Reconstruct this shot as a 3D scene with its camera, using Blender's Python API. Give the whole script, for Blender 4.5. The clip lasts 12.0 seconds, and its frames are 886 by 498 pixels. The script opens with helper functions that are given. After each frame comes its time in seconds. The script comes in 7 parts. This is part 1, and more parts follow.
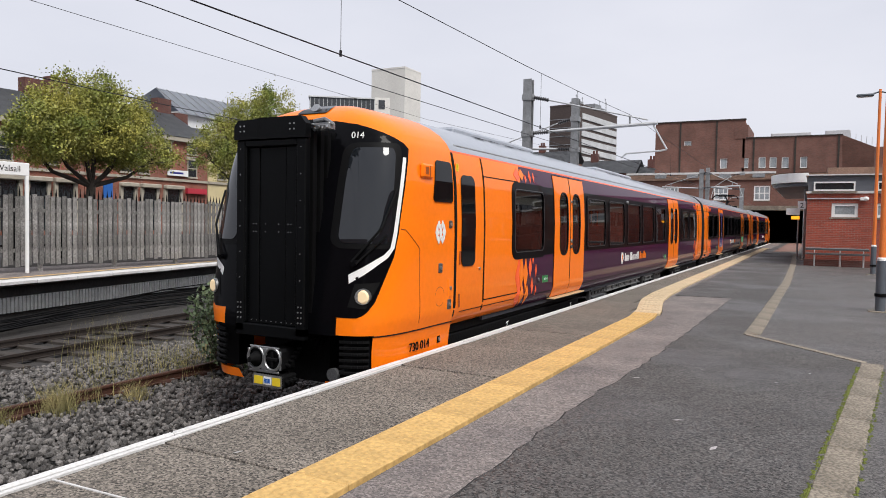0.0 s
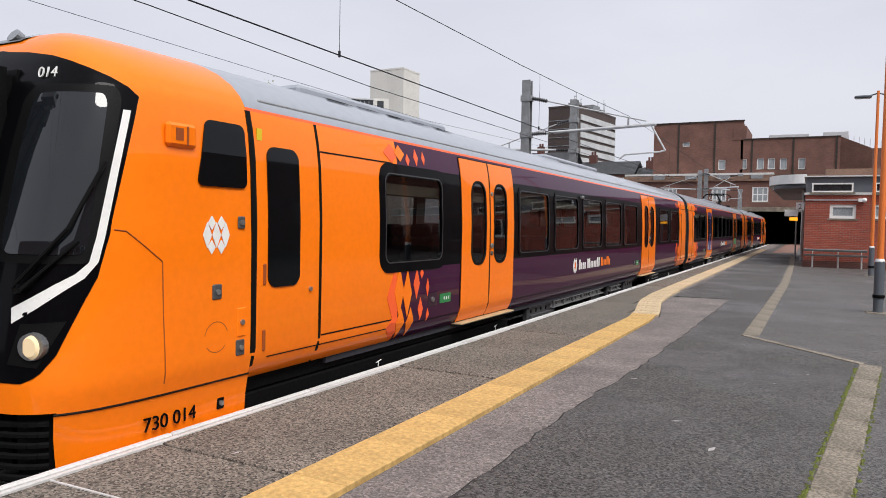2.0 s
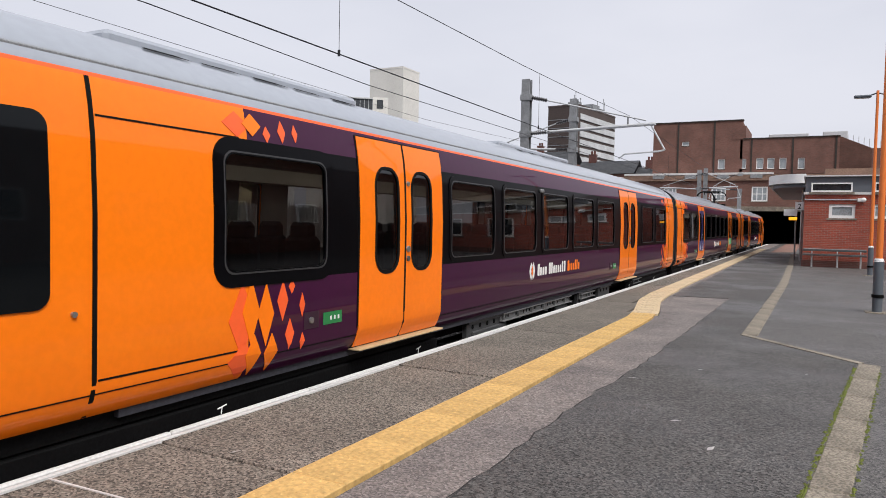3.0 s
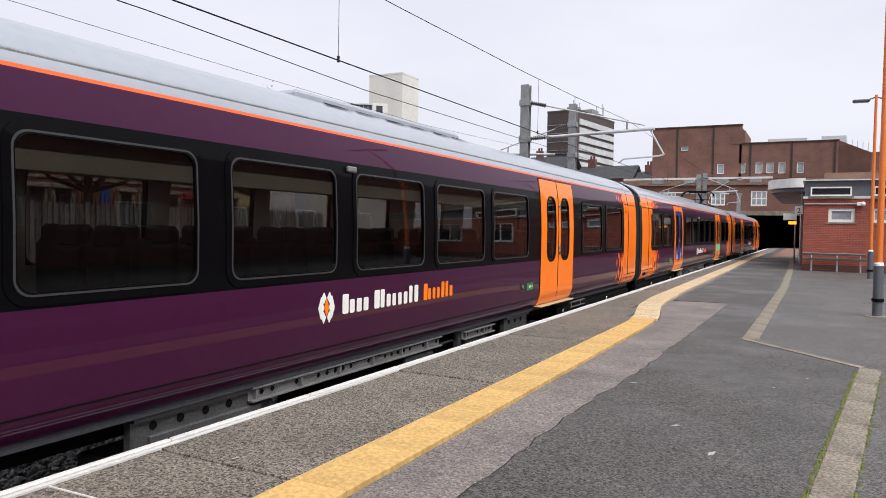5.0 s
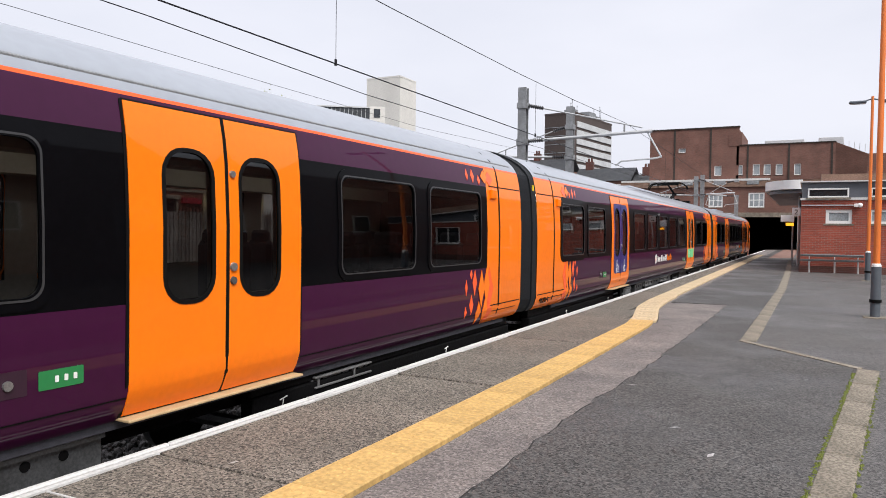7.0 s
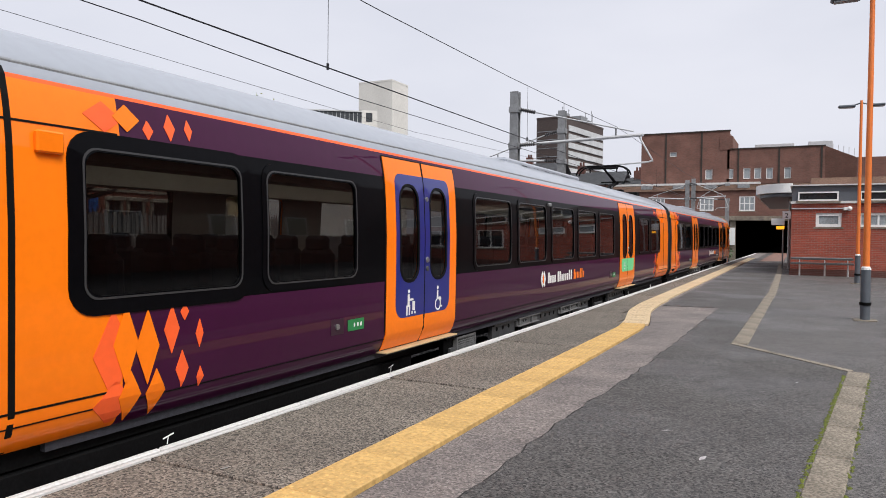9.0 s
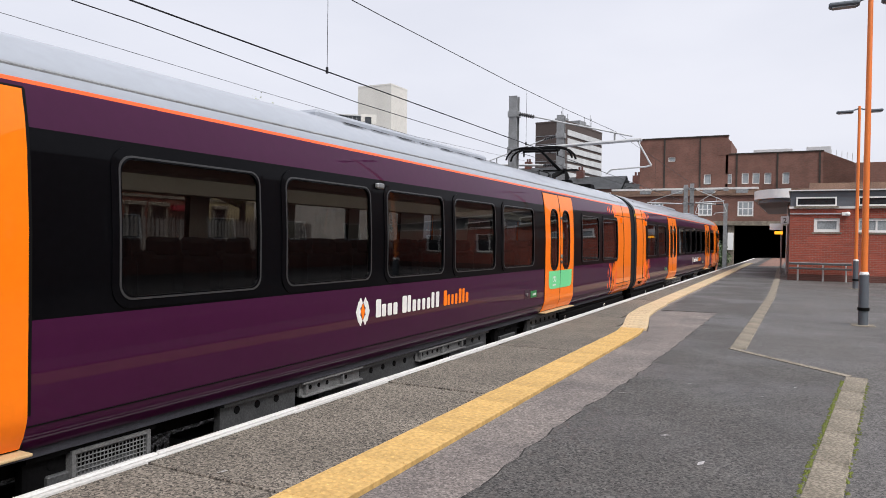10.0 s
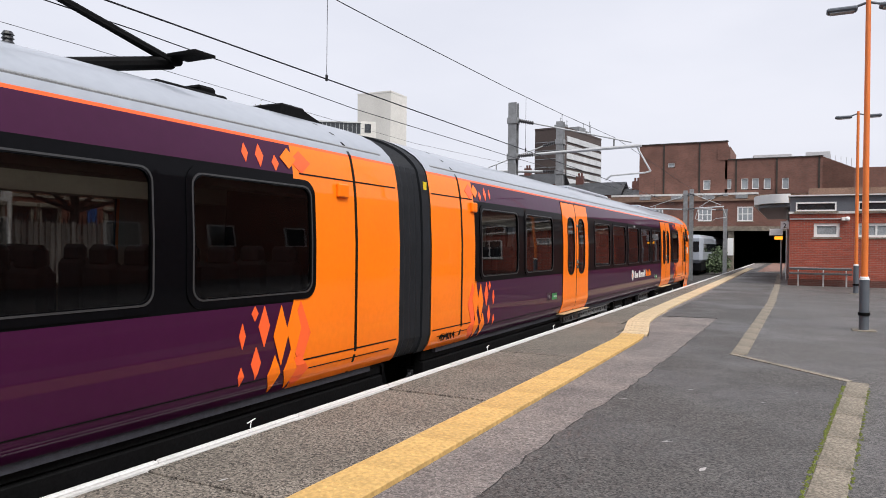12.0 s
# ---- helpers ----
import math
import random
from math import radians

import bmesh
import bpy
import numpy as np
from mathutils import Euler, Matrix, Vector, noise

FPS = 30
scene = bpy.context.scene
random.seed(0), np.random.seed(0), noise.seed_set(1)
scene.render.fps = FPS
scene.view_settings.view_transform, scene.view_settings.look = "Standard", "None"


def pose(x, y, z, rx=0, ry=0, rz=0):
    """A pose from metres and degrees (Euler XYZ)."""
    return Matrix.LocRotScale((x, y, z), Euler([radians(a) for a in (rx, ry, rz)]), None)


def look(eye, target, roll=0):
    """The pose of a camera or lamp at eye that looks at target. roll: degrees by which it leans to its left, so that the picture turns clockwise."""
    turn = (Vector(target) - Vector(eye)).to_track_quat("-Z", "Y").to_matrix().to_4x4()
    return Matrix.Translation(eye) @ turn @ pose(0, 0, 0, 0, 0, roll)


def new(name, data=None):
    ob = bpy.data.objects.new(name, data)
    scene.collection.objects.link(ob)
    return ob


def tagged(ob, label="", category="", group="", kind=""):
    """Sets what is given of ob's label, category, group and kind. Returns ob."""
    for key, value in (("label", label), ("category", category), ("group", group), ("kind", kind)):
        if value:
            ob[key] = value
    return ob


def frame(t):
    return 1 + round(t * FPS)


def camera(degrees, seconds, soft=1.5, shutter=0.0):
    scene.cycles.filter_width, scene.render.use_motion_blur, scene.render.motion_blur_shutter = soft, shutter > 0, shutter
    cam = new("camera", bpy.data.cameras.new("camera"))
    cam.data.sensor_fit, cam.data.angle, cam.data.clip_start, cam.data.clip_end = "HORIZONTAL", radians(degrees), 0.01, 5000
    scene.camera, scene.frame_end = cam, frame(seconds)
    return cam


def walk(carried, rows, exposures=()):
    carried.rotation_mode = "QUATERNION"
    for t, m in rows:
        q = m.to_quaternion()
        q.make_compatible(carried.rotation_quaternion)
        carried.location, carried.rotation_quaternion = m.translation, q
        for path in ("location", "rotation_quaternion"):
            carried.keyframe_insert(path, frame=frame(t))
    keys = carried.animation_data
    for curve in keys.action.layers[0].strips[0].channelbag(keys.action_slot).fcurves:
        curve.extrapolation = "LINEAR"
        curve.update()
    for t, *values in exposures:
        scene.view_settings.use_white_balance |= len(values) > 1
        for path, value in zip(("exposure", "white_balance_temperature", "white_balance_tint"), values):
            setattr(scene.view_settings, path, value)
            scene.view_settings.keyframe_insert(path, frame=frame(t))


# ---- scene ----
# ---- camera and its walk ----
cam = camera(64.6, 12.0, soft=0.9)
EYE = (0.0, 0.0, 1.59)
# seconds, degrees left of the track, tilt, roll, metres that the train has come forward
PATH = [
    (0.0, 27.94, -2.21, 1.05, -0.30), (0.5, 27.91, -2.22, 1.10, 0.48), (1.0, 27.88, -2.20, 1.12, 1.37),
    (1.5, 27.84, -2.16, 1.11, 2.32), (2.0, 27.82, -2.14, 1.12, 3.41), (2.5, 27.80, -2.16, 1.17, 4.59),
    (3.0, 27.77, -2.21, 1.20, 5.78), (5.0, 27.76, -1.77, 1.01, 11.42), (5.5, 27.74, -1.67, 0.91, 13.30),
    (6.0, 27.74, -1.61, 0.80, 15.32), (6.5, 27.70, -1.57, 0.75, 17.45), (7.0, 27.61, -1.53, 0.78, 19.67),
    (9.0, 26.99, -1.21, 0.69, 29.47), (9.5, 26.92, -1.06, 0.80, 32.36), (10.0, 26.88, -0.88, 0.87, 35.35),
    (10.5, 26.88, -0.70, 0.88, 38.43), (11.0, 26.89, -0.58, 0.90, 41.57), (11.5, 26.90, -0.49, 0.86, 44.79),
    (12.0, 26.89, -0.34, 0.63, 48.04)]


def aim(yaw, tilt):
    a, b = radians(yaw), radians(tilt)
    return (EYE[0] - 10 * math.sin(a) * math.cos(b), EYE[1] + 10 * math.cos(a) * math.cos(b), EYE[2] + 10 * math.sin(b))


walk(cam, [(t, look(EYE, aim(y, p), r)) for t, y, p, r, s in PATH],
     [(0.0, 0.49), (2.5, 0.43), (5.0, 0.65), (7.0, 0.65), (9.0, 0.50), (9.5, 0.57), (12.0, 0.60)])

# ---- world, sun, exposure ----
world = bpy.data.worlds.new("overcast_sky")
scene.world = world
world.use_nodes = True
wn, wl = world.node_tree.nodes, world.node_tree.links
wn.clear()
sky = wn.new("ShaderNodeTexSky")
sky.sky_type, sky.sun_disc = "NISHITA", False
sky.sun_elevation, sky.sun_rotation = radians(48), radians(120)
sky.dust_density, sky.air_density = 3.0, 1.5
hue = wn.new("ShaderNodeHueSaturation")
hue.inputs["Saturation"].default_value = 0.25
hue.inputs["Value"].default_value = 0.12
co = wn.new("ShaderNodeTexCoord")
mp = wn.new("ShaderNodeMapping")
mp.inputs["Scale"].default_value = (1.0, 1.0, 3.0)
cl = wn.new("ShaderNodeTexNoise")
cl.inputs["Scale"].default_value, cl.inputs["Detail"].default_value = 1.6, 6
rp = wn.new("ShaderNodeValToRGB")
rp.color_ramp.elements[0].position, rp.color_ramp.elements[0].color = 0.3, (0.575, 0.595, 0.685, 1)
rp.color_ramp.elements[1].position, rp.color_ramp.elements[1].color = 0.7, (0.695, 0.705, 0.785, 1)
mx = wn.new("ShaderNodeMixRGB")
mx.inputs["Fac"].default_value = 0.86
bg = wn.new("ShaderNodeBackground")
wo = wn.new("ShaderNodeOutputWorld")
for a, b in ((sky.outputs[0], hue.inputs["Color"]), (co.outputs["Generated"], mp.inputs[0]), (mp.outputs[0], cl.inputs["Vector"]),
             (cl.outputs[0], rp.inputs[0]), (hue.outputs[0], mx.inputs[1]), (rp.outputs[0], mx.inputs[2]),
             (mx.outputs[0], bg.inputs["Color"]), (bg.outputs[0], wo.inputs["Surface"])):
    wl.new(a, b)
bg.inputs["Strength"].default_value = 0.85
sun = new("sun", bpy.data.lights.new("sun", "SUN"))
sun.data.energy, sun.data.angle, sun.data.color = 2.75, radians(30), (1.0, 0.97, 0.93)
sun.matrix_world = look((20, -12, 30), (0, 0, 0))

# ---- materials ----


def material(name, colour, rough=0.6, metal=0.0, var=0.15, scale=8.0, bump=0.0, bump_scale=None, coat=0.0, alt=None, spread=(0.35, 0.65),
             fine=None, island=0.0, spec=0.5, grain=0.15, chips=0.0, damp=0.0):
    """A surface with variation at two scales, and relief."""
    m = bpy.data.materials.new(name)
    m.use_nodes = True
    n, l = m.node_tree.nodes, m.node_tree.links
    p = n["Principled BSDF"]
    p.inputs["Roughness"].default_value, p.inputs["Metallic"].default_value = rough, metal
    p.inputs["Coat Weight"].default_value = coat
    p.inputs["Coat Roughness"].default_value = 0.025
    p.inputs["Specular IOR Level"].default_value = spec
    tc = n.new("ShaderNodeTexCoord")
    big, small = n.new("ShaderNodeTexNoise"), n.new("ShaderNodeTexNoise")
    for t, s, d in ((big, scale, 4), (small, fine or scale * 14, 3)):
        t.inputs["Scale"].default_value, t.inputs["Detail"].default_value = s, d
        l.new(tc.outputs["Object"], t.inputs["Vector"])
    ramp = n.new("ShaderNodeValToRGB")
    c0 = alt or tuple(c * (1 - min(var, 0.28)) for c in colour)
    ramp.color_ramp.elements[0].position, ramp.color_ramp.elements[0].color = spread[0], (*c0, 1)
    ramp.color_ramp.elements[1].position, ramp.color_ramp.elements[1].color = spread[1], (*colour, 1)
    l.new(big.outputs[0], ramp.inputs[0])
    mixn = n.new("ShaderNodeMixRGB")
    mixn.blend_type = "MULTIPLY"
    mixn.inputs[0].default_value = 1
    r2 = n.new("ShaderNodeValToRGB")
    lo = 1 - var * 1.2
    r2.color_ramp.elements[0].position, r2.color_ramp.elements[0].color = 0.5 - grain, (lo, lo, lo, 1)
    r2.color_ramp.elements[1].position, r2.color_ramp.elements[1].color = 0.5 + grain, (1, 1, 1, 1)
    if chips:
        vo = n.new("ShaderNodeTexVoronoi")
        vo.inputs["Scale"].default_value = chips
        l.new(tc.outputs["Object"], vo.inputs["Vector"])
        bw = n.new("ShaderNodeSeparateColor")
        l.new(vo.outputs["Color"], bw.inputs[0])
        mxv = n.new("ShaderNodeMath")
        mxv.operation = "MULTIPLY_ADD"
        mxv.inputs[1].default_value = 0.6
        l.new(bw.outputs[0], mxv.inputs[0])
        half_noise = n.new("ShaderNodeMath")
        half_noise.operation = "MULTIPLY"
        half_noise.inputs[1].default_value = 0.4
        l.new(small.outputs[0], half_noise.inputs[0])
        l.new(half_noise.outputs[0], mxv.inputs[2])
        r2.color_ramp.elements[0].position, r2.color_ramp.elements[1].position = 0.20, 0.80
        e = r2.color_ramp.elements.new(0.70)
        e.color = (0.76, 0.75, 0.74, 1)
        l.new(mxv.outputs[0], r2.inputs[0])
    else:
        l.new(small.outputs[0], r2.inputs[0])
    l.new(ramp.outputs[0], mixn.inputs[1])
    l.new(r2.outputs[0], mixn.inputs[2])
    out = mixn.outputs[0]
    if island:
        oi, geo = n.new("ShaderNodeObjectInfo"), n.new("ShaderNodeNewGeometry")
        add = n.new("ShaderNodeMath")
        l.new(oi.outputs["Random"], add.inputs[0])
        l.new(geo.outputs["Random Per Island"], add.inputs[1])
        fr = n.new("ShaderNodeMath")
        fr.operation = "FRACT"
        l.new(add.outputs[0], fr.inputs[0])
        r3 = n.new("ShaderNodeMapRange")
        r3.inputs["To Min"].default_value, r3.inputs["To Max"].default_value = 1 - island, 1 + island * 0.5
        l.new(fr.outputs[0], r3.inputs["Value"])
        m3 = n.new("ShaderNodeMixRGB")
        m3.blend_type = "MULTIPLY"
        m3.inputs[0].default_value = 1
        l.new(out, m3.inputs[1])
        l.new(r3.outputs[0], m3.inputs[2])
        out = m3.outputs[0]
    l.new(out, p.inputs["Base Color"])
    if damp:
        wet, wr = n.new("ShaderNodeTexNoise"), n.new("ShaderNodeMapRange")
        wet.inputs["Scale"].default_value, wet.inputs["Detail"].default_value = 0.45, 5
        l.new(tc.outputs["Object"], wet.inputs["Vector"])
        wr.inputs["From Min"].default_value, wr.inputs["From Max"].default_value = 0.42, 0.62
        wr.inputs["To Min"].default_value, wr.inputs["To Max"].default_value = rough, rough - damp
        l.new(wet.outputs[0], wr.inputs["Value"])
        l.new(wr.outputs[0], p.inputs["Roughness"])
    if bump:
        b, bt = n.new("ShaderNodeBump"), n.new("ShaderNodeTexNoise")
        bt.inputs["Scale"].default_value, bt.inputs["Detail"].default_value = bump_scale or scale * 10, 3
        l.new(tc.outputs["Object"], bt.inputs["Vector"])
        b.inputs["Strength"].default_value, b.inputs["Distance"].default_value = bump, 0.02
        l.new(bt.outputs[0], b.inputs["Height"])
        l.new(b.outputs[0], p.inputs["Normal"])
    return m


def glass(name, tint, rough=0.02):
    """A tinted pane: a gloss by Fresnel over clear dark glass."""
    m = bpy.data.materials.new(name)
    m.use_nodes = True
    n, l = m.node_tree.nodes, m.node_tree.links
    n.clear()
    tr, gl, mixs, fr, o = (n.new("ShaderNode" + k) for k in ("BsdfTransparent", "BsdfGlossy", "MixShader", "Fresnel", "OutputMaterial"))
    tr.inputs[0].default_value = (*tint, 1)
    gl.inputs["Roughness"].default_value = rough
    gl.inputs["Color"].default_value = (0.9, 0.92, 0.95, 1)
    fr.inputs[0].default_value = 1.5
    for a, b in ((fr.outputs[0], mixs.inputs[0]), (tr.outputs[0], mixs.inputs[1]), (gl.outputs[0], mixs.inputs[2]), (mixs.outputs[0], o.inputs[0])):
        l.new(a, b)
    return m


def glow(name, colour, strength):
    m = bpy.data.materials.new(name)
    m.use_nodes = True
    p = m.node_tree.nodes["Principled BSDF"]
    p.inputs["Base Color"].default_value = (*colour, 1)
    p.inputs["Emission Color"].default_value = (*colour, 1)
    p.inputs["Emission Strength"].default_value = strength
    return m


ORANGE = material("orange_paint", (0.98, 0.205, 0.004), 0.45, var=0.04, scale=1.2, coat=0.55, spec=0.12)
CORAL = material("coral_paint", (0.95, 0.125, 0.03), 0.45, var=0.04, scale=1.2, coat=0.5, spec=0.12)
PURPLE = material("purple_paint", (0.046, 0.005, 0.033), 0.45, var=0.06, scale=0.8, coat=0.5, spec=0.05)
BLACK = material("black_paint", (0.0030, 0.0030, 0.0040), 0.35, var=0.2, scale=1.5, coat=0.14, spec=0.03)
GANGWAY = material("matt_black_panel", (0.0022, 0.0026, 0.0032), 0.45, var=0.3, scale=3, spec=0.12)
RUBBER = material("black_rubber", (0.0035, 0.0035, 0.004), 0.6, var=0.25, scale=6, bump=0.1, spec=0.15)
ROOF = material("roof_grey_paint", (0.31, 0.335, 0.38), 0.45, var=0.05, scale=0.6, coat=0.5, spec=0.3)
WHITE = material("white_paint", (0.80, 0.80, 0.79), 0.4, var=0.05, scale=3)
BLUE = material("blue_paint", (0.012, 0.018, 0.19), 0.3, var=0.05, scale=2, coat=0.5)
GREEN = material("green_vinyl", (0.17, 0.70, 0.31), 0.4, var=0.05, scale=2)
SIGN_GREEN = material("green_sign", (0.02, 0.20, 0.06), 0.4, var=0.05, scale=2)
STEEL = material("steel", (0.45, 0.46, 0.47), 0.35, 0.8, var=0.2, scale=6)
DARK_METAL = material("underframe_black", (0.005, 0.005, 0.0055), 0.75, var=0.4, scale=3, bump=0.2, spec=0.12)
UNDER_GREY = material("underframe_grey", (0.10, 0.102, 0.106), 0.5, 0.2, var=0.35, scale=4)
TRAY = material("dull_tray_steel", (0.22, 0.222, 0.225), 0.5, 0.2, var=0.35, scale=5)
GALV = material("galvanised_steel", (0.36, 0.37, 0.38), 0.5, 0.5, var=0.25, scale=5, bump=0.08)
PALE_STEEL = material("pale_grey_steel", (0.58, 0.59, 0.60), 0.45, 0.3, var=0.12, scale=5)
PANE = glass("tinted_pane", (0.31, 0.305, 0.30))
CAB_PANE = glass("cab_pane", (0.16, 0.17, 0.18))
SEAT = material("seat_moquette", (0.05, 0.05, 0.065), 0.9, var=0.4, scale=20)
LINING = material("cream_lining", (0.55, 0.52, 0.44), 0.6, var=0.1, scale=2)
WALL_LINING = material("grey_lining", (0.36, 0.34, 0.31), 0.6, var=0.1, scale=2)
LAMP = glow("headlamp_warm", (0.80, 0.62, 0.38), 0.22)
CABIN_LIGHT = glow("cabin_strip_light", (1.0, 0.97, 0.9), 1.6)
ASPHALT = material("dark_asphalt", (0.150, 0.141, 0.134), 0.72, var=0.80, scale=1.3, bump=0.3, bump_scale=150, fine=45, chips=72, spread=(0.3, 0.7), damp=0.30, alt=(0.112, 0.105, 0.100))
PAVING = material("paving_concrete", (0.33, 0.290, 0.246), 0.9, var=0.78, scale=0.9, bump=0.2, bump_scale=150, fine=45, chips=75, island=0.12)
CONCRETE_GREY = material("old_screed", (0.335, 0.292, 0.272), 0.85, var=0.6, scale=1.1, bump=0.25, bump_scale=130, fine=24, chips=72, alt=(0.21, 0.185, 0.18))
KERB = material("kerb_stone", (0.33, 0.285, 0.225), 0.85, var=0.4, scale=2.2, bump=0.5, bump_scale=70, alt=(0.18, 0.155, 0.12), grain=0.08, fine=50)
MOSS = material("moss", (0.16, 0.19, 0.03), 0.95, var=0.4, scale=9, bump=0.8, bump_scale=60)
TACTILE = material("yellow_tactile", (0.72, 0.46, 0.165), 0.75, var=0.22, scale=1.8, bump=0.15, bump_scale=60, island=0.14)
TACTILE_WORN = material("worn_tactile", (0.74, 0.57, 0.36), 0.8, var=0.25, scale=1.6, bump=0.15, bump_scale=60, island=0.10)
LINE = material("white_line_paint", (0.66, 0.65, 0.64), 0.6, var=0.14, scale=3, bump=0.15)
BRICK_RED = material("red_brick", (0.30, 0.075, 0.042), 0.85, var=0.25, scale=3, bump=0.3, island=0.35)
MORTAR = material("mortar", (0.24, 0.16, 0.13), 0.9, var=0.15, scale=4)
BALLAST = material("ballast_stone", (0.205, 0.190, 0.180), 0.85, var=0.5, scale=9, bump=0.7, bump_scale=30, island=0.75)
BALLAST_BED = material("ballast_bed", (0.05, 0.045, 0.042), 0.95, var=0.5, scale=2.5, bump=1.0, bump_scale=26)
RUST = material("rusty_rail", (0.10, 0.042, 0.026), 0.75, 0.2, var=0.4, scale=6, bump=0.3)
SLEEPER = material("old_timber", (0.055, 0.045, 0.038), 0.9, var=0.4, scale=5, bump=0.5)
FENCE_WOOD = material("weathered_timber", (0.44, 0.42, 0.40), 0.9, var=0.5, scale=3, bump=0.4, bump_scale=40, island=0.45, alt=(0.20, 0.19, 0.18))


def brick_material(name, c1, c2, mortar, size=(0.225, 0.075), rough=0.85):
    """Courses of brick at true size, on walls that face along x or y."""
    m = bpy.data.materials.new(name)
    m.use_nodes = True
    n, l = m.node_tree.nodes, m.node_tree.links
    p = n["Principled BSDF"]
    p.inputs["Roughness"].default_value = rough
    tc, sep, com, add = (n.new("ShaderNode" + k) for k in ("TexCoord", "SeparateXYZ", "CombineXYZ", "Math"))
    l.new(tc.outputs["Object"], sep.inputs[0])
    l.new(sep.outputs["X"], add.inputs[0])
    l.new(sep.outputs["Y"], add.inputs[1])
    l.new(add.outputs[0], com.inputs["X"])
    l.new(sep.outputs["Z"], com.inputs["Y"])
    b = n.new("ShaderNodeTexBrick")
    b.inputs["Color1"].default_value, b.inputs["Color2"].default_value, b.inputs["Mortar"].default_value = (*c1, 1), (*c2, 1), (*mortar, 1)
    b.inputs["Scale"].default_value = 1
    b.inputs["Brick Width"].default_value, b.inputs["Row Height"].default_value = size
    b.inputs["Mortar Size"].default_value = 0.006
    l.new(com.outputs[0], b.inputs["Vector"])
    ns = n.new("ShaderNodeTexNoise")
    ns.inputs["Scale"].default_value, ns.inputs["Detail"].default_value = 0.7, 5
    l.new(tc.outputs["Object"], ns.inputs["Vector"])
    r = n.new("ShaderNodeMapRange")
    r.inputs["From Min"].default_value, r.inputs["From Max"].default_value = 0.3, 0.7
    r.inputs["To Min"].default_value, r.inputs["To Max"].default_value = 0.72, 1.1
    l.new(ns.outputs[0], r.inputs["Value"])
    mix = n.new("ShaderNodeMixRGB")
    mix.blend_type = "MULTIPLY"
    mix.inputs[0].default_value = 1
    l.new(b.outputs["Color"], mix.inputs[1])
    l.new(r.outputs[0], mix.inputs[2])
    l.new(mix.outputs[0], p.inputs["Base Color"])
    bp = n.new("ShaderNodeBump")
    bp.inputs["Strength"].default_value, bp.inputs["Distance"].default_value = 0.5, 0.01
    bp.invert = True
    l.new(b.outputs["Fac"], bp.inputs["Height"])
    l.new(bp.outputs[0], p.inputs["Normal"])
    return m


BRICK_WALL = brick_material("red_brick_wall", (0.36, 0.075, 0.045), (0.26, 0.055, 0.035), (0.26, 0.17, 0.14))
BRICK_DARK = brick_material("dark_brick", (0.13, 0.045, 0.035), (0.10, 0.035, 0.028), (0.13, 0.095, 0.08))
STONE = material("pale_stone", (0.42, 0.38, 0.31), 0.85, var=0.2, scale=2, bump=0.2)
OLD_RAIL = material("dark_rail", (0.045, 0.034, 0.029), 0.7, 0.2, var=0.4, scale=6, bump=0.3)
BRICK_OLD = brick_material("old_red_brick", (0.27, 0.085, 0.05), (0.20, 0.065, 0.042), (0.24, 0.18, 0.15))
BROWN_BRICK = brick_material("brown_brick", (0.185, 0.085, 0.064), (0.145, 0.066, 0.050), (0.16, 0.105, 0.085))
BROWN_TILE = material("brown_roof_tile", (0.27, 0.165, 0.12), 0.9, var=0.3, scale=1.5, bump=0.4)
SLATE = material("grey_slate", (0.13, 0.135, 0.145), 0.6, var=0.25, scale=1.2, bump=0.3)
DARK_CONCRETE = material("dark_concrete", (0.035, 0.033, 0.032), 0.95, var=0.4, scale=1.5, bump=0.3)
GREY_PANEL = material("grey_panel", (0.12, 0.13, 0.15), 0.5, var=0.1, scale=2)
ASPHALT_PALE = material("grey_asphalt", (0.190, 0.180, 0.173), 0.72, var=0.78, scale=1.1, bump=0.3, bump_scale=150, fine=45, chips=72, spread=(0.3, 0.7), damp=0.25, alt=(0.150, 0.142, 0.138))
RED_PAVE = material("red_paving", (0.25, 0.14, 0.11), 0.85, var=0.2, scale=2, bump=0.3)
GRASS = material("dry_grass", (0.42, 0.35, 0.16), 0.9, var=0.3, scale=3, alt=(0.22, 0.22, 0.08), island=0.4)
LEAF = material("tree_leaf", (0.43, 0.40, 0.08), 0.6, var=0.2, scale=0.5, alt=(0.15, 0.20, 0.03), island=0.45)
BUSH_LEAF = material("bush_leaf", (0.17, 0.23, 0.12), 0.6, var=0.2, scale=3, alt=(0.07, 0.11, 0.05), island=0.45)
BARK = material("bark", (0.06, 0.05, 0.04), 0.95, var=0.3, scale=5, bump=0.5)
WIN_GLASS = material("window_glass", (0.03, 0.035, 0.04), 0.08, var=0.3, scale=0.8, coat=0.5)
PALE_PANE = material("frosted_pane", (0.35, 0.38, 0.40), 0.3, var=0.25, scale=1.5)
POST_ORANGE = material("orange_post_paint", (0.78, 0.20, 0.04), 0.45, var=0.08, scale=4)
POST_GREY = material("grey_post_paint", (0.10, 0.115, 0.135), 0.5, var=0.1, scale=4)
INSULATOR = material("insulator", (0.03, 0.03, 0.035), 0.4, var=0.2)
WIRE = material("overhead_wire", (0.03, 0.03, 0.035), 0.5, 0.6, var=0.2)
AMBER = glow("amber_display", (1.0, 0.40, 0.02), 0.9)
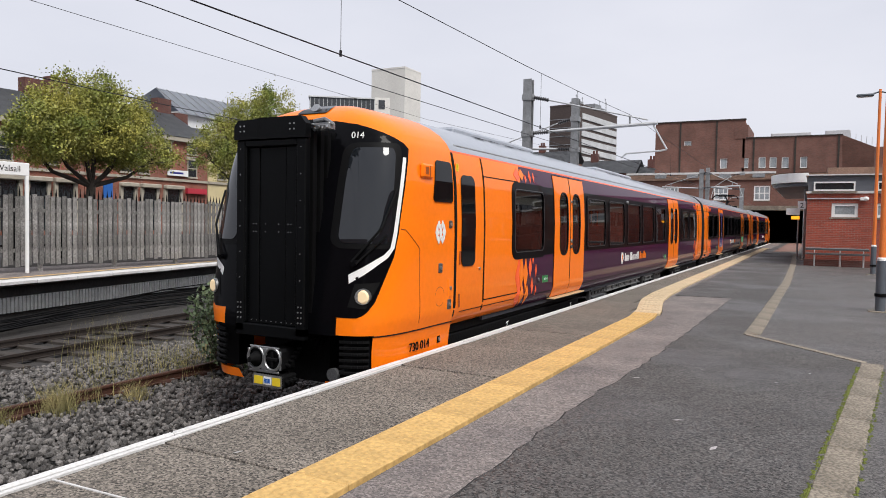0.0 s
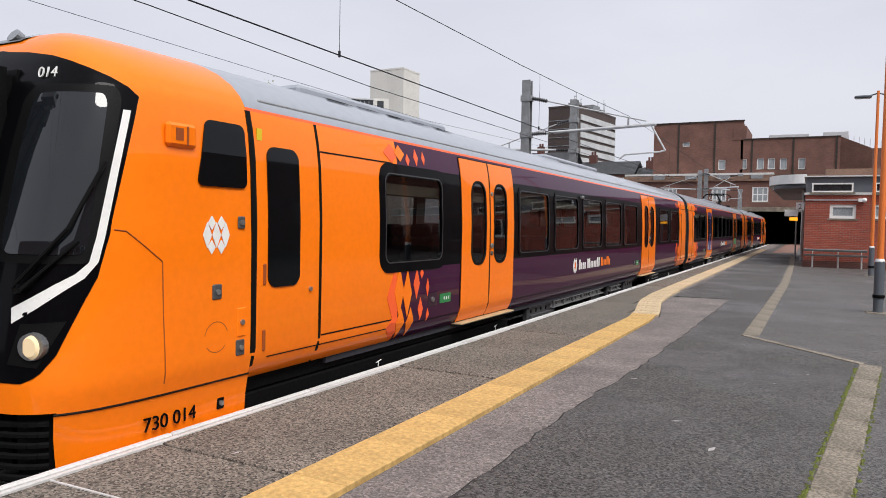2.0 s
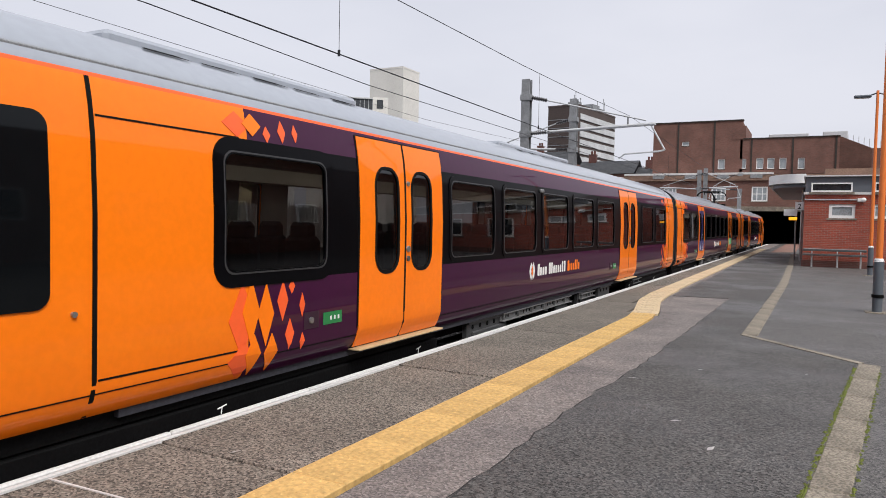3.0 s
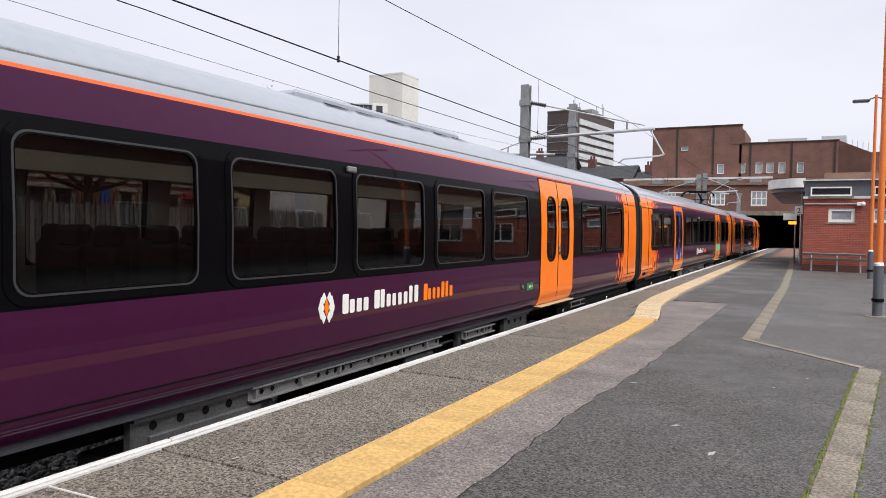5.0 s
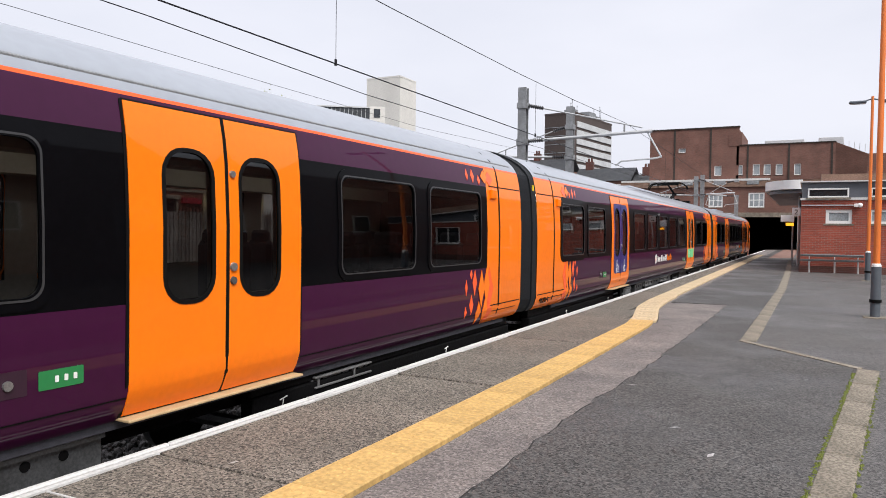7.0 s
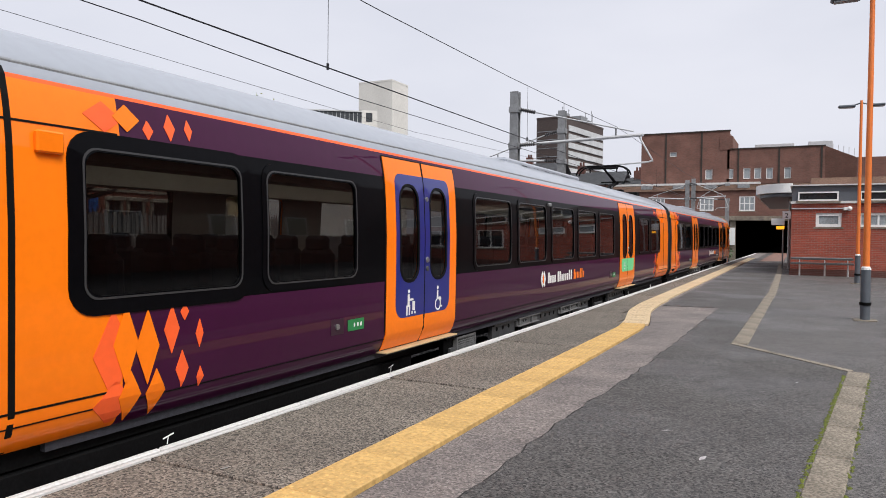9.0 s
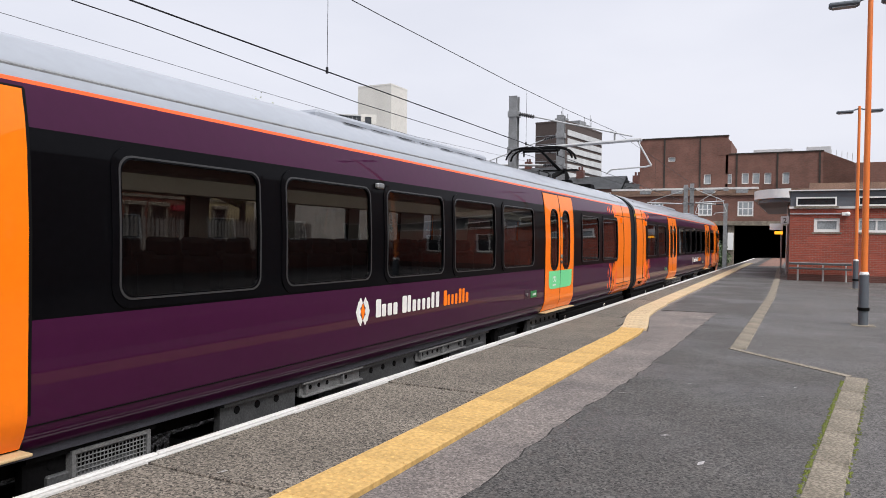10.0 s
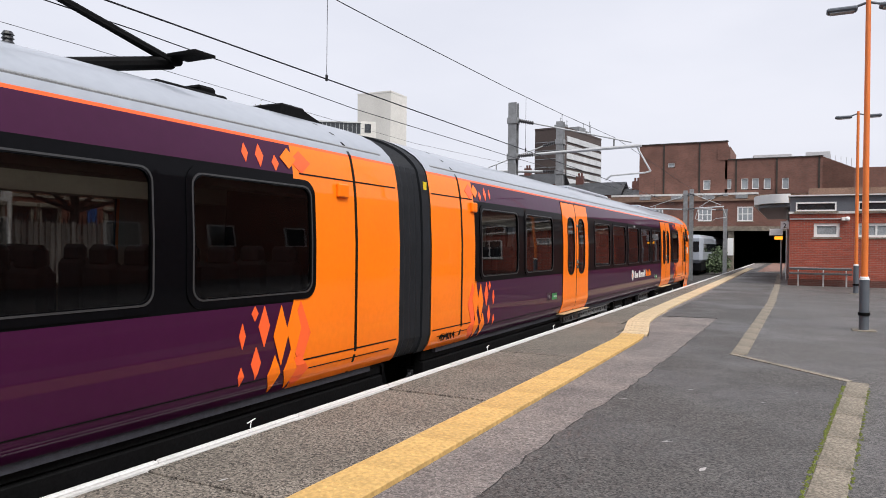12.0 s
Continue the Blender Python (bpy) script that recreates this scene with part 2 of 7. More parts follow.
TOWER_BROWN = material("tower_brown", (0.075, 0.055, 0.05), 0.85, var=0.15, scale=0.15)
TOWER_PALE = material("tower_pale", (0.58, 0.59, 0.60), 0.6, var=0.2, scale=0.2)
TOWER_CREAM = material("tower_cream", (0.66, 0.64, 0.60), 0.8, var=0.1, scale=0.1)
CREAM_WALL = material("cream_render", (0.62, 0.52, 0.30), 0.85, var=0.12, scale=1)
SHOP_RED = material("shop_red", (0.45, 0.03, 0.05), 0.5, var=0.1)
SHOP_BLUE = material("shop_blue", (0.02, 0.12, 0.42), 0.5, var=0.1)
CAB_DARK = material("dark_train_glass", (0.012, 0.014, 0.016), 0.1, var=0.1, scale=1)
# ---- helpers for building ----


def part(name, bm, mat, parent=None, label="", smooth=False, at=None):
    me = bpy.data.meshes.new(name)
    bm.normal_update()
    if at is not None:
        bm.transform(Matrix.Translation(at))
    bm.to_mesh(me)
    bm.free()
    for m in (mat if isinstance(mat, (list, tuple)) else [mat]):
        me.materials.append(m)
    if smooth:
        me.polygons.foreach_set("use_smooth", [True] * len(me.polygons))
        if smooth != "all":
            me.set_sharp_from_angle(angle=radians(32))
    ob = new(name, me)
    if parent is not None:
        ob.parent = parent
    if label:
        ob["label"] = label
    return ob


def thing(name, label, category, at=(0, 0, 0), group="", kind="", rz=0):
    e = new(name)
    e.matrix_basis = pose(*at, 0, 0, rz)
    return tagged(e, label, category, group, kind)


def box(bm, x0, x1, y0, y1, z0, z1, mat=0, bevel=0.0):
    r = bmesh.ops.create_cube(bm, size=1, matrix=Matrix.LocRotScale(((x0 + x1) / 2, (y0 + y1) / 2, (z0 + z1) / 2), None, (abs(x1 - x0), abs(y1 - y0), abs(z1 - z0))))
    vs = r["verts"]
    if bevel:
        es = list({e for v in vs for e in v.link_edges})
        g = bmesh.ops.bevel(bm, geom=es, offset=bevel, segments=1, affect="EDGES", profile=0.7)
        vs = list({v for f in g["faces"] for v in f.verts} | {v for v in vs if v.is_valid})
    for f in {f for v in vs for f in v.link_faces}:
        f.material_index = mat
    return vs


def rod(bm, a, b, r, r2=None, seg=8, mat=0):
    a, b = Vector(a), Vector(b)
    d = b - a
    m = Matrix.Translation((a + b) / 2) @ d.to_track_quat("Z", "Y").to_matrix().to_4x4()
    v = bmesh.ops.create_cone(bm, cap_ends=True, segments=seg, radius1=r, radius2=r if r2 is None else r2, depth=d.length, matrix=m)["verts"]
    for f in {f for q in v for f in q.link_faces}:
        f.material_index = mat
    return v


def tube(bm, pts, r, seg=6, mat=0):
    for a, b in zip(pts, pts[1:]):
        rod(bm, a, b, r, seg=seg, mat=mat)


def cat(name, *boxes, mat, parent=None, label="", bevel=0.0, **k):
    bm = bmesh.new()
    for b in boxes:
        box(bm, *b, bevel=bevel)
    return part(name, bm, mat, parent, label, **k)


def slab(bm, outline, z0, z1, mat=0):
    """A flat plate over a ground outline."""
    lo = [bm.verts.new((x, y, z0)) for x, y in outline]
    hi = [bm.verts.new((x, y, z1)) for x, y in outline]
    fs = [bm.faces.new(hi), bm.faces.new(lo[::-1])]
    for i in range(len(lo)):
        j = (i + 1) % len(lo)
        fs.append(bm.faces.new((lo[i], lo[j], hi[j], hi[i])))
    for f in fs:
        f.material_index = mat
    bmesh.ops.recalc_face_normals(bm, faces=fs)


def text_mesh(word, size, m, mat, name, parent, depth=0.001, align="LEFT", at=None):
    cu = bpy.data.curves.new("lettering", "FONT")
    cu.body, cu.size, cu.extrude, cu.align_x = word, size, depth, align
    ob = bpy.data.objects.new("lettering", cu)
    scene.collection.objects.link(ob)
    bpy.context.view_layer.update()
    me = bpy.data.meshes.new_from_object(ob.evaluated_get(bpy.context.evaluated_depsgraph_get()))
    bpy.data.objects.remove(ob)
    bpy.data.curves.remove(cu)
    bm = bmesh.new()
    bm.from_mesh(me)
    bpy.data.meshes.remove(me)
    bm.transform(m)
    return part(name, bm, mat, parent, at=at)


# ---- ground, tracks, platforms ----
RAIL = -0.915
TRACK = -5.54


def ground_sheet():
    bm = bmesh.new()
    xs = [-2500, -600, -150, -60, -24, -21.5, -18.6, -16, -12, -8, -4.2, -3.8, 3, 30, 100, 600, 2500]
    ys = [-600, -100, -20, 0, 20, 40, 60, 90, 200, 700, 3000]
    zf = lambda x: 0.25 if x <= -21.4 else (-1.12 if x < -3.9 else -1.25)
    grid = [[bm.verts.new((x, y, zf(x))) for x in xs] for y in ys]
    for a, b in zip(grid, grid[1:]):
        for i in range(len(xs) - 1):
            bm.faces.new((a[i], a[i + 1], b[i + 1], b[i]))
    tagged(part("ground", bm, BALLAST_BED), "dark stony railway ground with dirt", "ground", kind="structure")


ground_sheet()


def ground_piece(name, out, z0, z1, mat, parent, label=""):
    bm = bmesh.new()
    slab(bm, out, z0, z1)
    return part(name, bm, mat, parent, label)


def platform():
    bm = bmesh.new()
    box(bm, -4.06, 14, -12, 84, -1.3, -0.035)
    root = tagged(part("platform", bm, CONCRETE_GREY), "station platform with paving, worn screed and dark asphalt", "platform", kind="structure")
    ground_piece("screed", [(-2.40, -12), (-2.33, 12.6), (-2.64, 14.5), (-2.80, 16.7), (-1.3, 16.9), (-1.3, -12)], -0.035, -0.002, CONCRETE_GREY, root, "worn pale grey screed")
    # asphalt field with an uneven edge against the screed
    rough_edge = random.Random(17)
    left = [(-1.85, -12)] + [(float(np.interp(y, (1.0, 3.6, 5.6, 6.5, 7.3, 8.5, 10.5, 16.4), (-1.83, -1.80, -1.80, -1.78, -1.72, -1.68, -1.65, -1.60))) + rough_edge.uniform(-0.022, 0.022), y) for y in np.linspace(1.0, 16.4, 70)]
    left += [(-1.60, 16.9), (-2.80, 16.75), (-2.83, 18.6), (-2.80, 23.2), (-2.9, 30), (-3.0, 84)]
    ground_piece("asphalt", left + [(-0.95, 84), (-0.95, 31), (-0.78, 13), (-0.85, 11.2), (0.62, 9.6), (0.0, 4.6), (-0.7, -12)], -0.035, 0.004, ASPHALT, root, "dark worn asphalt surface")
    ground_piece("asphalt", [(-0.7, -12), (0.0, 4.6), (0.62, 9.6), (-0.85, 11.2), (-0.78, 13), (-0.95, 31), (-0.95, 84), (14, 84), (14, -12)], -0.035, 0.002, ASPHALT_PALE, root, "greyer asphalt surface")
    ground_piece("red_paving", [(-2.45, 52), (-2.45, 83.9), (-1.0, 83.9), (-1.0, 54)], 0.0, 0.008, RED_PAVE, root, "reddish paving")
    # dark joint along the asphalt's edge
    for i, ((xa, ya), (xb, yb)) in enumerate(zip(left[1:70], left[2:71])):
        w = 0.004 + 0.003 * math.sin(i * 2.3)
        ground_piece("joint", [(xa - w, ya), (xa + w, ya), (xb + w, yb), (xb - w, yb)], -0.01, 0.0048, DARK_CONCRETE, root)
    ground_piece("scratch_line", [(-4.0, 2.575), (-4.0, 2.588), (-3.30, 2.618), (-3.30, 2.605)], -0.01, 0.004, LINE, root, "thin scuffed white line")
    # thin kerb line that joins the two kerbs
    ground_piece("edging", [(-0.90, 11.25), (-0.84, 11.34), (0.60, 9.74), (0.56, 9.62)], -0.02, 0.012, KERB, root, "narrow stone edging")
    return root


PLATFORM = platform()


def rail_track(name, cx, y0, y1, skew=0.0, mat=RUST, n=40):
    root = thing(name, "railway track with rusty rails on old sleepers in ballast", "track", (cx, y0, RAIL), kind="structure", rz=skew)
    length = y1 - y0
    for sx in (-0.7525, 0.7525):
        bm = bmesh.new()
        box(bm, sx - 0.035, sx + 0.035, 0, length, -0.045, 0)
        box(bm, sx - 0.010, sx + 0.010, 0, length, -0.13, -0.045)
        box(bm, sx - 0.07, sx + 0.07, 0, length, -0.15, -0.13)
        part("rail", bm, mat, root)
    bm = bmesh.new()
    box(bm, -1.25, 1.25, -0.12, 0.12, -0.30, -0.15, bevel=0.01)
    first = part("sleeper", bm, SLEEPER, root)
    for i in range(n):
        o = first if i == 0 else new("sleeper", first.data)
        o.parent = root
        o.location = (random.uniform(-.03, .03), 0.4 + i * 0.68, random.uniform(-.01, .01))
    return root


rail_track("track_near", TRACK, -10, 84, n=60)
rail_track("track_far", -12.62, -2, 70, skew=4.5, mat=OLD_RAIL, n=60)


def disused_rail():
    root = thing("disused_rail", "single rusty brown rail lying in ballast", "rail", (-9.2, -8, RAIL))
    bm = bmesh.new()
    box(bm, -0.035, 0.035, 0, 90, -0.045, 0, bevel=0.008)
    box(bm, -0.010, 0.010, 0, 90, -0.13, -0.045)
    box(bm, -0.07, 0.07, 0, 90, -0.15, -0.13)
    part("rail", bm, RUST, root)
    for i in range(30):
        cat("chair", (-0.12, 0.12, 0.5 + i * 0.8, 0.68 + i * 0.8, -0.21, -0.12), mat=RUST, parent=root, bevel=0.02)


disused_rail()


def stones(name, n, area, z, size, mat, label, seed):
    """Loose broken stones as one mesh."""
    g = np.random.default_rng(seed)
    p = (1 + 5 ** 0.5) / 2
    base = np.array([(-1, p, 0), (1, p, 0), (-1, -p, 0), (1, -p, 0), (0, -1, p), (0, 1, p), (0, -1, -p), (0, 1, -p), (p, 0, -1), (p, 0, 1), (-p, 0, -1), (-p, 0, 1)]) / 1.9
    tri = np.array([(0, 11, 5), (0, 5, 1), (0, 1, 7), (0, 7, 10), (0, 10, 11), (1, 5, 9), (5, 11, 4), (11, 10, 2), (10, 7, 6), (7, 1, 8),
                    (3, 9, 4), (3, 4, 2), (3, 2, 6), (3, 6, 8), (3, 8, 9), (4, 9, 5), (2, 4, 11), (6, 2, 10), (8, 6, 7), (9, 8, 1)])
    x0, x1, y0, y1 = area
    c = np.stack([g.uniform(x0, x1, n), y0 + (y1 - y0) * g.uniform(0, 1, n) ** 1.35, z + g.uniform(-0.02, 0.03, n)], 1)
    c[:, 2] += 0.10 * np.exp(-((c[:, 0] + 10.6) / 0.8) ** 2)
    s = size * g.uniform(0.55, 1.25, (n, 1, 1)) * g.uniform(0.55, 1.1, (n, 1, 3))
    v = base[None] * s * g.uniform(0.75, 1.2, (n, 12, 1))
    a = g.uniform(0, 6.28, (n, 1))
    b = g.uniform(-0.6, 0.6, (n, 1))
    x, y, q = v[..., 0], v[..., 1], v[..., 2]
    y, q = y * np.cos(b) - q * np.sin(b), y * np.sin(b) + q * np.cos(b)
    x, y = x * np.cos(a) - y * np.sin(a), x * np.sin(a) + y * np.cos(a)
    v = np.stack([x, y, q], -1) + c[:, None]
    f = tri[None] + 12 * np.arange(n)[:, None, None]
    me = bpy.data.meshes.new(name)
    me.from_pydata(v.reshape(-1, 3).tolist(), [], f.reshape(-1, 3).tolist())
    me.materials.append(mat)
    return tagged(new(name, me), label, "ballast", kind="stuff")


stones("ballast", 20000, (-12.0, -6.1, 1.0, 15.0), -1.10, 0.043, BALLAST, "loose grey broken ballast stones", 3)
stones("ballast", 6000, (-8.0, -4.4, 1.0, 30.0), -1.06, 0.045, BALLAST, "grey ballast along the platform wall", 4)


def weeds():
    g = random.Random(8)
    vs, fs = [], []

    def blade(x, y, h, lean, w):
        a = g.uniform(0, 6.28)
        dx, dy = math.cos(a) * lean, math.sin(a) * lean
        b = g.uniform(0, 3.14)
        wx, wy = math.cos(b) * w, math.sin(b) * w
        k = len(vs)
        vs.extend([(x - wx, y - wy, -1.12), (x + wx, y + wy, -1.12), (x + dx * 0.35 + wx * 0.7, y + dy * 0.35 + wy * 0.7, -1.12 + h * 0.6),
                   (x + dx * 0.35 - wx * 0.7, y + dy * 0.35 - wy * 0.7, -1.12 + h * 0.6), (x + dx, y + dy, -1.12 + h)])
        fs.extend([(k, k + 1, k + 2, k + 3), (k + 3, k + 2, k + 4)])

    for cx, cy, n, h, r in ((-9.0, 5.9, 260, 0.42, 0.22), (-9.2, 6.4, 60, 0.40, 0.35), (-8.7, 6.9, 130, 0.30, 0.16), (-9.6, 8.3, 120, 0.40, 0.6), (-9.6, 9.4, 220, 0.42, 0.6),
                            (-9.9, 7.4, 80, 0.36, 0.6), (-10.4, 9.0, 90, 0.45, 0.7), (-9.1, 5.1, 120, 0.30, 0.2), (-10.8, 8.0, 90, 0.9, 0.7), (-10.2, 10.2, 120, 0.9, 0.7)):
        for _ in range(int(n * 1.6)):
            blade(cx + g.gauss(0, r * 0.5), cy + g.gauss(0, r * 0.6), h * g.uniform(0.45, 1.25), g.uniform(0.05, 0.3), g.uniform(0.0018, 0.004))
    me = bpy.data.meshes.new("weeds")
    me.from_pydata(vs, [], fs)
    me.materials.append(GRASS)
    tagged(new("weeds", me), "dry yellow green grass tufts in the ballast", "weeds", kind="stuff")


weeds()


def leaf_cloud(name, lobes, n, size, mat, parent, seed, label="", at=None, droop=0.2, clump=0):
    """Many small leaves in lobes (x, y, z, rx, ry, rz), denser towards their skins."""
    g = np.random.default_rng(seed)
    vol = np.array([l[3] * l[4] * l[5] for l in lobes])
    pick = g.choice(len(lobes), n, p=vol / vol.sum())
    d = g.normal(size=(n, 3))
    d /= np.linalg.norm(d, axis=1)[:, None]
    L = np.array(lobes)[pick]
    c = L[:, :3] + d * L[:, 3:] * g.uniform(0.35, 1.08, (n, 1)) ** 0.6
    if clump:
        k = max(1, n // clump)
        c = c[g.integers(0, k, n)] + g.normal(size=(n, 3)) * 0.21 * g.uniform(0.4, 1.3, (n, 1))
    u = g.normal(size=(n, 3))
    u[:, 2] -= droop
    u /= np.linalg.norm(u, axis=1)[:, None]
    w = np.cross(u, g.normal(size=(n, 3)))
    w /= np.linalg.norm(w, axis=1)[:, None]
    s = size * g.uniform(0.6, 1.4, (n, 1))
    v = np.stack([c - u * s, c + w * s * 0.6, c + u * s, c - w * s * 0.6], 1)
    me = bpy.data.meshes.new(name)
    me.from_pydata(v.reshape(-1, 3).tolist(), [], (4 * np.arange(n)[:, None] + np.arange(4)).tolist())
    me.materials.append(mat)
    ob = new(name, me)
    ob.parent = parent
    if label:
        ob["label"] = label
    return ob


def tree(label, x, y, z0, lobes, n, trunk_h, seed):
    root = thing("tree", label, "tree", (x, y, z0))
    g = random.Random(seed)
    bm = bmesh.new()
    rod(bm, (0, 0, 0), (0.05, 0.1, trunk_h), 0.30, 0.2, seg=10)
    part("trunk", bm, BARK, root, smooth=True)
    for l in lobes:
        bm = bmesh.new()
        a = Vector((0.05, 0.1, trunk_h - 0.2))
        b = Vector(l[:3])
        m = a.lerp(b, 0.5) + Vector((g.uniform(-.3, .3), g.uniform(-.3, .3), -0.3))
        rod(bm, a, m, 0.13, 0.09, seg=7)
        rod(bm, m, b, 0.09, 0.04, seg=7)
        for _ in range(3):
            e = b + Vector((g.uniform(-1, 1) * l[3], g.uniform(-1, 1) * l[4], g.uniform(-.3, 1) * l[5])) * 0.8
            rod(bm, m.lerp(b, 0.7), e, 0.04, 0.015, seg=5)
        part("limb", bm, BARK, root)
    leaf_cloud("crown", lobes, int(n * 3.4), 0.056, LEAF, root, seed, "yellowing green leaves", clump=90)
    return root


tree("broad plane tree with yellowing green leaves", -32, 22.6, 0.25, [(0, 0, 5.6, 2.6, 3.2, 1.9), (0.5, -2.4, 5.2, 2, 2.0, 1.5), (-.5, 2.6, 5.0, 2, 2.4, 1.4), (0, -1.0, 6.6, 1.8, 1.9, 1.5), (0, 1.4, 6.7, 1.8, 1.7, 1.2), (0.6, 3.5, 4.5, 1.3, 1.2, 0.8), (0, -3.0, 4.6, 1.6, 1.2, 0.8), (0.5, 1.4, 4.6, 1.6, 1.8, 0.6), (0, 0.3, 7.7, 1.2, 1.3, 0.7)], 22000, 3.0, 5)
tree("tall tree with yellowing green leaves", -34, 36.5, 0.25, [(0, 0, 7.2, 2.4, 2.7, 2.6), (0, 1.5, 9.2, 1.7, 1.6, 1.4), (0, -2.8, 6.2, 1.8, 1.9, 1.5), (0, -1.0, 5.0, 2.0, 2.2, 1.4), (0, -4.3, 5.2, 1.2, 1.1, 1.2)], 15000, 3.4, 6)


def bush():
    root = thing("bush", "leafy grey green bush beside the track", "bush", (-8.75, 8.7, -1.12))
    g = random.Random(4)
    bm = bmesh.new()
    for i in range(16):
        a = g.uniform(0, 6.28)
        rod(bm, (0, 0, 0), (0.5 * math.cos(a), 0.55 * math.sin(a), g.uniform(0.7, 1.7)), 0.012, 0.005, seg=5)
    part("stem", bm, BARK, root)
    leaf_cloud("leaves", [(0, 0, 0.9, 0.5, 0.55, 0.65), (0.1, 0.0, 1.5, 0.35, 0.4, 0.35), (0, -0.35, 1.2, 0.4, 0.35, 0.4), (0, 0.3, 0.5, 0.5, 0.5, 0.4)], 2600, 0.042, BUSH_LEAF, root, 9)
    far = thing("bush", "green buddleia bush by the tunnel mouth", "bush", (-7.6, 76, -1.12))
    bm = bmesh.new()
    rod(bm, (0, 0, 0), (0, 0, 1.6), 0.04, 0.02)
    part("stem", bm, BARK, far)
    leaf_cloud("leaves", [(0, 0, 1.2, 1.6, 1.5, 1.0), (0.4, 0, 2.1, 0.8, 0.8, 0.8)], 1500, 0.11, BUSH_LEAF, far, 10)


bush()


def window(parent, x0, x1, z0, z1, y=0.0, bars=1, frame=0.09, mat=None, glassm=None, across=0):
    """A window in a wall that faces -y."""
    fm = mat or WHITE
    bm = bmesh.new()
    box(bm, x0, x1, y - 0.06, y + 0.05, z0, z0 + frame)
    box(bm, x0, x1, y - 0.06, y + 0.05, z1 - frame, z1)
    box(bm, x0, x0 + frame, y - 0.058, y + 0.05, z0 + frame, z1 - frame)
    box(bm, x1 - frame, x1, y - 0.058, y + 0.05, z0 + frame, z1 - frame)
    w = part("window", bm, fm, parent, "white framed window" if fm is WHITE else "")
    for i in range(1, bars + 1):
        c = x0 + (x1 - x0) * i / (bars + 1)
        cat("glazing_bar", (c - frame * 0.35, c + frame * 0.35, y - 0.05, y + 0.05, z0 + frame, z1 - frame), mat=fm, parent=w)
    for i in range(1, across + 1):
        c = z0 + (z1 - z0) * i / (across + 1)
        cat("glazing_bar", (x0 + frame, x1 - frame, y - 0.045, y + 0.045, c - frame * 0.35, c + frame * 0.35), mat=fm, parent=w)
    cat("pane", (x0 + frame * 0.5, x1 - frame * 0.5, y - 0.02, y - 0.005, z0 + frame * 0.5, z1 - frame * 0.5), mat=glassm or WIN_GLASS, parent=w)
    cat("sill", (x0 - 0.08, x1 + 0.08, y - 0.12, y - 0.061, z0 - 0.08, z0 - 0.01), mat=KERB, parent=w)
    return w


def wall_with_holes(name, x0, x1, z0, z1, depth, holes, mat, parent, label="", y=0.0):
    """A wall facing -y with rectangular openings through it."""
    xs = sorted({x0, x1} | {h[0] for h in holes} | {h[1] for h in holes})
    zs = sorted({z0, z1} | {h[2] for h in holes} | {h[3] for h in holes})
    bm = bmesh.new()
    for a, b in zip(xs, xs[1:]):
        for c, d in zip(zs, zs[1:]):
            if not any(h[0] < (a + b) / 2 < h[1] and h[2] < (c + d) / 2 < h[3] for h in holes):
                box(bm, a, b, y, y + depth, c, d)
    bmesh.ops.remove_doubles(bm, verts=bm.verts, dist=0.001)
    return part(name, bm, mat, parent, label)


